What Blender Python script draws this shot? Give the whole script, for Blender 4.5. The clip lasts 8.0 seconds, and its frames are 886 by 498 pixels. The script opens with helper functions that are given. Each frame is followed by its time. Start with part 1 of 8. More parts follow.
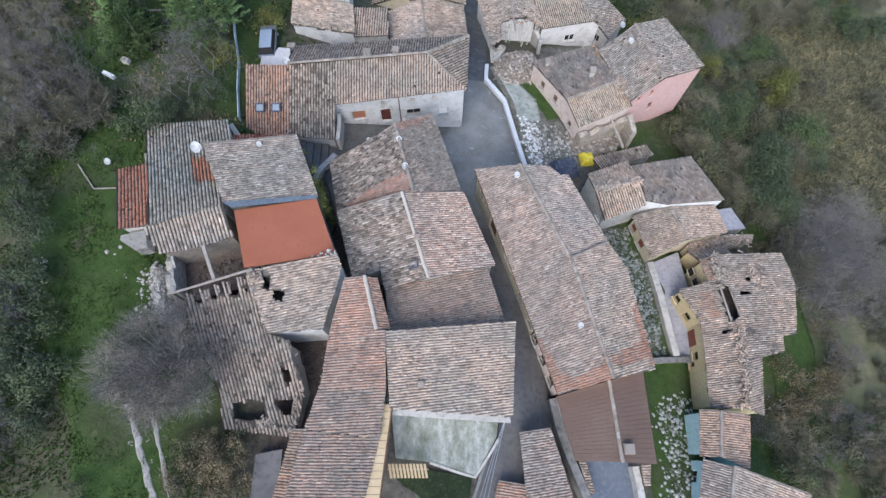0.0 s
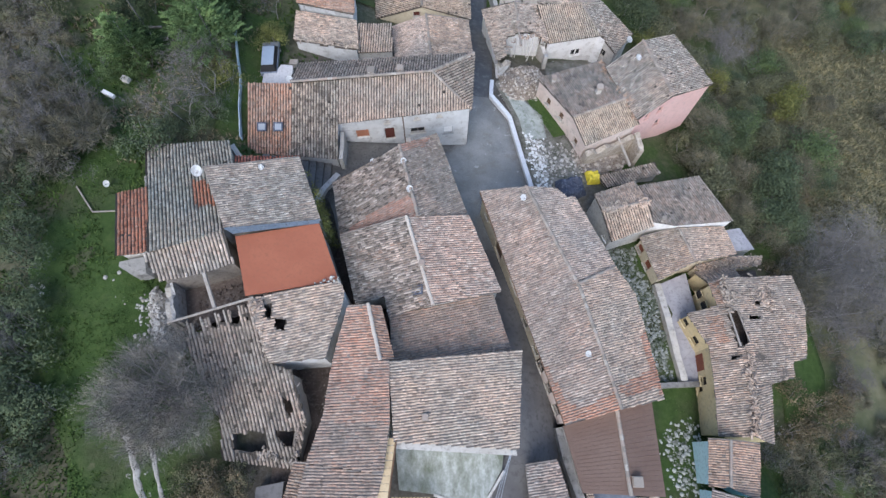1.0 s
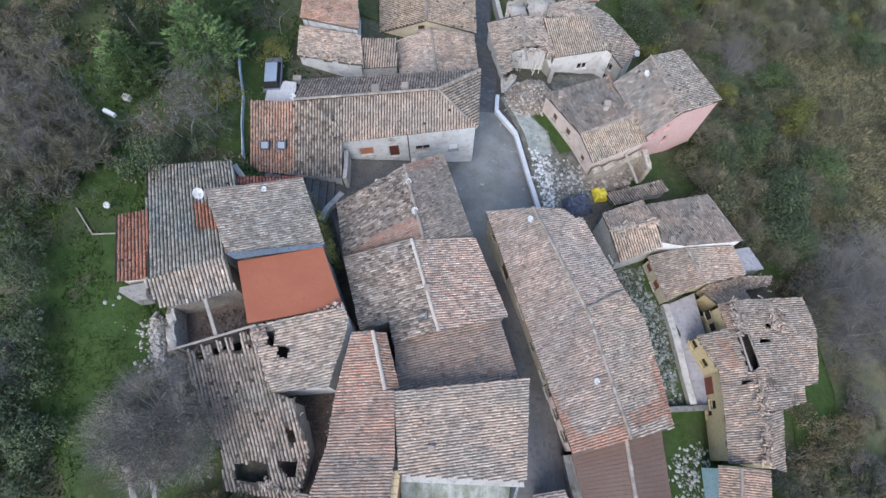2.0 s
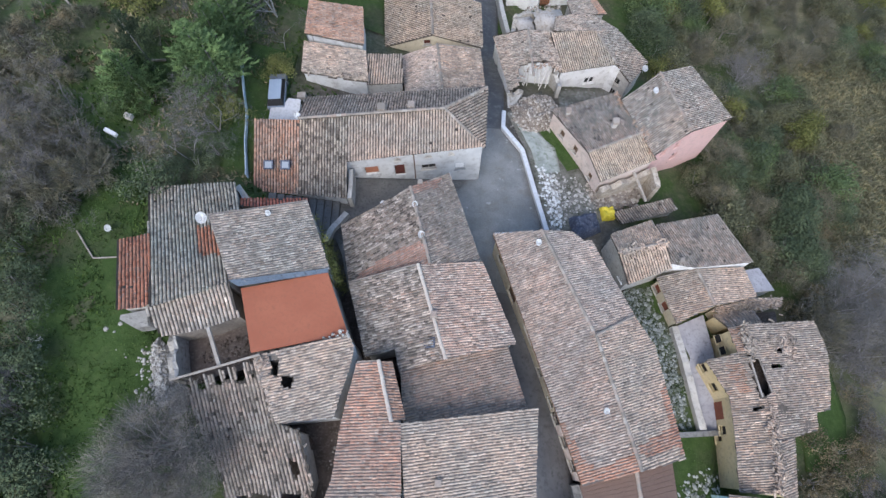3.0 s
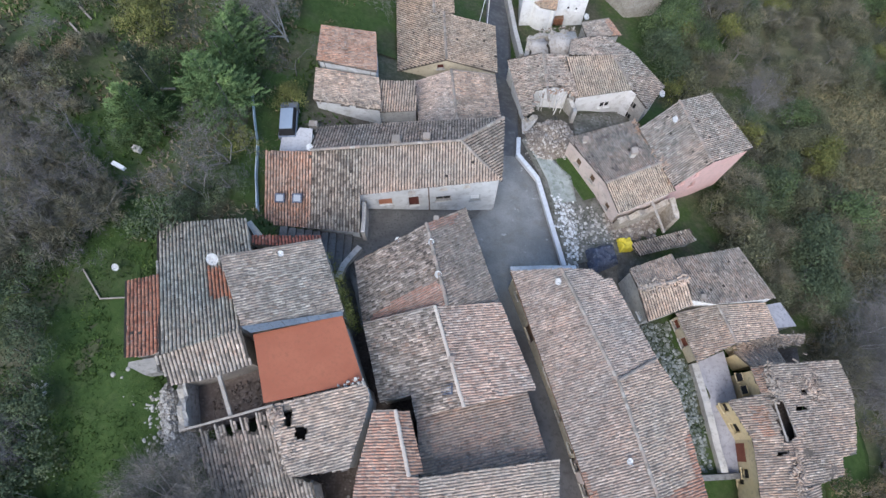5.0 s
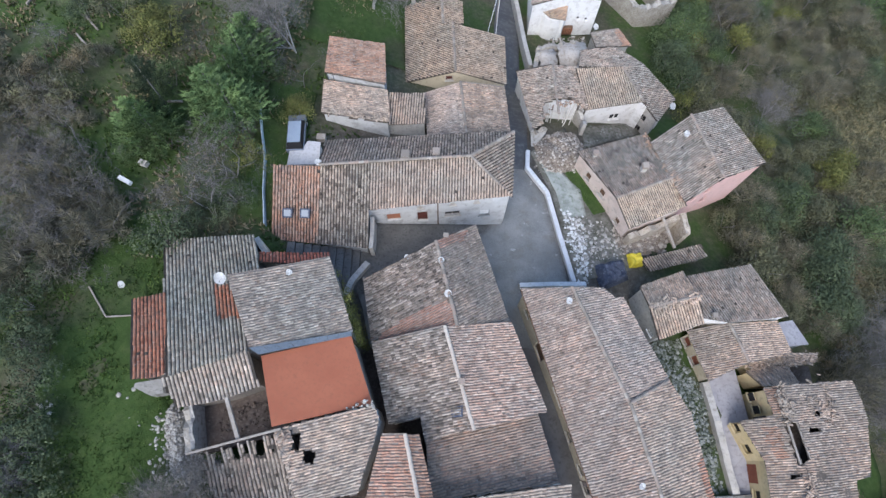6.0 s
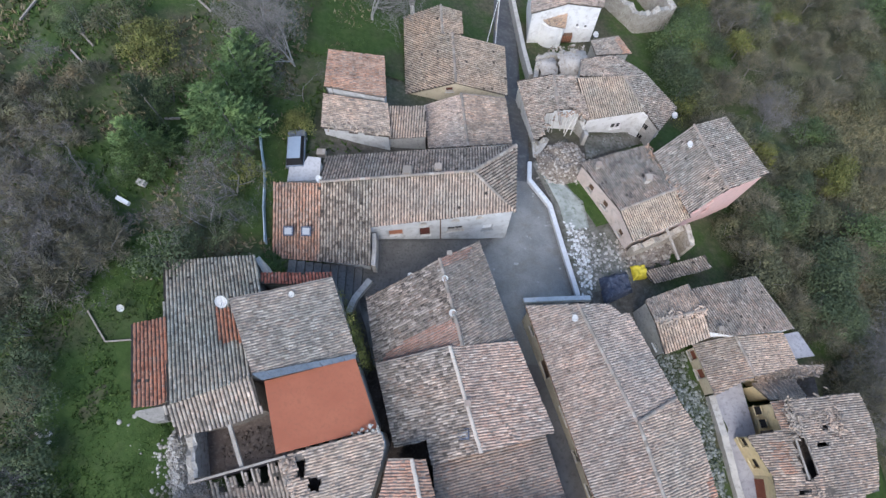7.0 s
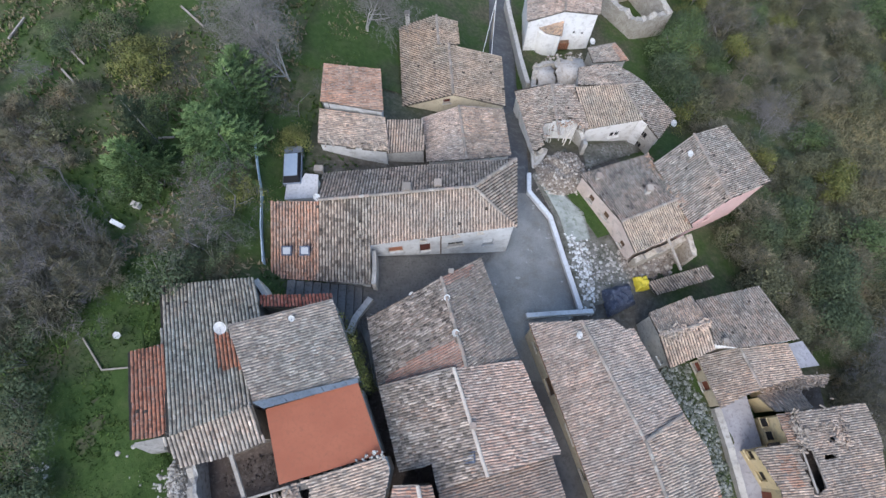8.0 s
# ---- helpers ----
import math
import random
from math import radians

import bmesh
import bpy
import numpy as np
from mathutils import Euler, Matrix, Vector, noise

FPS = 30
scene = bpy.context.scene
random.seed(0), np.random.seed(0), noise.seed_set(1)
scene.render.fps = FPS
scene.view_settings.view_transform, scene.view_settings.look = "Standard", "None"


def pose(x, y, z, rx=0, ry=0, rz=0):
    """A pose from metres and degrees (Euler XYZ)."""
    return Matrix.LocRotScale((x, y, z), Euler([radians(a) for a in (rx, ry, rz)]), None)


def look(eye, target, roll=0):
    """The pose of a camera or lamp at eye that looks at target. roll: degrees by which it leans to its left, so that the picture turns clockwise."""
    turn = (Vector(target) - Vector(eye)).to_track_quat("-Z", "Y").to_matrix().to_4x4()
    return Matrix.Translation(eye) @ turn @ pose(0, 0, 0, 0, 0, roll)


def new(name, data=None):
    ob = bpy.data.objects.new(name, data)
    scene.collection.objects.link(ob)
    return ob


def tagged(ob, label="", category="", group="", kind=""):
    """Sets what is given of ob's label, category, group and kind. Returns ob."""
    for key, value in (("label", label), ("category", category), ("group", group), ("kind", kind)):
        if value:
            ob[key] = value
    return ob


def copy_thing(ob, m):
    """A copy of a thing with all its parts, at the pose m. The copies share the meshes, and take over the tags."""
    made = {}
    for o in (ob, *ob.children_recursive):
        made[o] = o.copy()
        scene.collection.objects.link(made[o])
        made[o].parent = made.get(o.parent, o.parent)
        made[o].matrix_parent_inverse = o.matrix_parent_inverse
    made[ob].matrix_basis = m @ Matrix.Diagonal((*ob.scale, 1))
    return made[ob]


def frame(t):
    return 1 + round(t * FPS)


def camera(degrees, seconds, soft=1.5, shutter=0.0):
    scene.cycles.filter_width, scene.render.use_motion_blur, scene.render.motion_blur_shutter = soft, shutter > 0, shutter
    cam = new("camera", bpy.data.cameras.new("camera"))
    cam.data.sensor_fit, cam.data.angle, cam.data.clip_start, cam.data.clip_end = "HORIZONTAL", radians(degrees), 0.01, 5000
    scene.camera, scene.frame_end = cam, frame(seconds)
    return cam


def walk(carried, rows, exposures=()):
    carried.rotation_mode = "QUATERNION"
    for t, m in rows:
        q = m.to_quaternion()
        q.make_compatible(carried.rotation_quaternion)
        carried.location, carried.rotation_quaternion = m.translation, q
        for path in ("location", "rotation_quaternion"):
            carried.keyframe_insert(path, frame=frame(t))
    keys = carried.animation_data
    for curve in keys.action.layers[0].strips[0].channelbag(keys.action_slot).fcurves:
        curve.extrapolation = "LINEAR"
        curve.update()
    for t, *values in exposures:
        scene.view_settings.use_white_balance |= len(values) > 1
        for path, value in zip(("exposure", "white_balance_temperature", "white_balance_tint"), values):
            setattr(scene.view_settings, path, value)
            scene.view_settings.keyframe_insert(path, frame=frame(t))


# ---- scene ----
# camera and its flight
cam = camera(80.8, 8.0)
PATH = [
    (0, (-0.073, 0.155, 45.064), (-0.071, 0.88, 43.201), 0.2),
    (0.5, (-0.25, 1.147, 45.034), (-0.247, 1.875, 43.172), 0.3),
    (1, (-0.428, 2.276, 45.046), (-0.428, 3.002, 43.183), 0.3),
    (1.5, (-0.597, 3.233, 45.008), (-0.6, 3.961, 43.145), 0.2),
    (3, (-1.331, 6.285, 45.008), (-1.337, 7.012, 43.145), 0.3),
    (3.5, (-1.606, 7.21, 45.01), (-1.613, 7.937, 43.147), 0.4),
    (4, (-1.95, 8.033, 44.994), (-1.957, 8.762, 43.132), 0.4),
    (4.5, (-2.309, 8.765, 44.98), (-2.315, 9.495, 43.118), 0.5),
    (6, (-3.387, 10.989, 44.971), (-3.399, 11.719, 43.109), 0.6),
    (6.5, (-3.695, 11.722, 44.987), (-3.705, 12.451, 43.125), 0.8),
    (7, (-3.923, 12.53, 45.027), (-3.924, 13.257, 43.164), 0.8),
    (7.5, (-4.13, 13.256, 44.99), (-4.118, 13.984, 43.128), 1.0),
    (8, (-4.355, 14.079, 44.996), (-4.34, 14.805, 43.132), 1.0),
]
walk(cam, [(t, look(eye, target, roll)) for t, eye, target, roll in PATH])

# ---------------------------------------------------------------- light
world = bpy.data.worlds.new("overcast_sky")
scene.world = world
world.use_nodes = True
wn = world.node_tree
sky = wn.nodes.new("ShaderNodeTexSky")
sky.sky_type = "NISHITA"
sky.sun_disc = False
sky.sun_elevation, sky.sun_rotation = radians(47), radians(197)
sky.air_density, sky.dust_density, sky.ozone_density = 1.0, 1.0, 2.0
wn.nodes["Background"].inputs["Strength"].default_value = 0.15
wn.links.new(sky.outputs["Color"], wn.nodes["Background"].inputs["Color"])
sun_data = bpy.data.lights.new("sun", "SUN")
sun_data.energy, sun_data.angle, sun_data.color = 1.42, radians(40), (1.0, 0.985, 0.97)
sun = new("sun", sun_data)
sun.matrix_world = look((0, 0, 60), (16.5, 53.5, 0))
scene.view_settings.exposure = 0.97

# ---------------------------------------------------------------- materials
def node(nt, kind, **values):
    nd = nt.nodes.new(kind)
    for key, value in values.items():
        nd.inputs[key].default_value = value
    return nd


def ramp(nt, source, stops):
    nd = nt.nodes.new("ShaderNodeValToRGB")
    el = nd.color_ramp.elements
    while len(el) < len(stops):
        el.new(0.5)
    for e, (at, colour) in zip(el, stops):
        e.position, e.color = at, (*colour, 1)
    nt.links.new(source, nd.inputs["Fac"])
    return nd.outputs["Color"]


def mix(nt, fac, a, b, kind="MIX"):
    nd = nt.nodes.new("ShaderNodeMix")
    nd.data_type, nd.blend_type = "RGBA", kind
    for key, value in (("Factor", fac), ("A", a), ("B", b)):
        sock = next(i for i in nd.inputs if i.name == key and i.type == ("VALUE" if key == "Factor" else "RGBA"))
        if isinstance(value, (int, float)):
            sock.default_value = value
        elif isinstance(value, tuple):
            sock.default_value = (*value, 1)
        else:
            nt.links.new(value, sock)
    return next(o for o in nd.outputs if o.type == "RGBA")


def noise_of(nt, scale, detail=3.0, rough=0.6, stretch=(1, 1, 1)):
    geo = nt.nodes.new("ShaderNodeNewGeometry")
    mp = nt.nodes.new("ShaderNodeMapping")
    mp.inputs["Scale"].default_value = stretch
    nt.links.new(geo.outputs["Position"], mp.inputs["Vector"])
    nz = node(nt, "ShaderNodeTexNoise", Scale=scale, Detail=detail, Roughness=rough)
    nt.links.new(mp.outputs["Vector"], nz.inputs["Vector"])
    return nz.outputs["Fac"]


def surface(name, colour, rough=0.9, metal=0.0, bump=0.0, bump_scale=8.0, spec=0.3):
    """A material with two scales of noise between the colours; colour is a function of the node tree."""
    m = bpy.data.materials.new(name)
    m.use_nodes = True
    nt = m.node_tree
    bs = nt.nodes["Principled BSDF"]
    bs.inputs["Roughness"].default_value, bs.inputs["Metallic"].default_value = rough, metal
    bs.inputs["Specular IOR Level"].default_value = spec
    col = colour(nt)
    if isinstance(col, tuple):
        bs.inputs["Base Color"].default_value = (*col, 1)
    else:
        nt.links.new(col, bs.inputs["Base Color"])
    if bump:
        bp = node(nt, "ShaderNodeBump", Strength=bump, Distance=0.05)
        nt.links.new(noise_of(nt, bump_scale, 5), bp.inputs["Height"])
        nt.links.new(bp.outputs["Normal"], bs.inputs["Normal"])
    return m


def two(a, b, c, big=0.5, small=6.0):
    """Colour that drifts from a to b over metres, with specks of c."""
    def make(nt):
        base = ramp(nt, noise_of(nt, big, 4), [(0.36, a), (0.64, b)])
        speck = ramp(nt, noise_of(nt, small, 4, 0.7), [(0.5, (0, 0, 0)), (0.68, (1, 1, 1))])
        return mix(nt, speck, base, c)
    return make


def tiles(name, shades, lichen, amount=0.5, scale=0.8, pale=(0.54, 0.51, 0.47), even=0.3, flecks=0.75):
    """Clay roof tiles: each piece has its own shade, some bleached and some black; patches of lichen and soot grow over them."""
    def make(nt):
        geo = nt.nodes.new("ShaderNodeNewGeometry")
        n = len(shades)
        base = ramp(nt, geo.outputs["Random Per Island"], [(i / (n - 1), s) for i, s in enumerate(shades)])
        mean = tuple(1.06 * sum(q[c] for q in shades) / n for c in range(3))
        base = mix(nt, even, base, mean)
        grain = ramp(nt, noise_of(nt, 14, 3), [(0.3, (0.70, 0.70, 0.70)), (0.7, (1.2, 1.2, 1.2))])
        base = mix(nt, 1.0, base, grain, "MULTIPLY")
        drift = ramp(nt, noise_of(nt, 0.22, 3, 0.55), [(0.38, (0.84, 0.87, 0.88)), (0.62, (1.12, 1.02, 0.96))])
        base = mix(nt, 1.0, base, drift, "MULTIPLY")
        grown = ramp(nt, noise_of(nt, scale, 6, 0.72), [(0.60 - 0.24 * amount, (0, 0, 0)), (0.78 - 0.2 * amount, (0.8, 0.8, 0.8))])
        base = mix(nt, grown, base, lichen)
        soot = ramp(nt, noise_of(nt, 1.3, 6, 0.75), [(0.34, (0.58, 0.58, 0.59)), (0.49, (1.0, 0.99, 0.98)), (0.66, (1.26, 1.22, 1.18))])
        base = mix(nt, 1.0, base, soot, "MULTIPLY")
        # single bleached and blackened tiles, thicker in some patches than in others
        fold = nt.nodes.new("ShaderNodeMath")
        fold.operation = "MULTIPLY_ADD"
        fold.inputs[1].default_value = 17.3
        nt.links.new(geo.outputs["Random Per Island"], fold.inputs[0])
        nt.links.new(noise_of(nt, 0.9, 2), fold.inputs[2])
        turn = nt.nodes.new("ShaderNodeMath")
        turn.operation = "FRACT"
        nt.links.new(fold.outputs[0], turn.inputs[0])
        odd = ramp(nt, turn.outputs[0], [(0.0, (0.50, 0.50, 0.52)), (0.09, (0.62, 0.62, 0.63)), (0.16, (1.0, 1.0, 1.0)), (0.84, (0.98, 0.98, 0.98)), (0.91, (1.22, 1.21, 1.20)), (1.0, (1.36, 1.34, 1.33))])
        base = mix(nt, flecks, base, mix(nt, 1.0, base, odd, "MULTIPLY"))
        crust = ramp(nt, noise_of(nt, 3.2, 6, 0.75), [(0.59, (0, 0, 0)), (0.68, (0.6, 0.6, 0.6))])
        return mix(nt, crust, base, pale)
    return surface(name, make, 0.92, spec=0.2, bump=0.25, bump_scale=20)


TILE = {
    "grey": tiles("weathered_grey_tiles", [(0.223, 0.190, 0.160), (0.318, 0.260, 0.206), (0.392, 0.320, 0.264), (0.488, 0.420, 0.350), (0.382, 0.260, 0.197), (0.657, 0.580, 0.499)], (0.223, 0.190, 0.163)),
    "greypink": tiles("weathered_pink_grey_tiles", [(0.235, 0.195, 0.168), (0.340, 0.278, 0.238), (0.415, 0.350, 0.303), (0.500, 0.435, 0.385), (0.390, 0.275, 0.222), (0.570, 0.510, 0.460)], (0.262, 0.222, 0.192), 0.35, even=0.3),
    "pale": tiles("pale_weathered_tiles", [(0.244, 0.195, 0.158), (0.392, 0.325, 0.264), (0.477, 0.405, 0.336), (0.551, 0.475, 0.398), (0.456, 0.330, 0.259), (0.678, 0.590, 0.509)], (0.318, 0.270, 0.221), 0.3, even=0.5),
    "palepink": tiles("pale_pink_tiles", [(0.318, 0.220, 0.173), (0.456, 0.340, 0.259), (0.498, 0.370, 0.288), (0.445, 0.300, 0.230)], (0.339, 0.270, 0.211), 0.3),
    "pink": tiles("pink_clay_tiles", [(0.339, 0.200, 0.144), (0.456, 0.280, 0.202), (0.498, 0.330, 0.250), (0.488, 0.370, 0.298), (0.445, 0.230, 0.154)], (0.318, 0.240, 0.192), 0.3),
    "orangepink": tiles("rosy_clay_tiles", [(0.26, 0.160, 0.122), (0.42, 0.262, 0.203), (0.46, 0.312, 0.248), (0.44, 0.232, 0.168), (0.40, 0.300, 0.245), (0.53, 0.40, 0.325)], (0.350, 0.260, 0.202), 0.5, 0.35),
    "orange": tiles("orange_clay_tiles", [(0.40, 0.155, 0.095), (0.47, 0.20, 0.125), (0.45, 0.235, 0.16), (0.38, 0.185, 0.13)], (0.286, 0.220, 0.173), 0.2),
    "red": tiles("red_clay_tiles", [(0.339, 0.100, 0.067), (0.424, 0.150, 0.106), (0.382, 0.180, 0.134)], (0.265, 0.200, 0.163), 0.2),
    "dark": tiles("dark_mossy_tiles", [(0.235, 0.185, 0.155), (0.335, 0.268, 0.225), (0.41, 0.335, 0.285), (0.38, 0.245, 0.19)], (0.215, 0.185, 0.155)),
    "darkgrey": tiles("dark_grey_tiles", [(0.165, 0.145, 0.125), (0.265, 0.235, 0.205), (0.345, 0.305, 0.268), (0.43, 0.385, 0.34), (0.29, 0.22, 0.185)], (0.159, 0.140, 0.115)),
    "striped": tiles("sooty_cream_tiles", [(0.33, 0.265, 0.215), (0.455, 0.385, 0.32), (0.52, 0.45, 0.38), (0.47, 0.355, 0.285)], (0.22, 0.18, 0.15), 0.3, 0.7, even=0.45, flecks=0.35),
    "brown": tiles("brown_clay_tiles", [(0.276, 0.190, 0.144), (0.371, 0.260, 0.192), (0.424, 0.310, 0.240), (0.350, 0.210, 0.154)], (0.265, 0.210, 0.163), 0.3),
    "beige": tiles("beige_clay_tiles", [(0.382, 0.280, 0.192), (0.488, 0.370, 0.269), (0.530, 0.410, 0.307), (0.466, 0.310, 0.221)], (0.318, 0.260, 0.192), 0.2),
}
TILE["dullorange"] = tiles("dull_orange_tiles", [(0.27, 0.155, 0.122), (0.35, 0.205, 0.162), (0.39, 0.240, 0.192), (0.40, 0.30, 0.25), (0.41, 0.215, 0.160)], (0.30, 0.215, 0.175), 0.35, 0.8)
TILE["darkcool"] = tiles("dark_slaty_tiles", [(0.165, 0.152, 0.138), (0.25, 0.232, 0.212), (0.34, 0.315, 0.29), (0.28, 0.215, 0.18), (0.43, 0.405, 0.375)], (0.145, 0.138, 0.128), flecks=0.5)
TILE["darkstripe"] = tiles("sooty_cream_and_black_tiles", [(0.10, 0.085, 0.07), (0.30, 0.25, 0.21), (0.46, 0.40, 0.33), (0.50, 0.44, 0.37), (0.14, 0.11, 0.09)], (0.12, 0.10, 0.085), 0.4, 1.2, even=0.25, flecks=0.5)
TILE["strawtile"] = tiles("straw_coloured_tiles", [(0.35, 0.30, 0.24), (0.45, 0.39, 0.32), (0.52, 0.455, 0.375), (0.42, 0.335, 0.27)], (0.30, 0.26, 0.21), 0.3, flecks=0.5)
TILE["lichen"] = tiles("lichen_covered_grey_tiles", [(0.21, 0.198, 0.17), (0.31, 0.297, 0.255), (0.40, 0.385, 0.335), (0.50, 0.485, 0.43), (0.33, 0.275, 0.225)], (0.25, 0.256, 0.215), 0.5, 0.9, flecks=0.6)
TILE["silver"] = tiles("silver_grey_tiles", [(0.225, 0.20, 0.172), (0.33, 0.295, 0.255), (0.42, 0.38, 0.335), (0.50, 0.455, 0.40), (0.38, 0.28, 0.225), (0.62, 0.575, 0.515)], (0.245, 0.222, 0.193))
TILE["rosegrey"] = tiles("pale_rose_grey_tiles", [(0.30, 0.25, 0.215), (0.40, 0.345, 0.30), (0.47, 0.41, 0.365), (0.53, 0.475, 0.43), (0.46, 0.35, 0.29), (0.60, 0.55, 0.505)], (0.32, 0.275, 0.24), 0.3, even=0.4, flecks=0.7)
TILE["magpie"] = tiles("black_and_white_weathered_tiles", [(0.11, 0.098, 0.085), (0.20, 0.172, 0.146), (0.33, 0.28, 0.235), (0.42, 0.36, 0.31), (0.56, 0.50, 0.44), (0.30, 0.22, 0.175)], (0.15, 0.13, 0.112), 0.45, 1.1, even=0.05)
TILE["magpiedark"] = tiles("sooty_speckled_tiles", [(0.075, 0.068, 0.062), (0.13, 0.115, 0.10), (0.21, 0.185, 0.16), (0.28, 0.245, 0.215), (0.46, 0.42, 0.38), (0.19, 0.14, 0.115)], (0.11, 0.098, 0.086), 0.45, 1.1, even=0.05)
TILE["rustorange"] = tiles("rusty_orange_repair_tiles", [(0.36, 0.185, 0.13), (0.44, 0.235, 0.165), (0.47, 0.285, 0.21), (0.42, 0.30, 0.24)], (0.34, 0.22, 0.17), 0.3, 0.8, flecks=0.6)
TILE["tan"] = tiles("tan_grey_tiles", [(0.25, 0.205, 0.16), (0.33, 0.27, 0.21), (0.37, 0.31, 0.25), (0.42, 0.36, 0.295), (0.36, 0.27, 0.20), (0.46, 0.41, 0.35)], (0.26, 0.22, 0.175), 0.25, even=0.5)
TILE["bleached"] = tiles("bleached_rose_tiles", [(0.30, 0.22, 0.18), (0.43, 0.325, 0.27), (0.48, 0.375, 0.315), (0.54, 0.46, 0.40), (0.46, 0.31, 0.25), (0.62, 0.56, 0.50)], (0.33, 0.265, 0.225), 0.3, even=0.25)
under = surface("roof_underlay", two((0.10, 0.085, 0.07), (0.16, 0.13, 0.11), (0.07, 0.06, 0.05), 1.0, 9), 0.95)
mortar = surface("ridge_tiles_bedded", lambda nt: mix(nt, ramp(nt, noise_of(nt, 7, 4), [(0.4, (0, 0, 0)), (0.7, (0.7, 0.7, 0.7))]), ramp(nt, nt.nodes.new("ShaderNodeObjectInfo").outputs["Random"], [(0, (0.22, 0.19, 0.16)), (0.5, (0.33, 0.29, 0.25)), (0.8, (0.36, 0.27, 0.22)), (1, (0.44, 0.40, 0.35))]), (0.25, 0.22, 0.19)), 0.9, bump=0.3)
pale_mortar = surface("pale_mortar_ridge", two((0.50, 0.43, 0.37), (0.58, 0.52, 0.45), (0.42, 0.32, 0.26), 0.8, 9), 0.9, bump=0.3)
plaster = surface("grey_plaster", two((0.46, 0.43, 0.39), (0.56, 0.53, 0.49), (0.33, 0.30, 0.27), 0.6, 3), 0.9, bump=0.25)
white = surface("white_plaster", two((0.78, 0.77, 0.76), (0.85, 0.84, 0.83), (0.62, 0.60, 0.58), 0.5, 1.3), 0.85, bump=0.1)
cream = surface("cream_plaster", two((0.58, 0.50, 0.37), (0.64, 0.56, 0.42), (0.46, 0.38, 0.27), 0.6, 3), 0.9, bump=0.15)
yellow = surface("yellow_plaster", two((0.60, 0.48, 0.27), (0.64, 0.53, 0.33), (0.46, 0.37, 0.24), 0.6, 3), 0.9, bump=0.15)
pinkwall = surface("pink_plaster", two((0.66, 0.41, 0.37), (0.70, 0.46, 0.42), (0.56, 0.38, 0.34), 0.4, 3), 0.9, bump=0.1)
rosewall = surface("pale_rose_plaster", two((0.62, 0.50, 0.44), (0.70, 0.60, 0.54), (0.48, 0.40, 0.35), 0.5, 2), 0.9, bump=0.15)
stone = surface("rubble_stone_wall", two((0.34, 0.31, 0.27), (0.46, 0.43, 0.38), (0.24, 0.21, 0.18), 1.2, 5), 0.95, bump=0.8, bump_scale=6)
# near-black for window glass; also stands in for the dark of open windows
glass = surface("dark_glass_and_voids", lambda nt: (0.018, 0.018, 0.02), 0.45, spec=0.15)
darkwood = surface("dark_wood", two((0.12, 0.07, 0.045), (0.17, 0.10, 0.06), (0.08, 0.05, 0.03), 2, 14), 0.7, bump=0.2)
metal = surface("grey_metal", two((0.40, 0.42, 0.44), (0.46, 0.48, 0.50), (0.30, 0.31, 0.32), 1, 10), 0.45, 0.7)

terracotta = surface("terracotta_membrane", two((0.355, 0.115, 0.064), (0.40, 0.135, 0.075), (0.32, 0.115, 0.066), 0.5, 5), 0.8, bump=0.1)
brownsheet = surface("brown_roof_sheets", two((0.150, 0.095, 0.073), (0.172, 0.115, 0.090), (0.135, 0.09, 0.072), 0.4, 5), 0.7, bump=0.1)
flashing = surface("blue_grey_flashing", two((0.20, 0.225, 0.25), (0.26, 0.285, 0.31), (0.16, 0.18, 0.2), 0.8, 6), 0.5, 0.4)
turquoise = surface("turquoise_paint", two((0.54, 0.76, 0.78), (0.60, 0.80, 0.82), (0.40, 0.56, 0.57), 0.6, 4), 0.8, bump=0.1)
concrete = surface("stained_concrete", two((0.28, 0.30, 0.27), (0.42, 0.44, 0.41), (0.20, 0.23, 0.18), 0.8, 2.0), 0.9, bump=0.2)
palewall = surface("pale_parapet_render", two((0.60, 0.61, 0.63), (0.70, 0.71, 0.73), (0.50, 0.50, 0.50), 0.6, 4), 0.85, bump=0.15)
rubble_mat = surface("pale_rubble", lambda nt: mix(nt, ramp(nt, noise_of(nt, 6, 4), [(0.45, (0, 0, 0)), (0.7, (0.6, 0.6, 0.6))]), ramp(nt, nt.nodes.new("ShaderNodeObjectInfo").outputs["Random"], [(0, (0.30, 0.28, 0.25)), (0.5, (0.42, 0.40, 0.37)), (1, (0.56, 0.54, 0.50))]), (0.30, 0.28, 0.24)), 0.95, bump=0.5)
stone_stuff = surface("loose_stones", lambda nt: ramp(nt, nt.nodes.new("ShaderNodeNewGeometry").outputs["Random Per Island"], [(0, (0.20, 0.18, 0.16)), (0.4, (0.34, 0.32, 0.29)), (0.7, (0.45, 0.43, 0.40)), (1, (0.56, 0.54, 0.51))]), 0.95, bump=0.4)
brown_rubble = surface("brown_rubble", lambda nt: ramp(nt, nt.nodes.new("ShaderNodeNewGeometry").outputs["Random Per Island"], [(0, (0.15, 0.12, 0.095)), (0.4, (0.26, 0.215, 0.18)), (0.7, (0.35, 0.30, 0.255)), (1, (0.46, 0.42, 0.37))]), 0.95, bump=0.4)
beige_rubble = surface("beige_rubble", lambda nt: ramp(nt, nt.nodes.new("ShaderNodeNewGeometry").outputs["Random Per Island"], [(0, (0.17, 0.14, 0.115)), (0.4, (0.29, 0.245, 0.205)), (0.75, (0.39, 0.34, 0.29)), (1, (0.58, 0.54, 0.49))]), 0.95, bump=0.4)
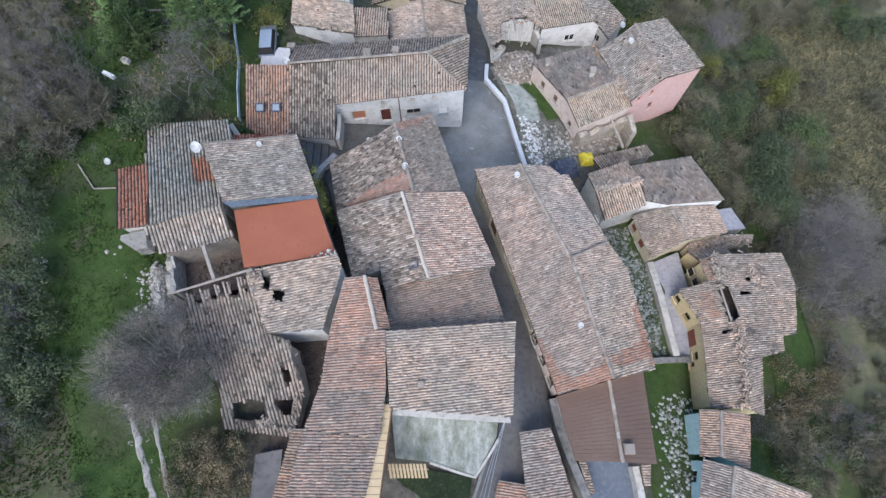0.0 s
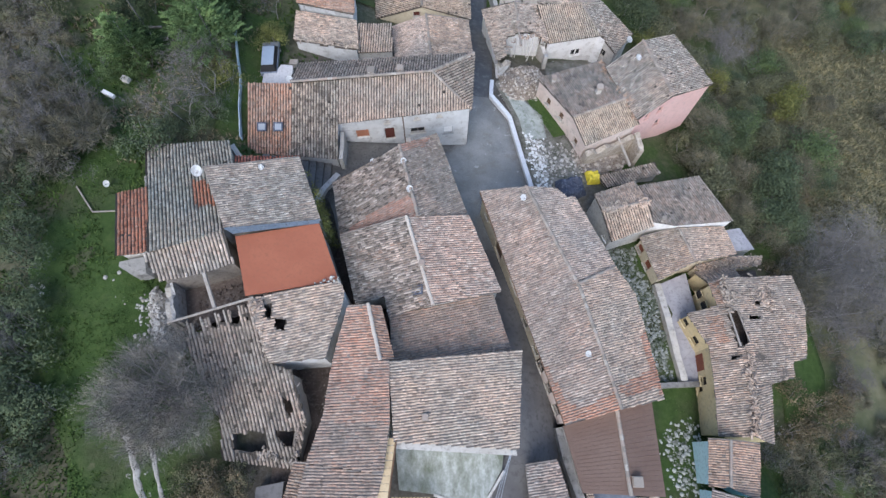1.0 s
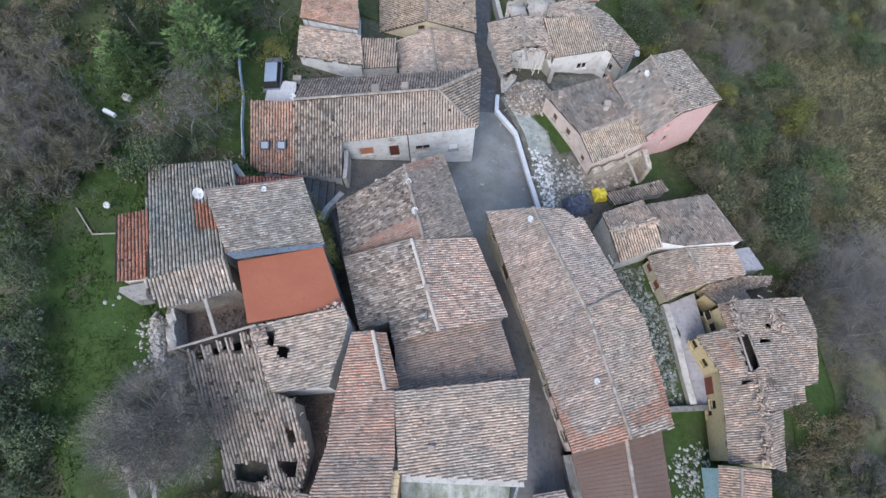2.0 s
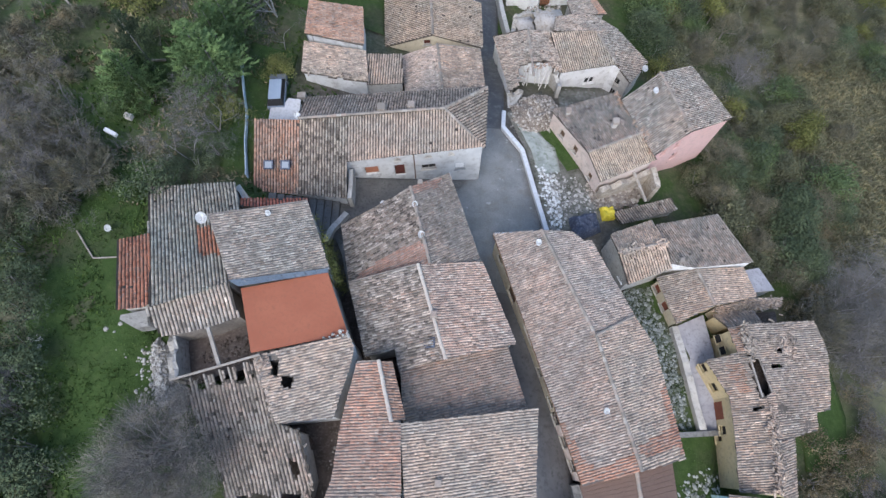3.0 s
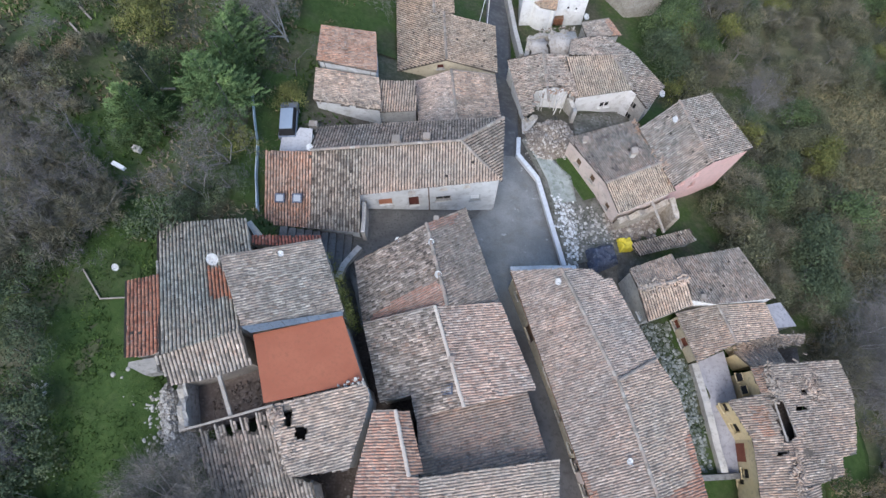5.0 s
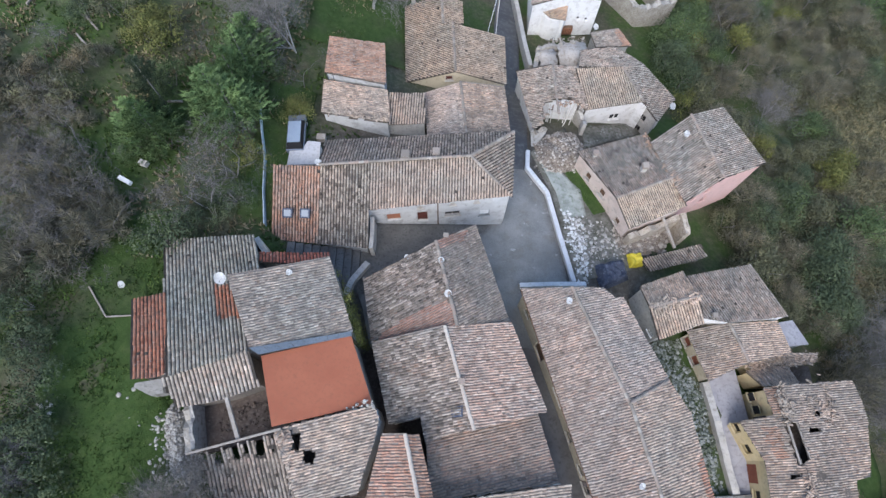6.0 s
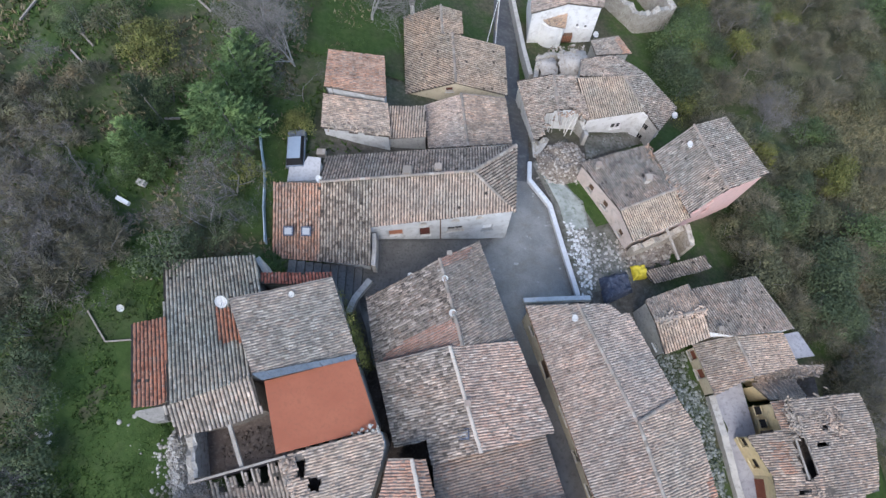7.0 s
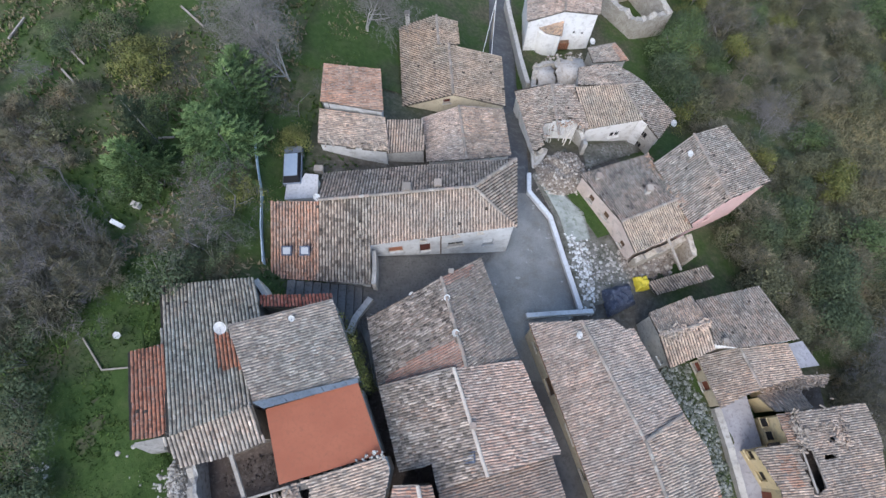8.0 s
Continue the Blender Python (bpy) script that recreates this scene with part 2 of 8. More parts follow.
yard_stone = surface("lichened_yard_stones", lambda nt: ramp(nt, nt.nodes.new("ShaderNodeNewGeometry").outputs["Random Per Island"], [(0, (0.10, 0.115, 0.075)), (0.4, (0.24, 0.25, 0.215)), (0.8, (0.38, 0.385, 0.35)), (1, (0.52, 0.52, 0.49))]), 0.95, bump=0.4)
chalk = surface("white_plaster_lumps", lambda nt: ramp(nt, nt.nodes.new("ShaderNodeNewGeometry").outputs["Random Per Island"], [(0, (0.34, 0.33, 0.31)), (0.5, (0.52, 0.52, 0.50)), (1, (0.74, 0.74, 0.73))]), 0.95, bump=0.4)
mossy = surface("mossy_stones", lambda nt: ramp(nt, nt.nodes.new("ShaderNodeNewGeometry").outputs["Random Per Island"], [(0, (0.08, 0.095, 0.06)), (0.5, (0.17, 0.185, 0.15)), (0.85, (0.27, 0.28, 0.25)), (1, (0.42, 0.43, 0.40))]), 0.95, bump=0.4)
# dark litter colour; on some ruin floors it also carries the shade indoors
debris_and_shade = surface("dark_debris_and_shade", two((0.075, 0.058, 0.048), (0.13, 0.10, 0.085), (0.18, 0.15, 0.13), 1.0, 5), 0.95, bump=0.6)
oldwood = surface("weathered_grey_wood", two((0.30, 0.26, 0.22), (0.40, 0.36, 0.32), (0.22, 0.18, 0.15), 1.5, 12), 0.85, bump=0.2)
newwood = surface("new_yellow_pine", two((0.56, 0.42, 0.25), (0.62, 0.48, 0.30), (0.48, 0.34, 0.20), 1.0, 8), 0.7)
enamel = surface("white_enamel", two((0.78, 0.78, 0.78), (0.82, 0.82, 0.82), (0.66, 0.65, 0.63), 2, 9), 0.45)
tarp = surface("yellow_tarpaulin", two((0.66, 0.52, 0.04), (0.72, 0.58, 0.07), (0.50, 0.38, 0.05), 2, 6), 0.5)
navy = surface("dark_blue_cover", two((0.04, 0.05, 0.08), (0.08, 0.09, 0.13), (0.15, 0.17, 0.21), 0.9, 4), 0.6)
rust = surface("rust_red_patch", two((0.22, 0.07, 0.045), (0.27, 0.10, 0.06), (0.18, 0.07, 0.05), 1.5, 6), 0.9)
darkred = surface("dark_red_paint", two((0.10, 0.03, 0.022), (0.13, 0.04, 0.03), (0.07, 0.03, 0.025), 1.5, 6), 0.8)
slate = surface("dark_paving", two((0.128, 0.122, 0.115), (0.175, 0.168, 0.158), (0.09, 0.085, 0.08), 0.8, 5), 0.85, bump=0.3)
shutter = surface("orange_slats", two((0.36, 0.15, 0.09), (0.41, 0.18, 0.11), (0.31, 0.13, 0.08), 1.5, 8), 0.7)
patio = surface("blue_grey_tiles", two((0.105, 0.125, 0.16), (0.135, 0.155, 0.195), (0.17, 0.19, 0.22), 0.5, 3), 0.7)
net = surface("pale_blue_net", two((0.44, 0.54, 0.62), (0.64, 0.71, 0.76), (0.22, 0.27, 0.30), 1.0, 4), 0.8)
bluecar = surface("blue_grey_car_paint", two((0.24, 0.27, 0.33), (0.27, 0.30, 0.36), (0.22, 0.24, 0.29), 1, 4), 0.25, 0.3, spec=0.5)
# car paint made paler: the sky's reflection is put into the roof colour
skylit_roof = surface("sky_reflecting_car_roof", two((0.34, 0.40, 0.47), (0.38, 0.44, 0.51), (0.30, 0.36, 0.43), 1, 4), 0.25, 0.2, spec=0.5)
rubber = surface("black_rubber", lambda nt: (0.02, 0.02, 0.02), 0.8)
whiteflat = surface("white_flat_roof", two((0.50, 0.49, 0.50), (0.58, 0.57, 0.58), (0.40, 0.39, 0.39), 0.6, 4), 0.8, bump=0.1)
lavflat = surface("lavender_grey_sheet", two((0.30, 0.29, 0.31), (0.38, 0.37, 0.39), (0.24, 0.23, 0.24), 0.6, 3), 0.8, bump=0.1)
dirtywhite = surface("grey_stained_whitewash", two((0.50, 0.50, 0.50), (0.62, 0.62, 0.62), (0.38, 0.37, 0.36), 0.6, 1.5), 0.9, bump=0.25)
SHEET = {"lavflat": lavflat, "whiteflat": whiteflat, "terracotta": terracotta, "brownsheet": brownsheet}

# ---------------------------------------------------------------- building tools
OVERHANG = 0.14


def mesh_of(name, verts, faces, mats, slots=None, smooth=False):
    me = bpy.data.meshes.new(name)
    me.from_pydata([tuple(v) for v in verts], [], [tuple(f) for f in faces])
    for m in mats if isinstance(mats, (list, tuple)) else (mats,):
        me.materials.append(m)
    if slots is not None:
        me.polygons.foreach_set("material_index", np.asarray(slots, dtype=np.int32))
    if smooth:
        me.polygons.foreach_set("use_smooth", np.ones(len(me.polygons), dtype=bool))
    me.update()
    return me


def part(name, bm, material, parent, label=""):
    """Links a bmesh, or a finished mesh, as one part under a thing."""
    if isinstance(bm, bmesh.types.BMesh):
        me = bpy.data.meshes.new(name)
        bm.normal_update()
        bm.to_mesh(me)
        bm.free()
        me.materials.append(material)
    else:
        me = bm
    ob = new(name, me)
    ob.parent = parent
    return tagged(ob, label)


def empty_at(name, x, y, z, label="", category="", group="", kind=""):
    ob = new(name)
    ob.location = (x, y, z)
    return tagged(ob, label, category, group, kind)


def box(bm, size, m=None, bevel=0.0):
    """A box of that size with its base on z = 0, placed by m."""
    made = bmesh.ops.create_cube(bm, size=1.0)["verts"]
    bmesh.ops.transform(bm, matrix=(m or Matrix()) @ Matrix.Diagonal((*size, 1)) @ Matrix.Translation((0, 0, 0.5)), verts=made)
    if bevel:
        edges = list({e for v in made for e in v.link_edges})
        bmesh.ops.bevel(bm, geom=edges, offset=bevel, segments=2, affect="EDGES", profile=0.6)


def tube(bm, a, b, r, sides=6, r2=None):
    a, b = Vector(a), Vector(b)
    made = bmesh.ops.create_cone(bm, cap_ends=True, segments=sides, radius1=r, radius2=r if r2 is None else r2, depth=(b - a).length)["verts"]
    bmesh.ops.transform(bm, matrix=Matrix.Translation((a + b) / 2) @ (b - a).to_track_quat("Z", "Y").to_matrix().to_4x4(), verts=made)


def inside(x, y, poly):
    hit = False
    for (x0, y0), (x1, y1) in zip(poly, poly[1:] + poly[:1]):
        if (y0 > y) != (y1 > y) and x < (x1 - x0) * (y - y0) / (y1 - y0) + x0:
            hit = not hit
    return hit


def plane_of(pts):
    a = np.array(pts, float)
    return np.linalg.lstsq(np.c_[a[:, :2], np.ones(len(a))], a[:, 2], rcond=None)[0]


def shrink(pts, ds):
    """The plan outline with each edge moved inwards by its own distance."""
    p = [Vector(q[:2]) for q in pts]
    n = len(p)
    ds = [ds] * n if isinstance(ds, (int, float)) else ds
    sign = 1 if sum(a.x * b.y - b.x * a.y for a, b in zip(p, p[1:] + p[:1])) > 0 else -1
    way = [(p[(i + 1) % n] - p[i]).normalized() for i in range(n)]
    inn = [Vector((-w.y, w.x)) * sign for w in way]
    out = []
    for i in range(n):
        a, b = i - 1, i
        cross = way[a].x * way[b].y - way[a].y * way[b].x
        oa, ob = p[i] + inn[a] * ds[a], p[i] + inn[b] * ds[b]
        if abs(cross) < 0.15:
            q = (oa + ob) / 2
        else:
            t = ((ob.x - oa.x) * way[b].y - (ob.y - oa.y) * way[b].x) / cross
            q = oa + way[a] * max(-3.0, min(3.0, t))
        out.append((q.x, q.y))
    return out


def shared_edges(slopes, k):
    """Which edges of slope k lie against another slope of the same house."""
    def near(q, pts):
        for a, b in zip(pts, pts[1:] + pts[:1]):
            a, b = Vector(a[:2]), Vector(b[:2])
            f = max(0, min(1, (q - a).dot(b - a) / max((b - a).length_squared, 1e-6)))
            if (a.lerp(b, f) - q).length < 0.35:
                return True
        return False
    pts = slopes[k]
    out = []
    for a, b in zip(pts, pts[1:] + pts[:1]):
        mid = (Vector(a[:2]) + Vector(b[:2])) / 2
        out.append(any(near(Vector(a[:2]), o) and near(Vector(b[:2]), o) and near(mid, o) for i, o in enumerate(slopes) if i != k))
    return out


# two tones of channel tile: near-black for deep rows, mid-brown otherwise
channel = surface("dark_channel_tiles", two((0.045, 0.038, 0.032), (0.085, 0.072, 0.062), (0.03, 0.027, 0.022), 1.5, 10), 0.95)
paler_channel = surface("paler_channel_tiles", two((0.20, 0.173, 0.152), (0.29, 0.252, 0.222), (0.13, 0.113, 0.098), 1.2, 9), 0.95)
STEP = 0.31
COVER = [(math.cos(a), math.sin(a)) for a in np.linspace(math.pi, 0, 6)]


def tile_mesh(name, pts, run, mats, patches=(), holes=(), gone=0.006, rng=None, sag=0.05, pitch=0.19, way=None, deep=False):
    """Rows of clay cover and channel tiles on a roof slope. run: the corners from and to which the rows go down. deep:
    calmer covers and darker channel tiles.
    """
    rng = rng or np.random.default_rng(abs(hash(name)) % 999)
    ca, cb, cc = plane_of(pts)
    up = np.array((-ca, -cb, 1.0)) / math.sqrt(ca * ca + cb * cb + 1)
    d = np.array(pts[run[1]][:2]) - np.array(pts[run[0]][:2])
    d = np.array(way) if way else d
    d = np.array((d[0], d[1], ca * d[0] + cb * d[1]))
    d /= np.linalg.norm(d)
    s = np.cross(up, d)
    o = np.array((pts[0][0], pts[0][1], ca * pts[0][0] + cb * pts[0][1] + cc))
    uv = [((np.array((p[0], p[1], ca * p[0] + cb * p[1] + cc)) - o) @ s, (np.array((p[0], p[1], ca * p[0] + cb * p[1] + cc)) - o) @ d) for p in pts]
    us = [q[0] for q in uv]
    rows = []
    for k in range(int(min(us) / pitch) - 1, int(max(us) / pitch) + 2):
        for half in (0, 1):
            u = (k + 0.5 * half) * pitch
            cuts = sorted(v0 + (u - u0) / (u1 - u0) * (v1 - v0) for (u0, v0), (u1, v1) in zip(uv, uv[1:] + uv[:1]) if (u0 > u) != (u1 > u))
            off = rng.uniform(0, 0.06)
            for v0, v1 in zip(cuts[::2], cuts[1::2]):
                v = v1 + 0.06 + off
                while v > v0 + 0.1:
                    top = max(v - STEP - 0.06, v0 - 0.03)
                    rows.append((u, top, v, half))
                    v -= STEP * rng.uniform(0.94, 1.06)
    verts, faces, slots = [], [], []
    for u, v0, v1, half in rows:
        c = o + u * s + (v0 + v1) / 2 * d
        if any(inside(c[0], c[1], h) for h in holes):
            continue
        low = sag * noise.noise(Vector(c) * 0.45) + 0.35 * sag * noise.noise(Vector(c) * 1.7)
        j = rng.normal(0, 1, 4)
        slot = next((k for poly, k in patches if inside(c[0], c[1], poly)), 0)
        n0 = len(verts)
        if half:  # a cover tile, wide end down
            if rng.random() < gone:
                continue
            calm = 0.5 if deep else 1.0
            for v, r, lift in ((v0, (0.335 if deep else 0.31) * pitch, 0.035), (v1, (0.375 if deep else 0.40) * pitch, 0.048 if deep else 0.052)):
                uu = u + calm * (j[0] * 0.011 + (v - v0) * j[1] * 0.055)
                for x, h in COVER:
                    verts.append(o + (uu + r * x) * s + v * d + (low + lift + calm * j[2] * 0.011 + 0.85 * r * h) * up)
            faces += [(n0 + i, n0 + i + 1, n0 + 7 + i, n0 + 6 + i) for i in range(5)]
            faces.append(tuple(n0 + 6 + i for i in range(6)))
            slots += [slot] * 6
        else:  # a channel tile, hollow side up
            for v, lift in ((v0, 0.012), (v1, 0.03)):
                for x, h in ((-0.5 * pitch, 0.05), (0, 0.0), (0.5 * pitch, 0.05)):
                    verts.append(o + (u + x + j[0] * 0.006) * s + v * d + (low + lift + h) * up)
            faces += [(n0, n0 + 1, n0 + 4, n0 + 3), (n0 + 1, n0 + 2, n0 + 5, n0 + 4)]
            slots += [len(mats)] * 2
    return mesh_of(name, verts, faces, [*mats, channel if deep else paler_channel], slots)


def slab_mesh(name, pts, mat, thick=0.16, holes=(), drop=0.02):
    """The boarding under the tiles: a plate, or a grid of boards where the roof has holes."""
    ca, cb, cc = plane_of(pts)
    verts, faces = [], []
    if not holes:
        n = len(pts)
        for dz in (-drop, -drop - thick):
            verts += [(p[0], p[1], ca * p[0] + cb * p[1] + cc + dz) for p in pts]
        area = sum(a[0] * b[1] - b[0] * a[1] for a, b in zip(pts, pts[1:] + pts[:1]))
        order = list(range(n)) if area > 0 else list(range(n))[::-1]
        faces = [tuple(order), tuple(n + i for i in order[::-1])]
        faces += [(b, a, a + n, b + n) for a, b in zip(order, order[1:] + order[:1])]
    else:
        flat = [tuple(p[:2]) for p in pts]
        c = 0.2
        x0, y0 = min(p[0] for p in pts), min(p[1] for p in pts)
        cells = set()
        for i in range(int((max(p[0] for p in pts) - x0) / c) + 1):
            for k in range(int((max(p[1] for p in pts) - y0) / c) + 1):
                x, y = x0 + (i + 0.5) * c, y0 + (k + 0.5) * c
                if inside(x, y, flat) and not any(inside(x, y, h) for h in holes):
                    cells.add((i, k))
        index = {}

        def at(i, k, low):
            if (i, k, low) not in index:
                index[i, k, low] = len(verts)
                x, y = x0 + i * c, y0 + k * c
                verts.append((x, y, ca * x + cb * y + cc - drop - thick * low))
            return index[i, k, low]

        for i, k in sorted(cells):
            ring = ((i, k), (i + 1, k), (i + 1, k + 1), (i, k + 1))
            faces.append(tuple(at(*q, 0) for q in ring))
            faces.append(tuple(at(*q, 1) for q in ring[::-1]))
            for q, r, near in ((0, 1, (i, k - 1)), (1, 2, (i + 1, k)), (2, 3, (i, k + 1)), (3, 0, (i - 1, k))):
                if near not in cells:
                    faces.append((at(*ring[r], 0), at(*ring[q], 0), at(*ring[q], 1), at(*ring[r], 1)))
    return mesh_of(name, verts, faces, mat)


# dark masonry, mostly for the inner faces and tops of walls
dark_masonry = surface("dark_rough_masonry", two((0.17, 0.15, 0.13), (0.25, 0.22, 0.19), (0.12, 0.10, 0.09), 1.0, 5), 0.95, bump=0.5)


def wall_mesh(name, slopes, base, mat, inset=OVERHANG, thick=0.5, fallen=()):
    """Walls of that thickness under the outline of each slope, up to its underside."""
    verts, faces, slots = [], [], []
    for k, pts in enumerate(slopes):
        ca, cb, cc = plane_of(pts)
        joint = shared_edges(slopes, k)
        outer = shrink(pts, [0.0 if q else inset for q in joint])
        inner = shrink(pts, [0.0 if q else inset + thick for q in joint])
        n, n0 = len(pts), len(verts)
        for ring in (outer, inner):
            for top in (False, True):
                verts += [(x, y, ca * x + cb * y + cc - 0.17 if top else base) for x, y in ring]
        area = sum(a[0] * b[1] - b[0] * a[1] for a, b in zip(outer, outer[1:] + outer[:1]))
        for i in range(n):
            if joint[i] or (k, i) in fallen:
                continue
            e = (i + 1) % n
            a, b = (i, e) if area > 0 else (e, i)
            faces.append((n0 + a, n0 + b, n0 + n + b, n0 + n + a))
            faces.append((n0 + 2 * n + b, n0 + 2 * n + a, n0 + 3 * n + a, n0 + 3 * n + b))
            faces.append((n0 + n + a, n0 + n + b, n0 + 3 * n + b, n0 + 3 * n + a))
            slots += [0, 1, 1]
    return mesh_of(name, verts, faces, [mat, dark_masonry], slots)


RIDGE = mesh_of("ridge_tile", [(x * r, v, h * r * 0.8) for v, r in ((-0.24, 0.12), (0.24, 0.15)) for x, h in COVER],
                [(i, i + 1, 7 + i, 6 + i) for i in range(5)] + [tuple(range(6, 12))], mortar)

PALE_RIDGE = RIDGE.copy()
PALE_RIDGE.materials[0] = pale_mortar


def ridge(parent, p, q, mesh=None, lift=0.1):
    """A line of bedded ridge tiles from p to q."""
    p, q = Vector(p), Vector(q)
    n = max(1, int((q - p).length / 0.40))
    turn = (q - p).to_track_quat("Y", "Z").to_matrix().to_4x4()
    for i in range(n):
        at = p.lerp(q, (i + 0.5) / n) + Vector((0, 0, lift))
        ob = new("ridge_tile", mesh or RIDGE)
        ob.parent = parent
        ob.matrix_basis = Matrix.Translation(at + Vector((random.uniform(-0.015, 0.015), 0, random.uniform(-0.012, 0.012))) - whole(parent)) @ turn @ pose(0, 0, 0, 0, 0, random.uniform(-3, 3))


def whole(ob):
    """Where an unturned part's own space begins in the world."""
    v = Vector((0, 0, 0))
    while ob:
        v += ob.location
        ob = ob.parent
    return v


def house(name, label, slopes, wall, base, ridges=(), category="house", ridge_mesh=None, inset=OVERHANG, group="village houses", thick=0.5, fallen=()):
    """A house: walls, and for each slope (corners, run, palette, options) a roof with its rows of tiles or its sheets. Returns it with its roofs."""
    h = empty_at(name, 0, 0, 0, label, category, group)
    part("wall", wall_mesh("wall", [pts for pts, *_ in slopes], base, wall, inset, thick, fallen), wall, h)
    roofs = []
    for i, (pts, run, pal, opt) in enumerate(slopes):
        holes = opt.get("holes", ())
        if pal in SHEET:
            roofs.append(part("roof", slab_mesh("roof", pts, SHEET[pal], thick=0.12), SHEET[pal], h))
            continue
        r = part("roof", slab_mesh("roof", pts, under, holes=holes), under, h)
        pals = [pal] + [q for _, q in opt.get("patches", ())]
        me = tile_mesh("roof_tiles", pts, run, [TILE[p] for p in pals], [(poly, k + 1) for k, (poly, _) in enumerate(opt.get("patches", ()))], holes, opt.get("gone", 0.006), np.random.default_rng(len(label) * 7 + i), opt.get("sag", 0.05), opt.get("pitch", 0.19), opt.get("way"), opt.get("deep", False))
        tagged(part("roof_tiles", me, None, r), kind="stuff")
        roofs.append(r)
    for a, b in ridges:
        ridge(roofs[0], a, b, ridge_mesh)
    return h, [pts for pts, *_ in slopes]


def side(pts, i, k, inset=OVERHANG):
    """The upright wall under the eave from corner i to k: its ends, way along, and way out."""
    a, b = Vector(pts[i]), Vector(pts[k])
    along = Vector((b.x - a.x, b.y - a.y, 0))
    out = Vector((along.y, -along.x, 0)).normalized()
    mid = Vector(np.mean(np.array(pts), axis=0))
    if (a + b).dot(out) / 2 < mid.dot(out):
        out = -out
    return a - out * inset, b - out * inset, along.normalized(), out


def cut_wall(h, m, wide, high, deep=0.22):
    """Cuts a rectangle out of the house's wall, and lines its reveal."""
    wall = next(c for c in h.children if c.name.split(".")[0] == "wall")
    inv = m.inverted()
    bm = bmesh.new()
    bm.from_mesh(wall.data)

    def flush():
        return [f for f in bm.faces if all(abs((inv @ v.co).y) < 0.1 for v in f.verts)]

    turn = m.to_3x3()
    for at, axis in ((Vector((-wide / 2, 0, 0)), 0), (Vector((wide / 2, 0, 0)), 0), (Vector((0, 0, 0)), 2), (Vector((0, 0, high)), 2)):
        fs = flush()
        geom = list({v for f in fs for v in f.verts}) + list({e for f in fs for e in f.edges}) + fs
        if fs:
            bmesh.ops.bisect_plane(bm, geom=geom, dist=0.0005, plane_co=m @ at, plane_no=turn @ Vector((axis == 0, 0, axis == 2)))
    gone = []
    for f in flush():
        c = inv @ f.calc_center_median()
        if abs(c.x) < wide / 2 and 0 < c.z < high:
            gone.append(f)
    if gone:
        bmesh.ops.delete(bm, geom=gone, context="FACES")
        ring = [(-wide / 2, 0), (wide / 2, 0), (wide / 2, high), (-wide / 2, high)]
        near = [bm.verts.new(m @ Vector((x, 0, z))) for x, z in ring]
        far = [bm.verts.new(m @ Vector((x, deep, z))) for x, z in ring]
        for i in range(4):
            k = (i + 1) % 4
            bm.faces.new((near[i], near[k], far[k], far[i]))
        bm.to_mesh(wall.data)
    bm.free()
    return bool(gone)


def opening(h, pts, i, k, at, drop, wide, high, kind="window", frame_mat=None, inset=OVERHANG, fill=None):
    """A window or door in the wall under the eave i-k: share of its length, metres below the eave to its head."""
    a, b, along, out = side(pts, i, k, inset)
    top = a.lerp(b, at) - Vector((0, 0, drop + 0.17))
    m = Matrix.Translation(top - Vector((0, 0, high)))
    m = m @ Matrix(((along.x, -out.x, 0, 0), (along.y, -out.y, 0, 0), (0, 0, 1, 0), (0, 0, 0, 1)))
    back = 0.15 if cut_wall(h, m, wide, high) else -0.04
    w = empty_at(kind, 0, 0, 0)
    w.parent = h
    bm = bmesh.new()
    t = 0.06
    for x in (-wide / 2 + t / 2, wide / 2 - t / 2):
        box(bm, (t, 0.06, high), m @ pose(x, back - 0.01, 0))
    for z in (0, high - t):
        box(bm, (wide - 2 * t, 0.06, t), m @ pose(0, back - 0.01, z))
    if kind == "window" and wide > 0.6 and fill is None:
        box(bm, (0.05, 0.05, high - 2 * t), m @ pose(0, back - 0.01, t))
    part("frame", bm, frame_mat or plaster, w)
    bm = bmesh.new()
    box(bm, (wide - 0.02, 0.03, high - 0.02), m @ pose(0, back + 0.03, 0.01))
    part("pane" if kind == "window" else "leaf", bm, fill or (glass if kind == "window" else darkwood), w)
    if kind == "window":
        bm = bmesh.new()
        box(bm, (wide + 0.2, 0.24, 0.06), m @ pose(0, -0.02, -0.06), 0.01)
        part("sill", bm, frame_mat or plaster, w)
    return w


def broken_line(h, pts, n, reach, mat, seed=1):
    """Displaced and broken tiles lying along a line over the roof, joined."""
    rng = np.random.default_rng(seed)
    verts, faces = [], []
    legs = [(Vector(a), Vector(b)) for a, b in zip(pts, pts[1:])]
    for _ in range(n):
        a, b = legs[rng.integers(len(legs))]
        at = a.lerp(b, rng.random()) + Vector((rng.normal(0, reach), rng.normal(0, reach), rng.uniform(0.04, 0.2)))
        m = Matrix.Translation(at) @ pose(0, 0, 0, rng.normal(0, 25), rng.normal(0, 25), rng.uniform(0, 360))
        l, n0 = rng.uniform(0.08, 0.24), len(verts)
        for v in (-l, l):
            verts += [m @ Vector((x * 0.09, v, y * 0.07)) for x, y in COVER]
        faces += [(n0 + i, n0 + i + 1, n0 + 7 + i, n0 + 6 + i) for i in range(5)]
    return tagged(part("broken_tile_litter", mesh_of("broken_tile_litter", verts, faces, mat), mat, h), kind="stuff")


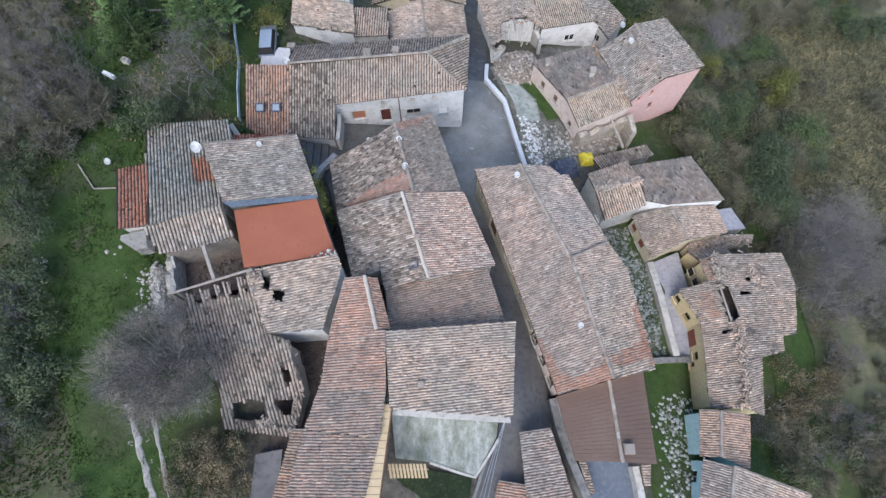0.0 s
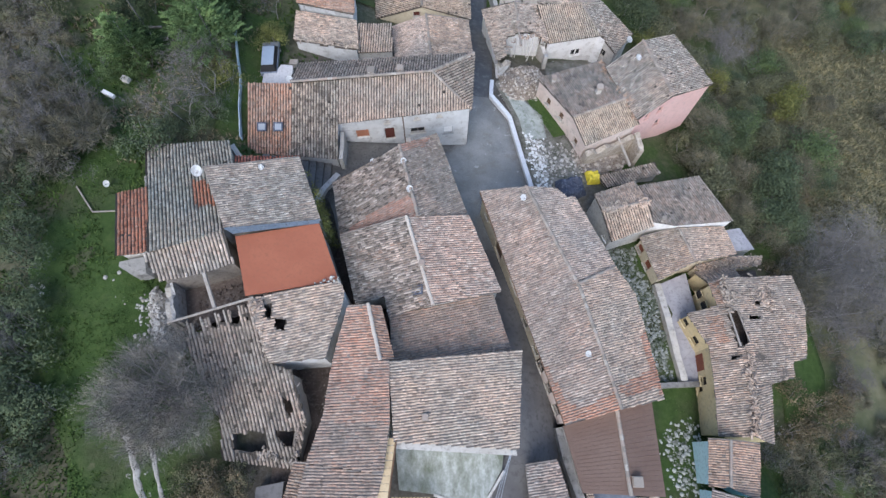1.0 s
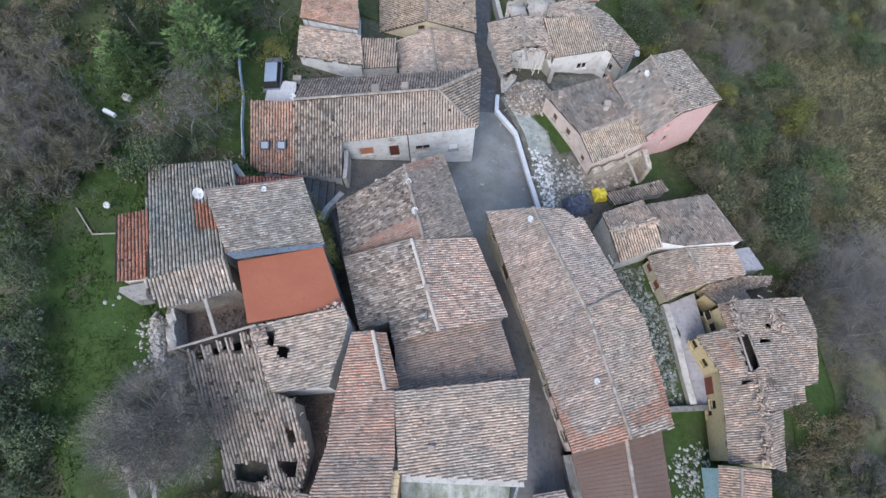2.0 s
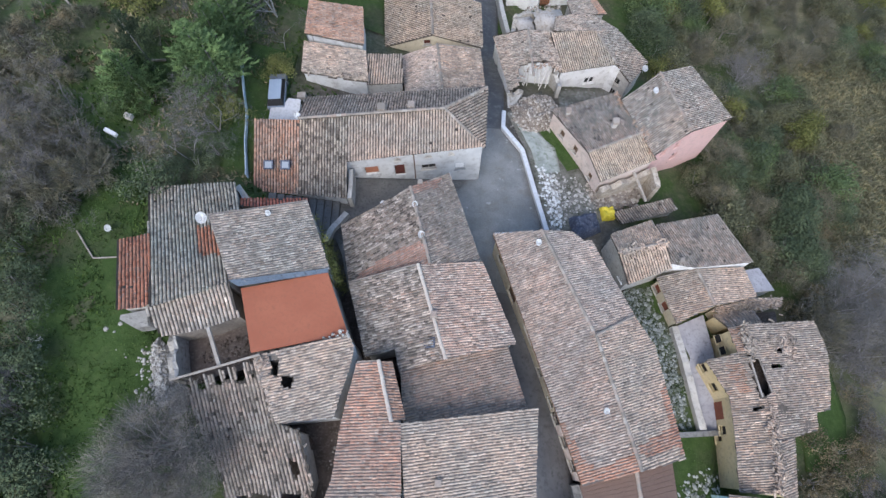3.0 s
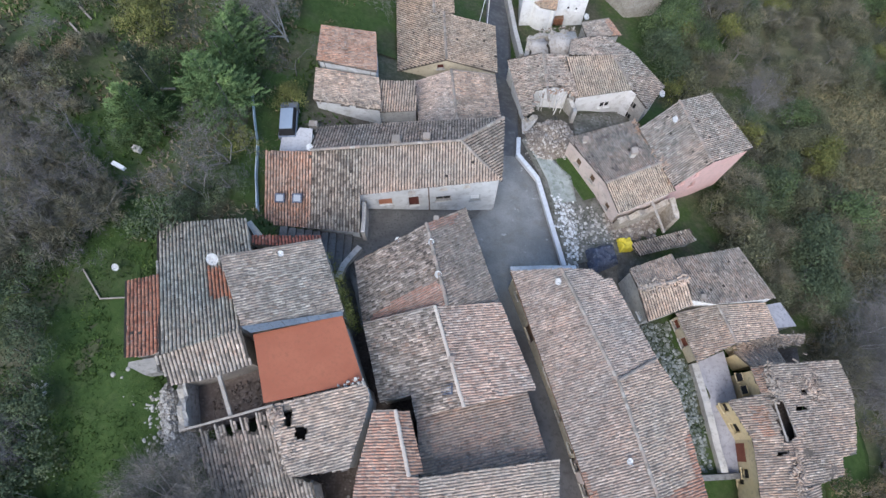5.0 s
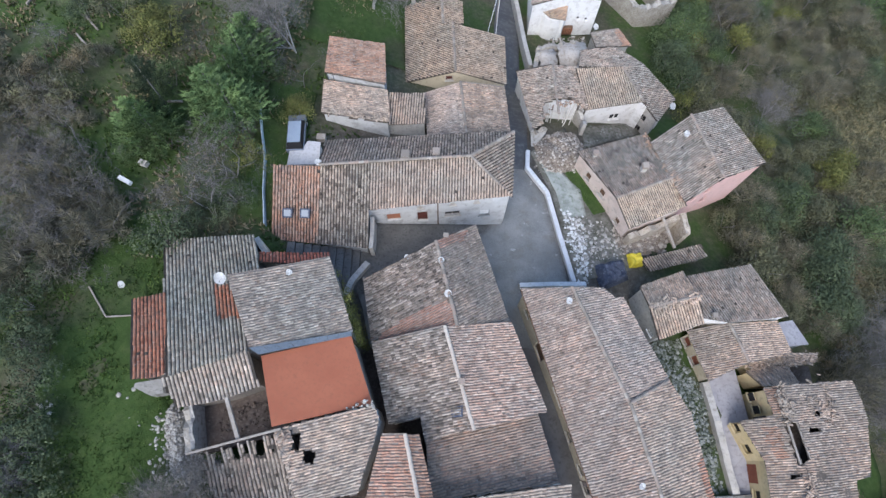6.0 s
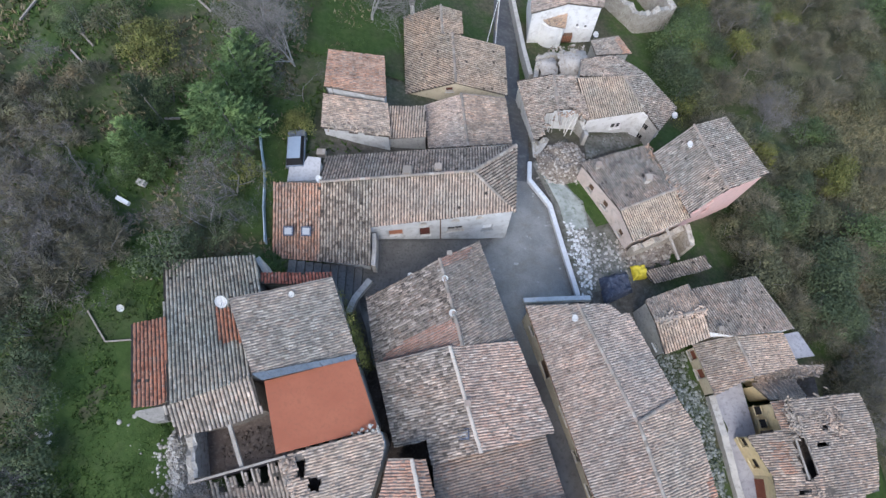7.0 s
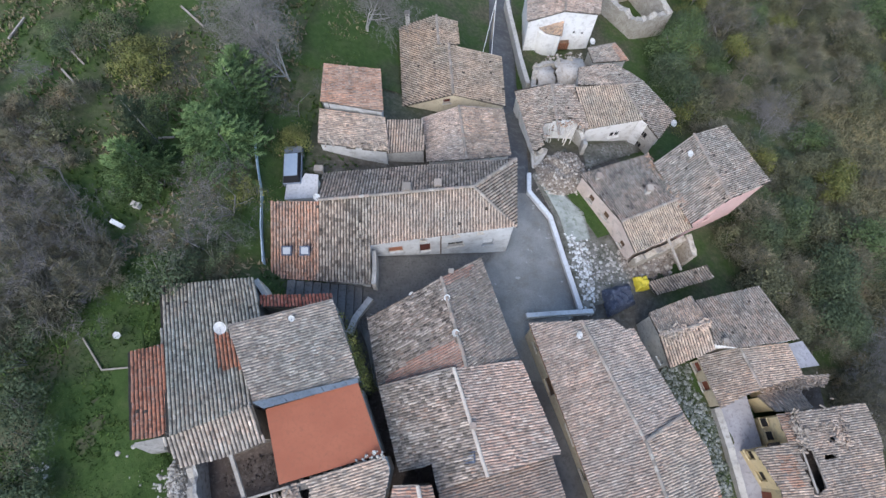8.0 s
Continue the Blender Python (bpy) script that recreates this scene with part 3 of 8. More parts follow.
def ribs(h, pts, i, k, gap, mat):
    """Raised seams across a sheet roof, from the edge i-k to the opposite edge."""
    ca, cb, cc = plane_of(pts)
    n = len(pts)
    a, b, c, d = (Vector(pts[j]) for j in (i, k, (k + 1) % n, (k + 2) % n))
    count = int((b - a).length / gap)
    bm = bmesh.new()
    for j in range(1, count):
        p, q = a.lerp(b, j / count), d.lerp(c, j / count)
        p.z, q.z = ca * p.x + cb * p.y + cc, ca * q.x + cb * q.y + cc
        tube(bm, p, q, 0.007, 4)
    return part("seam", bm, mat, h)

# ---------------------------------------------------------------- the hillside
GX = (-60, -34, -24, -16, -9, 0, 6, 13, 22, 32, 60)
GY = (-12, 4, 15, 29, 40, 52, 66, 110)
GZ = (
    (9.5, 8.6, 7.6, 5.5, 4.5, 4.5, 4.2, -1.5, 0.5, -6.5, -14.0),
    (9.5, 8.8, 8.0, 5.5, 4.0, 3.2, 2.9, -2.5, -4.3, -7.5, -14.0),
    (9.5, 9.2, 8.6, 5.0, 3.0, 1.5, 1.0, -3.0, -4.0, -7.5, -14.0),
    (9.3, 8.6, 7.0, 3.6, 1.6, -0.5, -1.3, -2.9, -5.0, -8.5, -14.0),
    (9.0, 8.6, 7.0, 3.6, 1.0, -1.5, -2.6, -3.4, -6.5, -10.0, -15.0),
    (9.0, 8.0, 6.0, 3.0, 0.0, -4.5, -6.0, -7.0, -9.0, -12.0, -16.0),
    (9.0, 8.0, 5.5, 2.0, -2.0, -7.5, -9.0, -9.5, -11.0, -13.0, -17.0),
    (9.0, 8.0, 5.0, 1.0, -4.0, -12.0, -14.0, -15.0, -16.0, -17.0, -20.0),
)


def ground_z(x, y):
    """Height of the smooth hillside."""
    x, y = min(max(x, GX[0]), GX[-1]), min(max(y, GY[0]), GY[-1])
    i = max(k for k in range(len(GX) - 1) if GX[k] <= x)
    j = max(k for k in range(len(GY) - 1) if GY[k] <= y)
    a, b = (x - GX[i]) / (GX[i + 1] - GX[i]), (y - GY[j]) / (GY[j + 1] - GY[j])
    return (GZ[j][i] * (1 - a) + GZ[j][i + 1] * a) * (1 - b) + (GZ[j + 1][i] * (1 - a) + GZ[j + 1][i + 1] * a) * b


def rough_z(x, y):
    v = Vector((x, y, 0))
    return ground_z(x, y) + 0.12 * noise.noise(v * 0.35) + 0.06 * noise.noise(v * 1.1)


def ground_colour(nt):
    big = noise_of(nt, 0.10, 5, 0.65)
    fine = noise_of(nt, 2.2, 6, 0.75)
    grass = ramp(nt, fine, [(0.30, (0.030, 0.055, 0.014)), (0.52, (0.050, 0.085, 0.022)), (0.72, (0.085, 0.105, 0.038))])
    scrub = ramp(nt, fine, [(0.30, (0.048, 0.047, 0.027)), (0.52, (0.092, 0.088, 0.053)), (0.75, (0.155, 0.140, 0.097))])
    wild = mix(nt, ramp(nt, big, [(0.46, (0, 0, 0)), (0.60, (1, 1, 1))]), grass, scrub)
    hay = ramp(nt, noise_of(nt, 0.5, 6, 0.7), [(0.30, (0.085, 0.092, 0.050)), (0.50, (0.145, 0.140, 0.085)), (0.72, (0.225, 0.200, 0.135))])
    dirt = ramp(nt, fine, [(0.30, (0.060, 0.052, 0.042)), (0.52, (0.105, 0.095, 0.080)), (0.75, (0.185, 0.170, 0.150))])
    # trodden earth between the houses
    geo = nt.nodes.new("ShaderNodeNewGeometry")
    sep = nt.nodes.new("ShaderNodeSeparateXYZ")
    nt.links.new(geo.outputs["Position"], sep.inputs["Vector"])
    span = nt.nodes.new("ShaderNodeMapRange")
    span.inputs["From Min"].default_value, span.inputs["From Max"].default_value = -60, 60
    nt.links.new(sep.outputs["X"], span.inputs["Value"])
    north = nt.nodes.new("ShaderNodeMapRange")
    north.inputs["From Min"].default_value, north.inputs["From Max"].default_value = 44, 52
    north.inputs["To Min"].default_value, north.inputs["To Max"].default_value = 1, 0
    nt.links.new(sep.outputs["Y"], north.inputs["Value"])
    wild = mix(nt, ramp(nt, span.outputs["Result"], [(0.80, (0, 0, 0)), (0.87, (0.85, 0.85, 0.85))]), wild, hay)
    wide = mix(nt, north.outputs["Result"], (0, 0, 0), ramp(nt, span.outputs["Result"], [(0.355, (0, 0, 0)), (0.385, (1, 1, 1)), (0.625, (1, 1, 1)), (0.66, (0, 0, 0))]))
    return mix(nt, wide, wild, dirt)


soil = surface("grass_and_scrub_ground", ground_colour, 0.95, bump=0.9, bump_scale=5)


def asphalt_colour(nt):
    """Patched and dusty asphalt: worn pale where wheels go, oily dark spots, brown dirt washed over it."""
    base = ramp(nt, noise_of(nt, 0.33, 5, 0.6), [(0.34, (0.175, 0.176, 0.172)), (0.52, (0.225, 0.225, 0.218)), (0.66, (0.275, 0.272, 0.262))])
    dirt = ramp(nt, noise_of(nt, 0.8, 6, 0.7), [(0.52, (0, 0, 0)), (0.68, (0.6, 0.6, 0.6))])
    base = mix(nt, dirt, base, (0.185, 0.168, 0.145))
    spots = ramp(nt, noise_of(nt, 1.15, 3, 0.5), [(0.655, (0, 0, 0)), (0.69, (0.75, 0.75, 0.75))])
    base = mix(nt, spots, base, (0.40, 0.40, 0.39))
    grit = ramp(nt, noise_of(nt, 9, 5, 0.75), [(0.3, (0.78, 0.78, 0.78)), (0.7, (1.22, 1.22, 1.22))])
    return mix(nt, 1.0, base, grit, "MULTIPLY")


asphalt = surface("worn_asphalt", asphalt_colour, 0.85, bump=0.3, bump_scale=25)


def axis_lines(near, step, far):
    inner = list(np.arange(near[0], near[1] + step / 2, step))
    return [-far, -900, -300, -140] + [v for v in inner] + [140, 300, 900, far]


gx, gy = axis_lines((-62, 62), 0.8, 4000), axis_lines((-14, 112), 0.8, 4000)
gverts = [(x, y, rough_z(x, y)) for y in gy for x in gx]
w = len(gx)
gfaces = [(j * w + i, j * w + i + 1, (j + 1) * w + i + 1, (j + 1) * w + i) for j in range(len(gy) - 1) for i in range(w - 1)]
ground = new("ground", mesh_of("ground", gverts, gfaces, soil, smooth=True))
tagged(ground, "sloping hillside of grass, dirt and scrub round the village", "ground", kind="structure")


def drape(name, left, right, mat, lift, label, category, kind="structure", cols=8, steps=6, thick=0.12):
    """A strip laid on the ground between two border lines."""
    def dense(line):
        out = []
        for a, b in zip(line, line[1:]):
            out += [(a[0] + (b[0] - a[0]) * k / steps, a[1] + (b[1] - a[1]) * k / steps) for k in range(steps)]
        return out + [line[-1]]
    l, r = dense(left), dense(right)
    verts, faces, n = [], [], cols + 1
    for (xa, ya), (xb, yb) in zip(l, r):
        for k in range(n):
            x, y = xa + (xb - xa) * k / cols, ya + (yb - ya) * k / cols
            verts.append((x, y, ground_z(x, y) + lift))
    for j in range(len(l) - 1):
        faces += [(j * n + k, j * n + k + 1, (j + 1) * n + k + 1, (j + 1) * n + k) for k in range(cols)]
    m = len(verts)
    verts += [(x, y, z - thick - lift) for x, y, z in verts]
    for j in range(len(l) - 1):
        for k in (0, cols):
            a, b = j * n + k, (j + 1) * n + k
            faces.append((a, b, b + m, a + m) if k == 0 else (b, a, a + m, b + m))
    ob = new(name, mesh_of(name, verts, faces, mat, smooth=True))
    return tagged(ob, label, category, kind=kind)


def lawn_colour(nt):
    fine = noise_of(nt, 1.6, 6, 0.75)
    lush = ramp(nt, fine, [(0.28, (0.026, 0.050, 0.012)), (0.50, (0.044, 0.080, 0.019)), (0.74, (0.074, 0.106, 0.032))])
    worn = ramp(nt, fine, [(0.3, (0.035, 0.045, 0.02)), (0.7, (0.085, 0.09, 0.045))])
    return mix(nt, ramp(nt, noise_of(nt, 0.16, 4), [(0.46, (0, 0, 0)), (0.66, (1, 1, 1))]), lush, worn)


lawn = surface("meadow_grass_sward", lawn_colour, 0.95, bump=0.8, bump_scale=6)
drape("meadow", [(-21.8, -13), (-25.0, 1.5), (-28.9, 8.5), (-30.7, 14.5), (-30.2, 20.5), (-29.5, 27)], [(-14, -13), (-15.5, 3), (-19, 8), (-22.4, 14), (-25.5, 22), (-25, 29)], lawn, 0.06, "green sloping meadow beside the farmhouse", "meadow", cols=24, steps=8)
drape("garden_lawn", [(-20.8, 29), (-20.6, 36), (-20.2, 43)], [(-17.6, 29), (-16.6, 37), (-16.2, 43)], lawn, 0.15, "green garden lawn with a parked car", "lawn")
drape("back_lawn", [(-18, 49.5), (-18, 54), (-17, 60)], [(-7.6, 49), (-7.6, 54), (-7.6, 60)], lawn, 0.15, "green grass behind the houses", "lawn")
drape("yard_lawn", [(17.2, -6), (17.4, 3), (18.6, 8.4)], [(22.6, -6), (22.4, 3), (23, 8.2)], lawn, 0.15, "green grass in the stony yard", "lawn")
drape("side_lawn", [(8.2, 39.6), (9.4, 37.4), (11.4, 33.8)], [(10.4, 40.2), (11.6, 37.6), (12.9, 34.4)], lawn, 0.15, "small green patch between wall and house", "lawn")
drape("east_lawn", [(32.6, 5), (33.2, 10), (33.6, 14)], [(37, 4.5), (38.5, 10), (38, 15)], lawn, 0.16, "green clearing beside the yellow ruin", "lawn")


drape("road", [(3.0, 19.5), (1.0, 20.8), (-3.0, 27.5), (0.8, 31.5), (1.2, 38.4)], [(5.0, 19.5), (3.8, 22.8), (8.4, 25.8), (6.6, 35.6), (4.7, 38.4)], asphalt, 0.14, "worn grey asphalt square between the houses", "road")
tar = surface("dark_smooth_asphalt", two((0.085, 0.086, 0.09), (0.115, 0.115, 0.118), (0.15, 0.15, 0.15), 0.5, 2), 0.8, bump=0.2, bump_scale=25)
drape("road", [(1.2, 38.4), (1.6, 47), (1.6, 55), (2.2, 64), (3, 85)], [(4.7, 38.4), (5.4, 47), (5.0, 55), (5.4, 64), (6, 85)], tar, 0.14, "dark narrow asphalt road leading out of the village", "road")
lane_mat = surface("trodden_lane_paving", two((0.125, 0.119, 0.117), (0.17, 0.163, 0.16), (0.10, 0.095, 0.092), 0.45, 2.5), 0.85, bump=0.3, bump_scale=18)
drape("lane", [(1.2, -6), (3.2, 0.5), (4.8, 3), (3.6, 14), (3.0, 19.5)], [(9.8, -6), (9.3, 0.5), (8.9, 4), (7.4, 14), (5.0, 19.5)], lane_mat, 0.14, "narrow worn paved lane between the tall houses", "road")
# darker than the square's asphalt: the court's shade is put into its paving colour
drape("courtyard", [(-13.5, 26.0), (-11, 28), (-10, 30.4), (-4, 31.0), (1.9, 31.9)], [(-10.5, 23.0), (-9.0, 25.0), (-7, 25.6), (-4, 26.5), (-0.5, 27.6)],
      slate, 0.13, "grey paved courtyard before the long farmhouse, its shade in the colour", "courtyard")

# ---------------------------------------------------------------- houses: west group
h_a, eaves_a = house("farmhouse", "stone farmhouse with ribbed grey tiles and an orange lean-to", [
    ([(-24.72, 25.51, 8.3), (-18.22, 26.17, 8.0), (-16.19, 21.16, 9.6), (-16.15, 16.85, 10.9), (-20.73, 15.07, 11.3), (-23.1, 20.8, 9.9)], (0, 4), 'lichen', {'patches': [([(-24.37, 20.79), (-22.89, 20.91), (-22.4, 19.3), (-22.35, 18.25), (-23.02, 18.24)], 'dullorange'), ([(-19.93, 21.63), (-18.8, 21.78), (-17.19, 19.22), (-18.74, 19.19)], 'orange')], 'pitch': 0.248, 'deep': True}),
    ([(-25.12, 20.41, 9.7), (-23.04, 20.89, 9.9), (-20.91, 15.42, 11.1), (-21.52, 15.05, 11.2), (-23.05, 14.9, 11.25)], (0, 4), 'orange', {'pitch': 0.248, 'deep': True}),
], plaster, 5)
# dark walls: the shade beneath this eave is put into their colour
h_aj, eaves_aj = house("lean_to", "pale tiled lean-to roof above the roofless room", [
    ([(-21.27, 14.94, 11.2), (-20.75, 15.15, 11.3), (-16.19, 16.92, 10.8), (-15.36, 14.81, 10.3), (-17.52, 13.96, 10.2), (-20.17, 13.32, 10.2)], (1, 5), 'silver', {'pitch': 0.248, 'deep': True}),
], dark_masonry, 6)
h_b, eaves_b = house("house", "tall house with a grey tiled roof", [
    ([(-18.19, 21.8, 11.3), (-12.09, 24.25, 8.7), (-9.93, 18.74, 8.5), (-16.06, 17.05, 10.9)], (0, 1), 'silver', {}),
    ([(-17.33, 23.89, 8.4), (-17.64, 24.79, 7.8), (-12.4, 25.0, 7.6), (-12.12, 23.85, 8.2)], (0, 1), 'red', {'pitch': 0.248, 'deep': True}),
], stone, 4, [])
h_c, eaves_c = house("house", "house with a flat terracotta membrane roof", [
    ([(-15.38, 16.64, 10.7), (-9.89, 18.49, 8.6), (-8.09, 13.96, 8.7), (-14.07, 12.26, 10.2)], (0, 1), 'terracotta', {}),
], stone, 4, [])
h_d, eaves_d = house("ruined_house", "ruined stone house with broken pale tiles", [
    ([(-14.02, 12.15, 10.2), (-7.99, 13.87, 8.8), (-7.64, 12.98, 8.6), (-7.89, 11.56, 8.5), (-8.38, 9.92, 8.4), (-8.79, 8.39, 8.3), (-10.17, 8.23, 8.4), (-12.3, 7.92, 8.6)], (0, 1), 'pale', {'gone': 0.05, 'sag': 0.12, 'holes': [[(-13.07, 12.23), (-12.34, 12.25), (-12.29, 11.68), (-13.02, 11.66)], [(-12.98, 11.73), (-12.39, 11.74), (-12.31, 10.87), (-12.77, 10.79)], [(-12.29, 11.01), (-11.39, 10.96), (-11.38, 10.06), (-12.24, 10.21)]]}),
], dirtywhite, 3, [], inset=0.06)
h_e, eaves_e = house("ruined_barn", "long ruined barn with a sagging roof open in places", [
    ([(-18.78, 10.25, 9.2), (-13.63, 11.98, 10.0), (-12.31, 7.91, 8.4), (-10.95, 7.45, 7.9), (-9.93, 4.24, 7.0), (-10.45, 1.17, 6.1), (-15.64, 1.78, 6.0), (-15.89, 4.63, 7.0)], (1, 5), 'darkgrey', {'gone': 0.04, 'sag': 0.14, 'holes': [[(-14.97, 3.43), (-12.61, 3.68), (-12.62, 2.19), (-14.95, 2.0)], [(-12.12, 3.56), (-10.3, 3.8), (-10.59, 2.44), (-11.37, 2.55)], [(-11.54, 5.69), (-10.91, 5.77), (-10.71, 4.62), (-11.31, 4.62)], [(-18.93, 10.7), (-18.33, 10.78), (-18.19, 9.65), (-18.79, 9.57)], [(-17.92, 10.99), (-17.32, 11.08), (-17.2, 10.04), (-17.79, 9.96)], [(-16.77, 11.32), (-16.17, 11.41), (-16.04, 10.28), (-16.63, 10.2)], [(-16.04, 11.48), (-15.55, 11.56), (-15.43, 10.53), (-15.92, 10.45)], [(-15.33, 11.73), (-14.66, 11.81), (-14.5, 10.49), (-15.16, 10.41)], [(-14.31, 11.82), (-14.03, 11.9), (-14.02, 11.56), (-14.29, 11.49)], [(-14.15, 11.23), (-13.95, 11.3), (-13.91, 10.83), (-14.12, 10.76)]], 'pitch': 0.248, 'deep': True}),
], plaster, 3, [], fallen=((0, 0),))
# centre row
h_k, eaves_k = house("house", "narrow house with rosy clay tiles", [
    ([(-7.23, 11.99, 8.3), (-5.75, 12.07, 9.0), (-4.68, 8.11, 9.2), (-4.06, 8.01, 9.1), (-3.86, 4.02, 9.1), (-4.15, 0.99, 9.0), (-9.26, 1.54, 8.2), (-8.37, 4.5, 8.2), (-8.01, 8.02, 8.3)], (4, 7), 'orangepink', {'patches': [([(-9.51, 4.12), (-3.21, 4.02), (-3.1, 0.48), (-9.58, 0.48)], 'dark')], 'way': (-1, -0.04)}),
    ([(-5.75, 12.07, 9.0), (-4.99, 12.1, 8.5), (-3.88, 8.24, 8.6), (-4.65, 8.09, 9.1)], (0, 1), 'pink', {}),
], stone, 3, [((-5.75, 12.07, 9.0), (-4.68, 8.11, 9.2))], ridge_mesh=PALE_RIDGE)
h_k2, eaves_k2 = house("house", "low house with brown weathered tiles", [
    ([(-9.23, 1.44, 8.1), (-4.21, 0.9, 8.8), (-5.11, -3.32, 8.8), (-10.27, -3.4, 8.0)], (1, 0), 'dark', {'way': (-1, 0.0)}),
    ([(-10.39, 1.52, 6.9), (-9.28, 1.46, 7.6), (-10.27, -3.29, 7.4), (-11.4, -3.35, 6.7)], (1, 0), 'brown', {}),
], stone, 3)
h_l, eaves_l = house("house", "house with a wide pale tiled roof", [
    ([(-4.11, 8.03, 9.0), (5.32, 9.31, 6.7), (4.8, 2.45, 6.5), (-3.58, 2.88, 8.8)], (0, 1), 'pale', {}),
], white, 2, [])
h_i, eaves_i = house("house", "low house with dark mossy tiles", [
    ([(-4.42, 11.88, 6.6), (3.43, 13.81, 5.7), (4.72, 9.25, 5.7), (-4.02, 7.99, 6.7)], (0, 1), 'dark', {}),
], stone, 1, [])
h_h, eaves_h = house("house", "house with a pink and grey tiled gable roof", [
    ([(-8.61, 18.41, 6.5), (-3.35, 19.6, 7.6), (-1.17, 12.54, 7.2), (-4.41, 11.76, 6.7), (-4.8, 13.35, 6.6), (-7.01, 12.75, 6.3)], (1, 0), 'magpie', {}),
    ([(-3.35, 19.6, 7.6), (1.57, 20.39, 6.2), (4.05, 13.97, 6.1), (-1.17, 12.54, 7.2)], (0, 1), 'bleached', {}),
], plaster, 0, [((-3.35, 19.6, 7.6), (-1.17, 12.54, 7.2))], ridge_mesh=PALE_RIDGE)
h_g, eaves_g = house("house", "house with dark tiles and orange repairs", [
    ([(-9.84, 23.8, 5.4), (-4.2, 26.5, 7.1), (-2.42, 19.69, 7.5), (-8.7, 18.43, 5.6)], (1, 0), 'magpiedark', {'patches': [([(-3.12, 21.79), (-2.38, 19.68), (-8.7, 18.38), (-7.85, 19.5), (-5.75, 20.73)], 'dullorange')]}),
    ([(-4.2, 26.5, 7.1), (-1.13, 28.62, 5.8), (1.52, 20.5, 5.7), (-2.42, 19.69, 7.5)], (0, 1), 'darkgrey', {'patches': [([(-4.21, 26.55), (-1.79, 27.87), (-2.06, 26.88), (-3.96, 25.8)], 'dullorange')]}),
], stone, 0, [((-4.2, 26.5, 7.1), (-2.42, 19.69, 7.5))])
h_m, eaves_m = house("row_house", "long cream terrace house along the lane with weathered tiles", [
    ([(2.89, 23.55, 4.4), (6.66, 23.48, 5.5), (10.31, 14.73, 5.5), (7.34, 8.98, 4.33)], (1, 0), 'greypink', {'way': (-0.956, -0.29)}),
    ([(6.66, 23.48, 5.5), (9.36, 23.73, 4.6), (10.32, 22.99, 4.3), (11.01, 23.16, 4.2), (13.86, 16.6, 4.3), (10.31, 14.73, 5.5)], (0, 1), 'rosegrey', {'way': (0.956, 0.29)}),
], cream, -4, [((6.66, 23.48, 5.5), (10.31, 14.73, 5.5))])
h_m2, eaves_m2 = house("row_house", "pink end house of the terrace with orange roof repairs", [
    ([(7.34, 8.98, 4.33), (10.31, 14.73, 5.5), (12.63, 5.24, 5.5), (8.8, 4.21, 4.3)], (1, 0), 'greypink', {'patches': [([(7.79, 6.69), (9.9, 5.27), (12.42, 6.5), (12.66, 5.2), (8.73, 4.14)], 'rustorange'), ([(7.2, 8.4), (7.75, 8.4), (9.2, 5.2), (8.6, 4.6)], 'rustorange')], 'way': (-0.956, -0.29)}),
    ([(10.31, 14.73, 5.68), (13.7, 16.5, 4.5), (15.13, 14.18, 4.46), (16.18, 6.05, 4.36), (12.63, 5.24, 5.62)], (0, 1), 'pale', {'patches': [([(12.55, 6.84), (15.59, 8.29), (15.89, 7.03), (12.99, 6.01)], 'rustorange'), ([(15.1, 10.9), (15.55, 11.1), (16.3, 6.6), (15.8, 6.2)], 'rustorange')], 'way': (0.956, 0.29)}),
], rosewall, -4, [((10.31, 14.73, 5.6), (12.63, 5.24, 5.6)), ((10.31, 14.73, 5.62), (13.7, 16.5, 4.45))])
h_w, eaves_w = house("house", "house with a flat brown sheet roof", [
    ([(8.79, 4.14, 3.3), (12.72, 5.23, 4.2), (13.04, -0.55, 4.2), (9.85, -0.48, 3.3)], (1, 0), 'brownsheet', {}),
    ([(12.72, 5.23, 4.2), (15.7, 6.1, 3.5), (15.79, -0.71, 3.5), (13.04, -0.55, 4.2)], (0, 1), 'brownsheet', {}),
], plaster, -4, [((12.72, 5.23, 4.2), (13.04, -0.55, 4.2))])
h_v, eaves_v = house("house", "small house with pinkish tiles", [
    ([(5.62, 1.38, 4.5), (7.91, 1.71, 4.0), (9.42, -3.77, 4.0), (5.93, -3.71, 4.6)], (0, 1), 'greypink', {}),
    ([(4.03, -1.86, 4.3), (6.25, -2.18, 4.4), (6.48, -3.73, 4.4), (3.48, -3.75, 4.3)], (1, 0), 'pink', {}),
], stone, 1, [])
house("lean_to", "narrow strip of pale tiles over the lane wall", [
    ([(10.43, -0.35, 1.75), (11.0, -0.35, 1.5), (11.5, -2.75, 1.5), (11.05, -2.85, 1.75)], (1, 0), 'pale', {}),
], plaster, -1, inset=0.1, thick=0.15)
house("lean_to", "narrow strip of pale tiles over the patio wall", [
    ([(15.1, -0.75, 2.0), (15.9, -0.75, 1.65), (15.63, -2.2, 1.65), (15.13, -2.25, 2.0)], (0, 1), 'pale', {}),
], plaster, -4, inset=0.1, thick=0.15)
house("shed", "low broken tiled roof between the cream house and the ruin", [
    ([(23.9, 18.55, -2.7), (27.9, 19.2, -2.9), (28.1, 17.45, -2.0), (24.7, 17.15, -1.7)], (3, 0), 'grey', {'gone': 0.08, 'sag': 0.16}),
], yellow, -6)
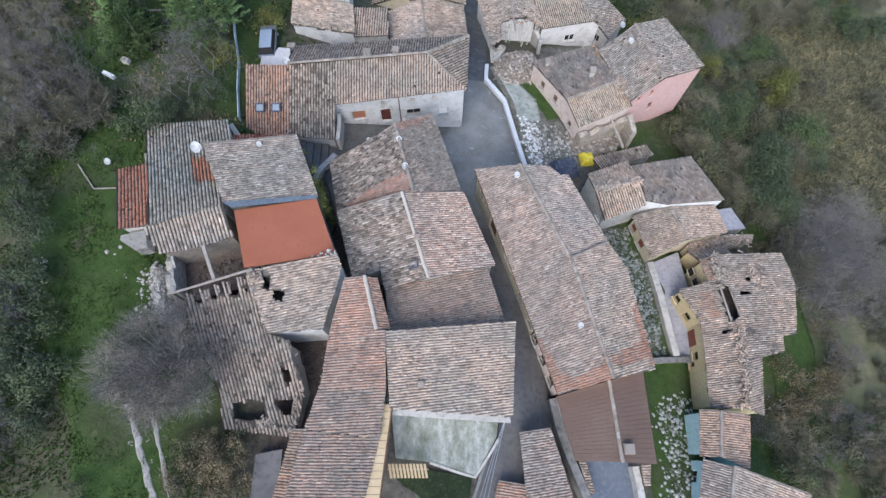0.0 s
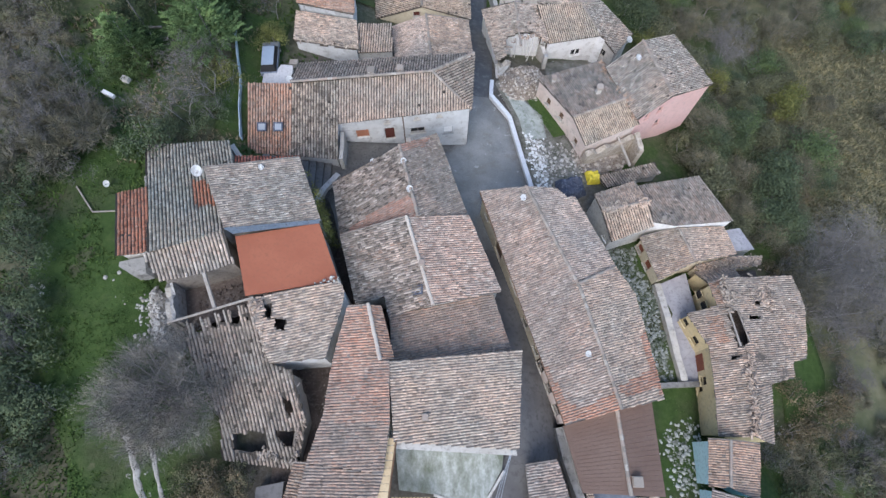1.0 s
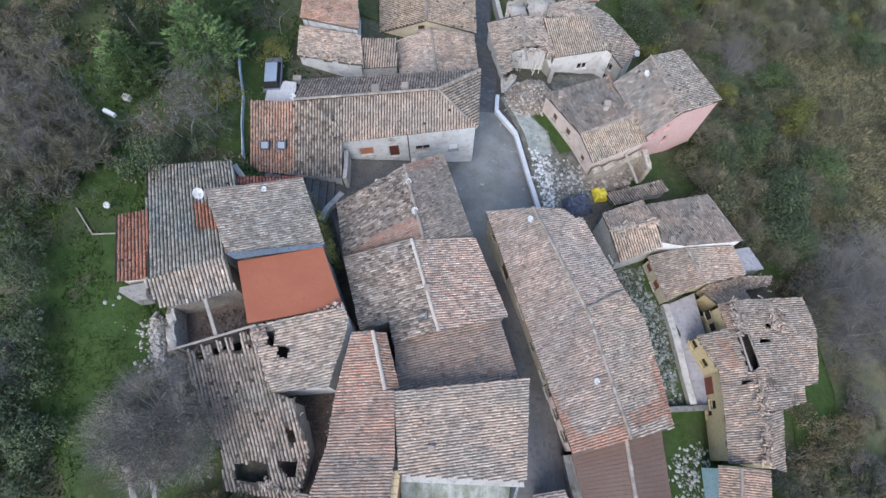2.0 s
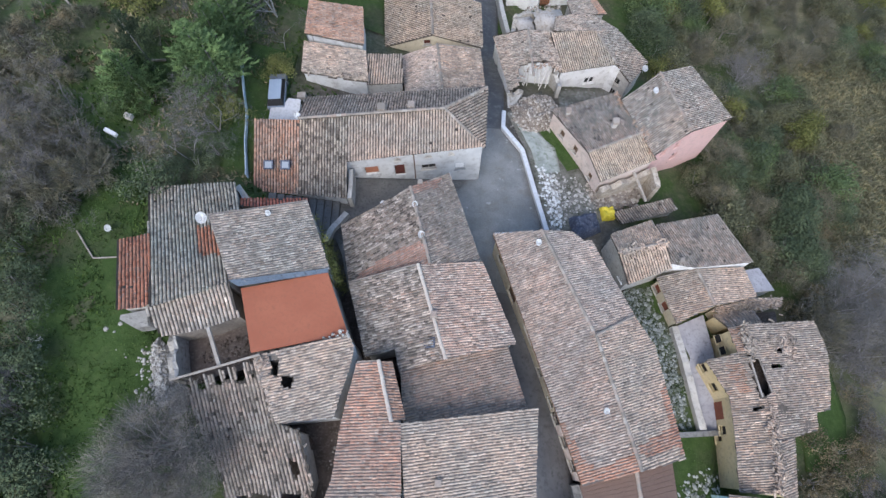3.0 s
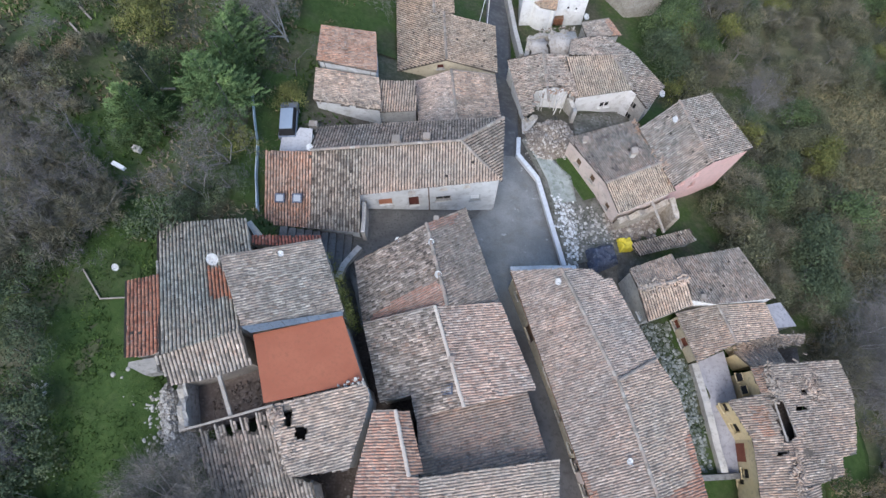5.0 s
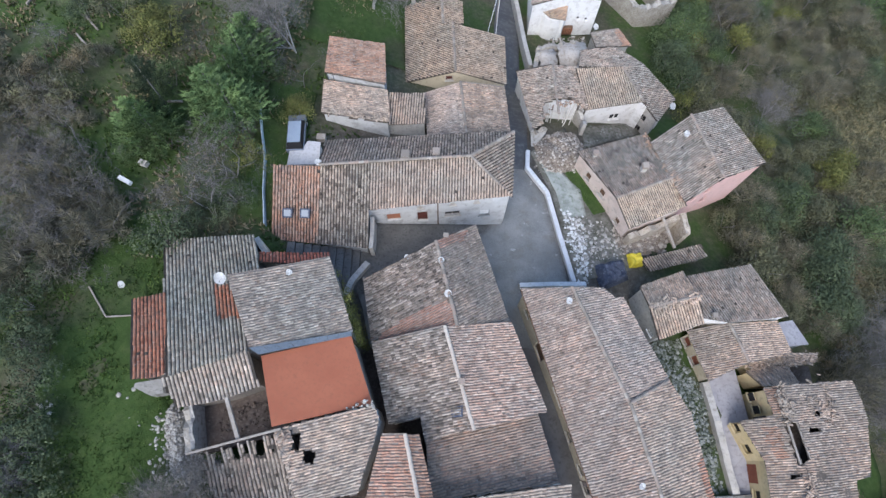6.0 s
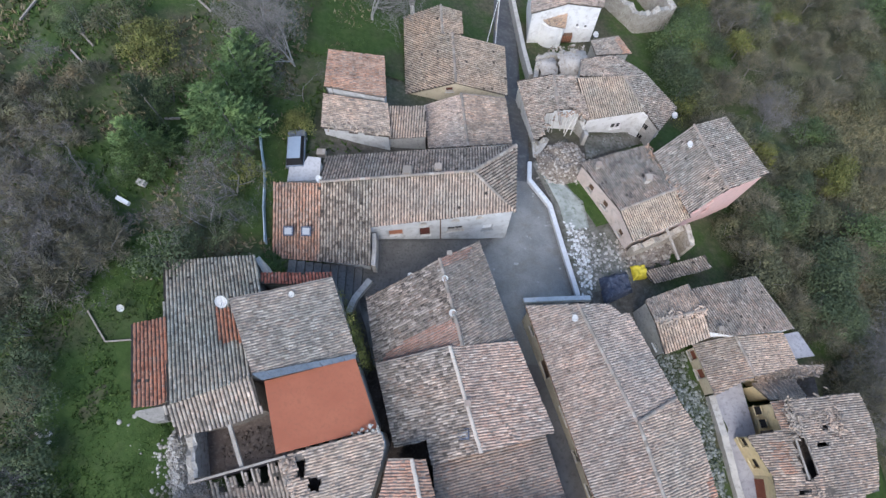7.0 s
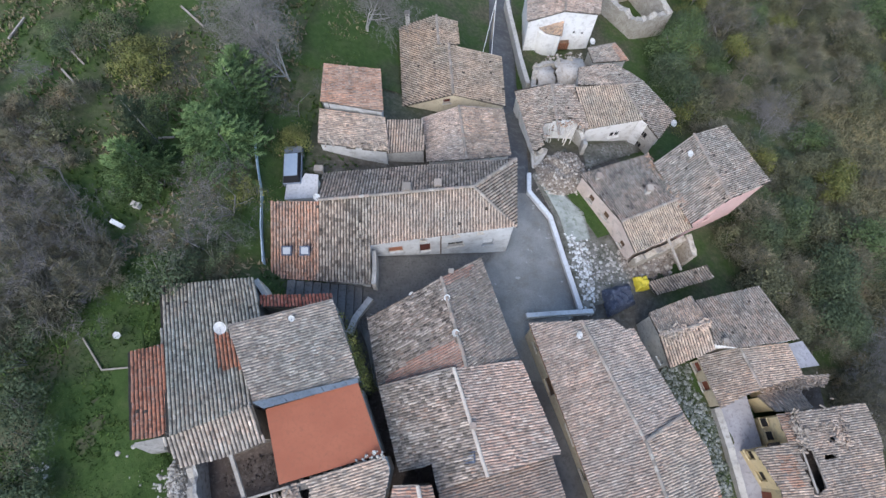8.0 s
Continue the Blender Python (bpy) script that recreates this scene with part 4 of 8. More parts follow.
# east group
h_n, eaves_n = house("house", "grey rendered house with patched grey tiles", [
    ([(14.03, 25.23, 0.5), (18.19, 26.88, 0.2), (18.91, 24.41, 1.0), (14.39, 23.25, 1.2)], (3, 0), 'grey', {}),
    ([(14.39, 23.25, 1.2), (18.91, 24.41, 1.0), (19.44, 22.31, 0.1), (15.35, 20.77, -0.1)], (0, 3), 'pale', {'pitch': 0.248, 'deep': True}),
], plaster, -5, [((18.91, 24.41, 1.0), (14.39, 23.25, 1.2))])
h_n2, eaves_n2 = house("house", "white house with a dark grey roof", [
    ([(18.66, 26.62, 0.0), (25.31, 28.28, -1.2), (27.72, 23.39, -1.0), (21.74, 22.47, -0.3), (19.24, 22.76, 0.0)], (1, 2), 'darkcool', {'pitch': 0.235, 'deep': True}),
], white, -6, [], inset=0.02)
h_o, eaves_o = house("house", "cream house with brown window openings", [
    ([(18.81, 21.84, -1.8), (22.18, 22.5, -0.9), (23.28, 19.08, -0.9), (20.04, 17.53, -1.8)], (1, 0), 'grey', {}),
    ([(22.18, 22.5, -0.9), (27.13, 23.17, -1.9), (27.91, 20.24, -2.1), (23.22, 19.03, -0.9)], (0, 1), 'pale', {}),
    ([(24.22, 19.28, -2.6), (28.11, 20.3, -2.8), (31.06, 20.51, -3.2), (30.9, 19.74, -3.4), (24.71, 18.53, -3.0)], (1, 3), 'grey', {}),
], cream, -6, [((22.18, 22.5, -0.9), (23.28, 19.08, -0.9))])
h_p, eaves_p = house("ruined_house", "long yellow ruin with a collapsed ridge", [
    ([(24.0, 16.8, -0.8), (24.9, 17.03, 0.2), (25.67, 11.28, 0.2), (25.59, 6.63, 0.2), (25.04, 3.55, 0.2), (22.64, 3.63, -0.9), (23.01, 7.51, -0.9), (23.15, 11.04, -0.9), (21.9, 14.1, -0.9), (24.35, 14.6, -0.6)], (2, 7), 'grey', {'gone': 0.04, 'sag': 0.16, 'patches': [([(23.47, 16.91), (25.5, 17.12), (25.18, 14.7), (23.48, 14.88)], 'pink'), ([(23.16, 13.69), (24.55, 13.87), (24.58, 11.35), (23.84, 11.37)], 'pink')], 'holes': [[(24.82, 13.85), (25.64, 14.14), (26.32, 11.24), (25.18, 10.7)], [(24.41, 10.03), (25.44, 10.31), (25.45, 9.96), (24.48, 9.73)]]}),
    ([(24.86, 17.03, 0.2), (32.04, 17.85, -1.2), (32.79, 14.65, -1.4), (31.78, 10.12, -1.4), (30.33, 9.85, -1.3), (30.11, 8.48, -1.3), (25.9, 7.36, 0.1), (25.67, 11.28, 0.2)], (0, 1), 'grey', {'gone': 0.05, 'sag': 0.16, 'holes': [[(25.14, 14.04), (25.85, 14.24), (26.34, 11.33), (25.46, 10.7)], [(26.61, 13.75), (27.74, 13.78), (27.94, 13.41), (26.8, 13.29)], [(27.56, 15.15), (28.25, 15.33), (28.21, 14.75), (27.52, 14.54)]]}),
    ([(25.74, 7.34, 0.2), (27.54, 7.83, -0.4), (26.73, 3.01, -0.5), (25.04, 3.55, 0.2)], (0, 1), 'grey', {}),
], yellow, -7)
h_pb, eaves_pb = house("house", "small pink tiled house beside the ruin", [
    ([(21.5, 3.35, -0.3), (22.83, 3.26, 0.4), (22.16, -0.19, 0.4), (20.86, -0.2, -0.3)], (1, 0), 'palepink', {}),
    ([(22.83, 3.26, 0.4), (25.49, 3.0, -0.4), (24.59, -1.21, -0.4), (22.16, -0.19, 0.4)], (0, 1), 'palepink', {}),
], turquoise, -6, [((22.83, 3.26, 0.4), (22.16, -0.19, 0.4))])
h_pc, eaves_pc = house("house", "pink tiled house with turquoise wall", [
    ([(21.01, -0.36, 0.0), (22.83, -0.93, 0.9), (21.85, -4.06, 0.9), (19.92, -4.15, 0.0)], (1, 0), 'greypink', {}),
    ([(22.83, -0.93, 0.9), (28.94, -3.01, -0.3), (28.99, -4.17, -0.3), (21.85, -4.06, 0.9)], (0, 1), 'pale', {}),
], turquoise, -6, [((22.83, -0.93, 0.9), (21.85, -4.06, 0.9))])
# north group
h_q, eaves_q = house("house", "tall pink house with a grey tiled roof", [
    ([(16.74, 40.38, 0.7), (20.57, 42.89, 1.8), (22.81, 35.97, 1.6), (19.33, 33.87, 0.5)], (1, 0), 'silver', {'pitch': 0.2, 'deep': True}),
    ([(20.57, 42.89, 1.8), (24.3, 44.49, 1.0), (27.71, 38.29, 0.6), (22.81, 35.97, 1.6)], (0, 1), 'silver', {'pitch': 0.2, 'deep': True}),
], pinkwall, -7, [((20.57, 42.89, 1.8), (22.81, 35.97, 1.6))])
h_q2, eaves_q2 = house("house", "low house with dark tiles beside the pink one", [
    ([(9.64, 39.45, -0.1), (16.46, 41.63, 0.0), (18.75, 36.59, 0.6), (12.78, 34.11, 0.5)], (2, 1), 'darkcool', {'pitch': 0.2, 'deep': True}),
    ([(12.78, 34.11, 0.5), (18.75, 36.59, 0.6), (19.65, 33.88, -0.2), (13.99, 31.38, -0.4)], (0, 3), 'strawtile', {'pitch': 0.212, 'deep': True}),
], rosewall, -5, [((18.75, 36.59, 0.6), (12.78, 34.11, 0.5))])
h_q3, eaves_q3 = house("shed", "low tiled shed roof below the rubble", [
    ([(15.82, 29.27, -3.0), (21.96, 31.07, -3.2), (22.56, 29.93, -3.5), (16.64, 28.16, -3.3)], (0, 3), 'grey', {'pitch': 0.248, 'deep': True}),
], stone, -6, [])
h_r, eaves_r = house("farmhouse", "long farmhouse with ribbed cream tiles and a hip", [
    ([(-18.15, 33.23, 6.4), (-14.22, 33.23, 6.8), (-1.51, 34.41, 6.9), (2.08, 31.59, 5.1), (-10.03, 30.04, 5.2), (-10.02, 27.05, 4.2), (-18.06, 27.5, 4.2)], (1, 6), 'striped', {'patches': [([(-18.73, 34.22), (-14.19, 34.0), (-14.32, 27.06), (-18.57, 27.07)], 'pink'), ([(-14.23, 34.0), (-10.06, 34.0), (-9.74, 26.08), (-14.28, 26.57)], 'darkstripe')], 'pitch': 0.248, 'way': (0.0, -1.0), 'deep': True}),
    ([(-1.51, 34.41, 6.9), (2.44, 38.12, 5.1), (2.08, 31.59, 5.1)], (0, 1), 'grey', {'pitch': 0.248, 'deep': True}),
    ([(-14.22, 33.33, 6.8), (-14.32, 36.43, 5.5), (2.44, 38.06, 5.1), (-1.51, 34.41, 6.9)], (0, 1), 'darkgrey', {'pitch': 0.248, 'way': (0.02, 1.0), 'deep': True}),
], dirtywhite, -3, [((-1.51, 34.41, 6.9), (2.08, 31.59, 5.1)), ((-14.22, 33.23, 6.8), (-1.51, 34.41, 6.9)), ((-1.51, 34.41, 6.9), (2.44, 38.12, 5.1))])
h_s, eaves_s = house("house", "house with two stepped pink roofs", [
    ([(-15.18, 48.23, 5.6), (-10.05, 48.45, 4.5), (-9.6, 43.62, 4.5), (-15.16, 43.93, 5.6)], (0, 1), 'pink', {}),
    ([(-15.36, 43.66, 4.9), (-9.49, 43.4, 3.9), (-9.06, 39.8, 3.7), (-11.89, 39.85, 4.2), (-15.24, 40.06, 4.7)], (0, 1), 'pale', {'gone': 0.03, 'holes': [[(-12.23, 40.15), (-11.14, 40.46), (-10.81, 40.04), (-11.92, 39.73)]]}),
], dirtywhite, 0, [])
h_s2, eaves_s2 = house("shed", "low shed with cream ribbed tiles", [
    ([(-9.3, 43.26, 3.6), (-5.9, 43.61, 3.2), (-5.68, 40.67, 2.6), (-9.46, 40.12, 2.9)], (0, 3), 'striped', {'pitch': 0.248, 'deep': True}),
], plaster, -1, [])
h_t2, eaves_t2 = house("house", "house with a pink and grey gable roof", [
    ([(-5.97, 45.22, 1.3), (-2.38, 45.91, 2.2), (-1.73, 39.87, 2.2), (-5.43, 40.16, 1.3)], (1, 0), 'rosegrey', {}),
    ([(-2.38, 45.91, 2.2), (2.13, 46.32, 1.0), (2.61, 41.03, 1.0), (-1.73, 39.87, 2.2)], (0, 1), 'grey', {}),
], plaster, -4, [((-2.38, 45.91, 2.2), (-1.73, 39.87, 2.2))])
h_t, eaves_t = house("house", "tall house with tan-grey tiles beside the road", [
    ([(-8.63, 57.75, 0.2), (-4.62, 58.53, 1.2), (-4.38, 54.46, 1.2), (-3.3, 54.35, 1.4), (-2.9, 47.95, 1.4), (-8.02, 47.47, 0.1)], (3, 0), 'tan', {'pitch': 0.25, 'deep': True}),
    ([(-3.3, 54.35, 1.4), (2.39, 54.2, -0.2), (2.51, 47.69, -0.2), (-2.9, 47.95, 1.4)], (0, 1), 'tan', {'pitch': 0.25, 'deep': True}),
    ([(-4.62, 58.53, 1.2), (-2.38, 58.43, 0.5), (-2.18, 55.17, 0.6), (-4.38, 54.46, 1.2)], (0, 1), 'tan', {'pitch': 0.25, 'deep': True}),
], cream, -6, [((-3.3, 54.35, 1.4), (-2.9, 47.95, 1.4)), ((-4.62, 58.53, 1.2), (-4.38, 54.46, 1.2))])
h_y, eaves_y = house("ruined_house", "white house with a collapsed front", [
    ([(4.04, 50.89, -1.9), (7.82, 51.16, -1.1), (8.18, 44.69, -1.1), (5.57, 43.28, -1.9)], (1, 0), 'silver', {'pitch': 0.212, 'deep': True, 'holes': [[(6.7, 46.36), (8.48, 46.79), (8.53, 41.44), (6.06, 41.54)]]}),
    ([(7.82, 51.16, -1.1), (10.49, 51.57, -1.6), (11.43, 46.07, -1.7), (8.18, 44.69, -1.1)], (0, 1), 'silver', {'pitch': 0.212, 'deep': True, 'holes': [[(7.99, 46.64), (9.78, 47.14), (11.08, 46.14), (10.97, 41.67), (7.6, 41.44)]]}),
    ([(10.42, 50.79, -1.1), (15.59, 51.33, -1.3), (17.92, 47.71, -2.5), (11.65, 46.41, -2.4)], (0, 3), 'strawtile', {'pitch': 0.248, 'deep': True}),
], white, -8, [((7.82, 51.16, -1.1), (8.18, 44.69, -1.1))], fallen=((0, 2), (1, 2)))
h_y2, eaves_y2 = house("house", "grey rendered house with a ribbed tiled hip roof", [
    ([(15.59, 51.33, -1.3), (18.38, 52.45, -2.4), (22.08, 49.02, -3.5), (19.55, 45.77, -3.5), (17.92, 47.71, -2.5)], (0, 1), 'silver', {'pitch': 0.212, 'deep': True}),
    ([(11.55, 54.73, -2.6), (15.78, 55.81, -3.1), (18.38, 52.45, -2.4), (15.59, 51.33, -1.3), (10.85, 51.41, -1.6)], (3, 2), 'silver', {'pitch': 0.212, 'deep': True}),
], plaster, -8, [((15.59, 51.33, -1.3), (17.92, 47.71, -2.5)), ((15.59, 51.33, -1.3), (18.38, 52.45, -2.4))])
h_x, eaves_x = house("house", "white house with a pink tiled roof", [
    ([(6.78, 69.26, -3.2), (11.21, 69.07, -2.2), (10.71, 62.8, -2.2), (6.33, 62.14, -3.2)], (1, 0), 'greypink', {}),
    ([(11.21, 69.07, -2.2), (16.26, 69.29, -3.2), (15.08, 63.22, -3.2), (10.71, 62.8, -2.2)], (0, 1), 'greypink', {}),
], white, -9, [((11.21, 69.07, -2.2), (10.71, 62.8, -2.2))])
house("terrace", "white flat-roofed annex beside the farmhouse", [
    ([(-17.58, 34.24, 5.0), (-14.75, 34.4, 5.0), (-14.89, 36.66, 5.0), (-16.03, 36.77, 5.0), (-16.44, 35.88, 5.0), (-17.54, 35.66, 5.0)], (0, 1), 'whiteflat', {}),
], white, 1, inset=0.1)
house("annex", "rounded annex roof of beige tiles", [
    ([(7.54, 62.98, -4.4), (10.94, 63.12, -4.0), (10.74, 61.5, -4.7), (8.83, 61.96, -5.0)], (1, 3), 'beige', {}),
], white, -9.5, inset=0.15)
house("shed", "small shed with a white flat roof", [
    ([(27.86, 23.24, -3.2), (29.7, 23.62, -3.4), (30.86, 21.38, -3.6), (28.45, 21.04, -3.3)], (0, 1), 'lavflat', {}),
], plaster, -8, inset=0.1)

house("annex", "low grey tiled annex with an orange verge", [
    ([(13.89, 60.05, -5.4), (17.58, 61.4, -6.0), (18.94, 58.94, -6.2), (14.35, 57.89, -5.4)], (0, 1), 'silver', {'patches': [([(16.84, 61.4), (17.9, 61.67), (19.21, 58.85), (17.96, 58.59)], 'pink')]}),
], plaster, -9.5, inset=0.15)

# openings in the walls that face the lane, the square and the yards
for at, drop, wide, high in ((0.41, 2.0, 1.4, 0.8), (0.64, 0.4, 0.45, 0.35), (0.41, 0.35, 0.5, 0.3), (0.24, 0.3, 0.45, 0.3)):
    opening(h_r, eaves_r[0], 3, 4, at, drop, wide, high)
opening(h_r, eaves_r[0], 3, 4, 0.63, 1.6, 1.0, 1.9, "door", fill=darkred)
# a reddish slatted thing lying before the wall, built here as a door leaf
opening(h_r, eaves_r[0], 3, 4, 0.84, 1.5, 1.3, 1.3, "door", fill=shutter)
opening(h_r, eaves_r[0], 3, 4, 0.17, 2.3, 0.95, 1.1, frame_mat=metal, fill=enamel)
opening(h_r, eaves_r[0], 5, 6, 0.62, 0.5, 0.7, 0.5)
# the strip of wall between the two stepped roofs
bm = bmesh.new()
ends = [(-15.0, 44.06, 5.42), (-9.75, 43.77, 4.38)]
ring = [bm.verts.new((x - h_s.location.x, y + d - h_s.location.y, z - h_s.location.z)) for x, y, top in ends for z in (3.2, top) for d in (0, 0.22)]
bmesh.ops.convex_hull(bm, input=ring)
part("wall", bm, dirtywhite, h_s)
opening(h_t, eaves_t[0], 4, 5, 0.12, 0.55, 0.8, 0.7, fill=darkred)
for at, drop, wide, high, kind in ((0.07, 0.8, 0.8, 1.1, "window"), (0.23, 0.9, 0.8, 1.2, "window"), (0.40, 0.35, 0.7, 0.8, "window"), (0.455, 0.4, 0.7, 0.8, "window"), (0.68, 0.7, 1.5, 2.5, "door"), (0.89, 0.7, 0.8, 1.1, "window")):
    opening(h_m, eaves_m[0], 3, 0, at, drop, wide, high, kind, stone)
for at, drop in ((0.25, 1.1), (0.60, 1.1), (0.95, 1.2)):
    opening(h_m2, eaves_m2[0], 3, 0, at, drop, 0.9, 1.4, frame_mat=stone)
for house_of, eave, i, k in ((h_m, eaves_m[0], 3, 0), (h_m2, eaves_m2[0], 3, 0)):
    ga, gb = Vector(eave[i]), Vector(eave[k])
    bm = bmesh.new()
    tube(bm, ga + Vector((-0.1, -0.03, -0.05)), gb + Vector((-0.1, -0.03, -0.05)), 0.06, 8)
    part("gutter", bm, darkwood, house_of, "dark metal gutter")
for at, wide, high in ((0.16, 0.9, 1.1), (0.55, 0.9, 1.3)):
    opening(h_o, eaves_o[0], 0, 3, at, 0.5, wide, high, fill=rust)
# the ruin's windows are open holes: near-black panes stand in for their dark
for i, k, at, drop in ((7, 8, 0.3, 1.3), (6, 7, 0.25, 1.5), (6, 7, 0.05, 2.4), (7, 8, 0.85, 1.2)):
    opening(h_p, eaves_p[0], i, k, at, drop, 0.8, 0.95, frame_mat=yellow, fill=glass)
for at in (0.3, 0.8):
    opening(h_p, eaves_p[0], 9, 0, at, 1.2, 0.7, 0.9, frame_mat=yellow, fill=glass)
for at, drop in ((0.42, 0.7), (0.86, 1.2)):
    opening(h_q, eaves_q[0], 3, 2, at, drop, 0.65, 0.95, frame_mat=pinkwall, fill=glass)
for at, drop in ((0.06, 4.1),):
    opening(h_q, eaves_q[1], 3, 2, at, drop, 0.65, 0.95, frame_mat=pinkwall, fill=glass)
for at, drop in ((0.35, 1.0), (0.72, 1.0)):
    opening(h_q2, eaves_q2[0], 0, 3, at, drop, 0.75, 1.1, fill=darkwood)
opening(h_q2, eaves_q2[1], 0, 3, 0.45, 1.5, 0.7, 1.0, fill=darkwood)
for at, drop, wide, high in ((0.35, 1.75, 0.6, 1.0), (0.44, 1.75, 0.6, 1.0), (0.67, 3.1, 0.9, 1.5)):
    opening(h_y, eaves_y[2], 2, 3, at, drop, wide, high, frame_mat=white)
for at, drop in ((0.3, 0.8), (0.5, 2.4)):
    opening(h_y2, eaves_y2[0], 3, 2, at, drop, 0.55, 0.6)
for at, drop, wide, high in ((0.68, 1.2, 0.9, 1.0), (0.66, 3.1, 0.8, 1.0)):
    opening(h_y2, eaves_y2[0], 3, 4, at, drop, wide, high)
for at, drop in ((0.25, 2.2), (0.6, 2.0)):
    opening(h_y, eaves_y[0], 0, 3, at, drop, 0.8, 1.2)
for at in (0.3, 0.55):
    opening(h_x, eaves_x[1], 2, 3, at, 3.0, 0.4, 0.5, frame_mat=white)
opening(h_n, eaves_n[1], 0, 3, 0.7, 1.2, 0.7, 0.5, frame_mat=white)
opening(h_k, eaves_k[0], 4, 5, 0.4, 2.2, 1.7, 2.2, frame_mat=metal)
opening(h_pc, eaves_pc[0], 0, 3, 0.35, 1.2, 1.0, 1.2, frame_mat=turquoise)
# the rust-red wall stain, modelled as a thin plate
mark = empty_at("wall_stain", 0, 0, 0)
mark.parent = h_p
sa, sb, salong, sout = side(eaves_p[0], 6, 7)
bm = bmesh.new()
sc = sa.lerp(sb, 0.72)
box(bm, (1.5, 0.04, 1.7), Matrix(((salong.x, -sout.x, 0, sc.x), (salong.y, -sout.y, 0, sc.y), (0, 0, 1, sc.z - 3.4), (0, 0, 0, 1))), 0.015)
part("rusty_sheet", bm, rust, mark, "rust-red stain on the wall, built as a thin plate")

# ---------------------------------------------------------------- walls, rubble and yards
def low_wall(name, label, line, high, wide, mat, up=None, jag=0.0, closed=False, category="wall", kind="structure", cap=None, sink=0.6):
    """A wall along a line on the ground; up: a level top; jag: how far its top is broken away."""
    pts = [Vector(p[:2]) for p in line]
    if closed:
        pts.append(pts[0])
    fine = []
    for a, b in zip(pts, pts[1:]):
        n = max(1, int((b - a).length / (0.45 if jag else 1.2)))
        fine += [a.lerp(b, k / n) for k in range(n)]
    if not closed:
        fine.append(pts[-1])
    n = len(fine)
    rings = []
    for i, p in enumerate(fine):
        before, after = (fine[i - 1], fine[(i + 1) % n]) if closed else (fine[max(i - 1, 0)], fine[min(i + 1, n - 1)])
        d = (after - before).normalized()
        s = Vector((d.y, -d.x)) * wide / 2
        base = ground_z(p.x, p.y)
        top = (base + high if up is None else up) + jag * noise.noise(Vector((p.x * 1.3, p.y * 1.3, 3)))
        rings.append([(p.x + s.x, p.y + s.y, base - sink), (p.x + s.x, p.y + s.y, top), (p.x - s.x, p.y - s.y, top + 0.3 * jag * random.uniform(-1, 1)), (p.x - s.x, p.y - s.y, base - sink)])
    verts = [v for r in rings for v in r]
    faces = []
    for i in range(n if closed else n - 1):
        a, b = 4 * i, 4 * ((i + 1) % n)
        faces += [(a + k, b + k, b + k + 1, a + k + 1) for k in range(3)]
    if not closed:
        faces += [(0, 1, 2, 3), tuple(4 * (n - 1) + k for k in (3, 2, 1, 0))]
    ob = new(name, mesh_of(name, verts, faces, mat))
    return tagged(ob, label, category, kind=kind)


def stone_mesh(seed, mat):
    rng = np.random.default_rng(seed)
    bm = bmesh.new()
    bmesh.ops.create_icosphere(bm, subdivisions=1, radius=0.5)
    for v in bm.verts:
        v.co = Vector((v.co.x * rng.uniform(0.7, 1.25), v.co.y * rng.uniform(0.7, 1.25), v.co.z * rng.uniform(0.5, 0.9)))
    me = bpy.data.meshes.new("stone")
    bm.to_mesh(me)
    bm.free()
    me.materials.append(mat)
    return me


STONES = [stone_mesh(s, rubble_mat) for s in range(6)]
STONES_OF = {}


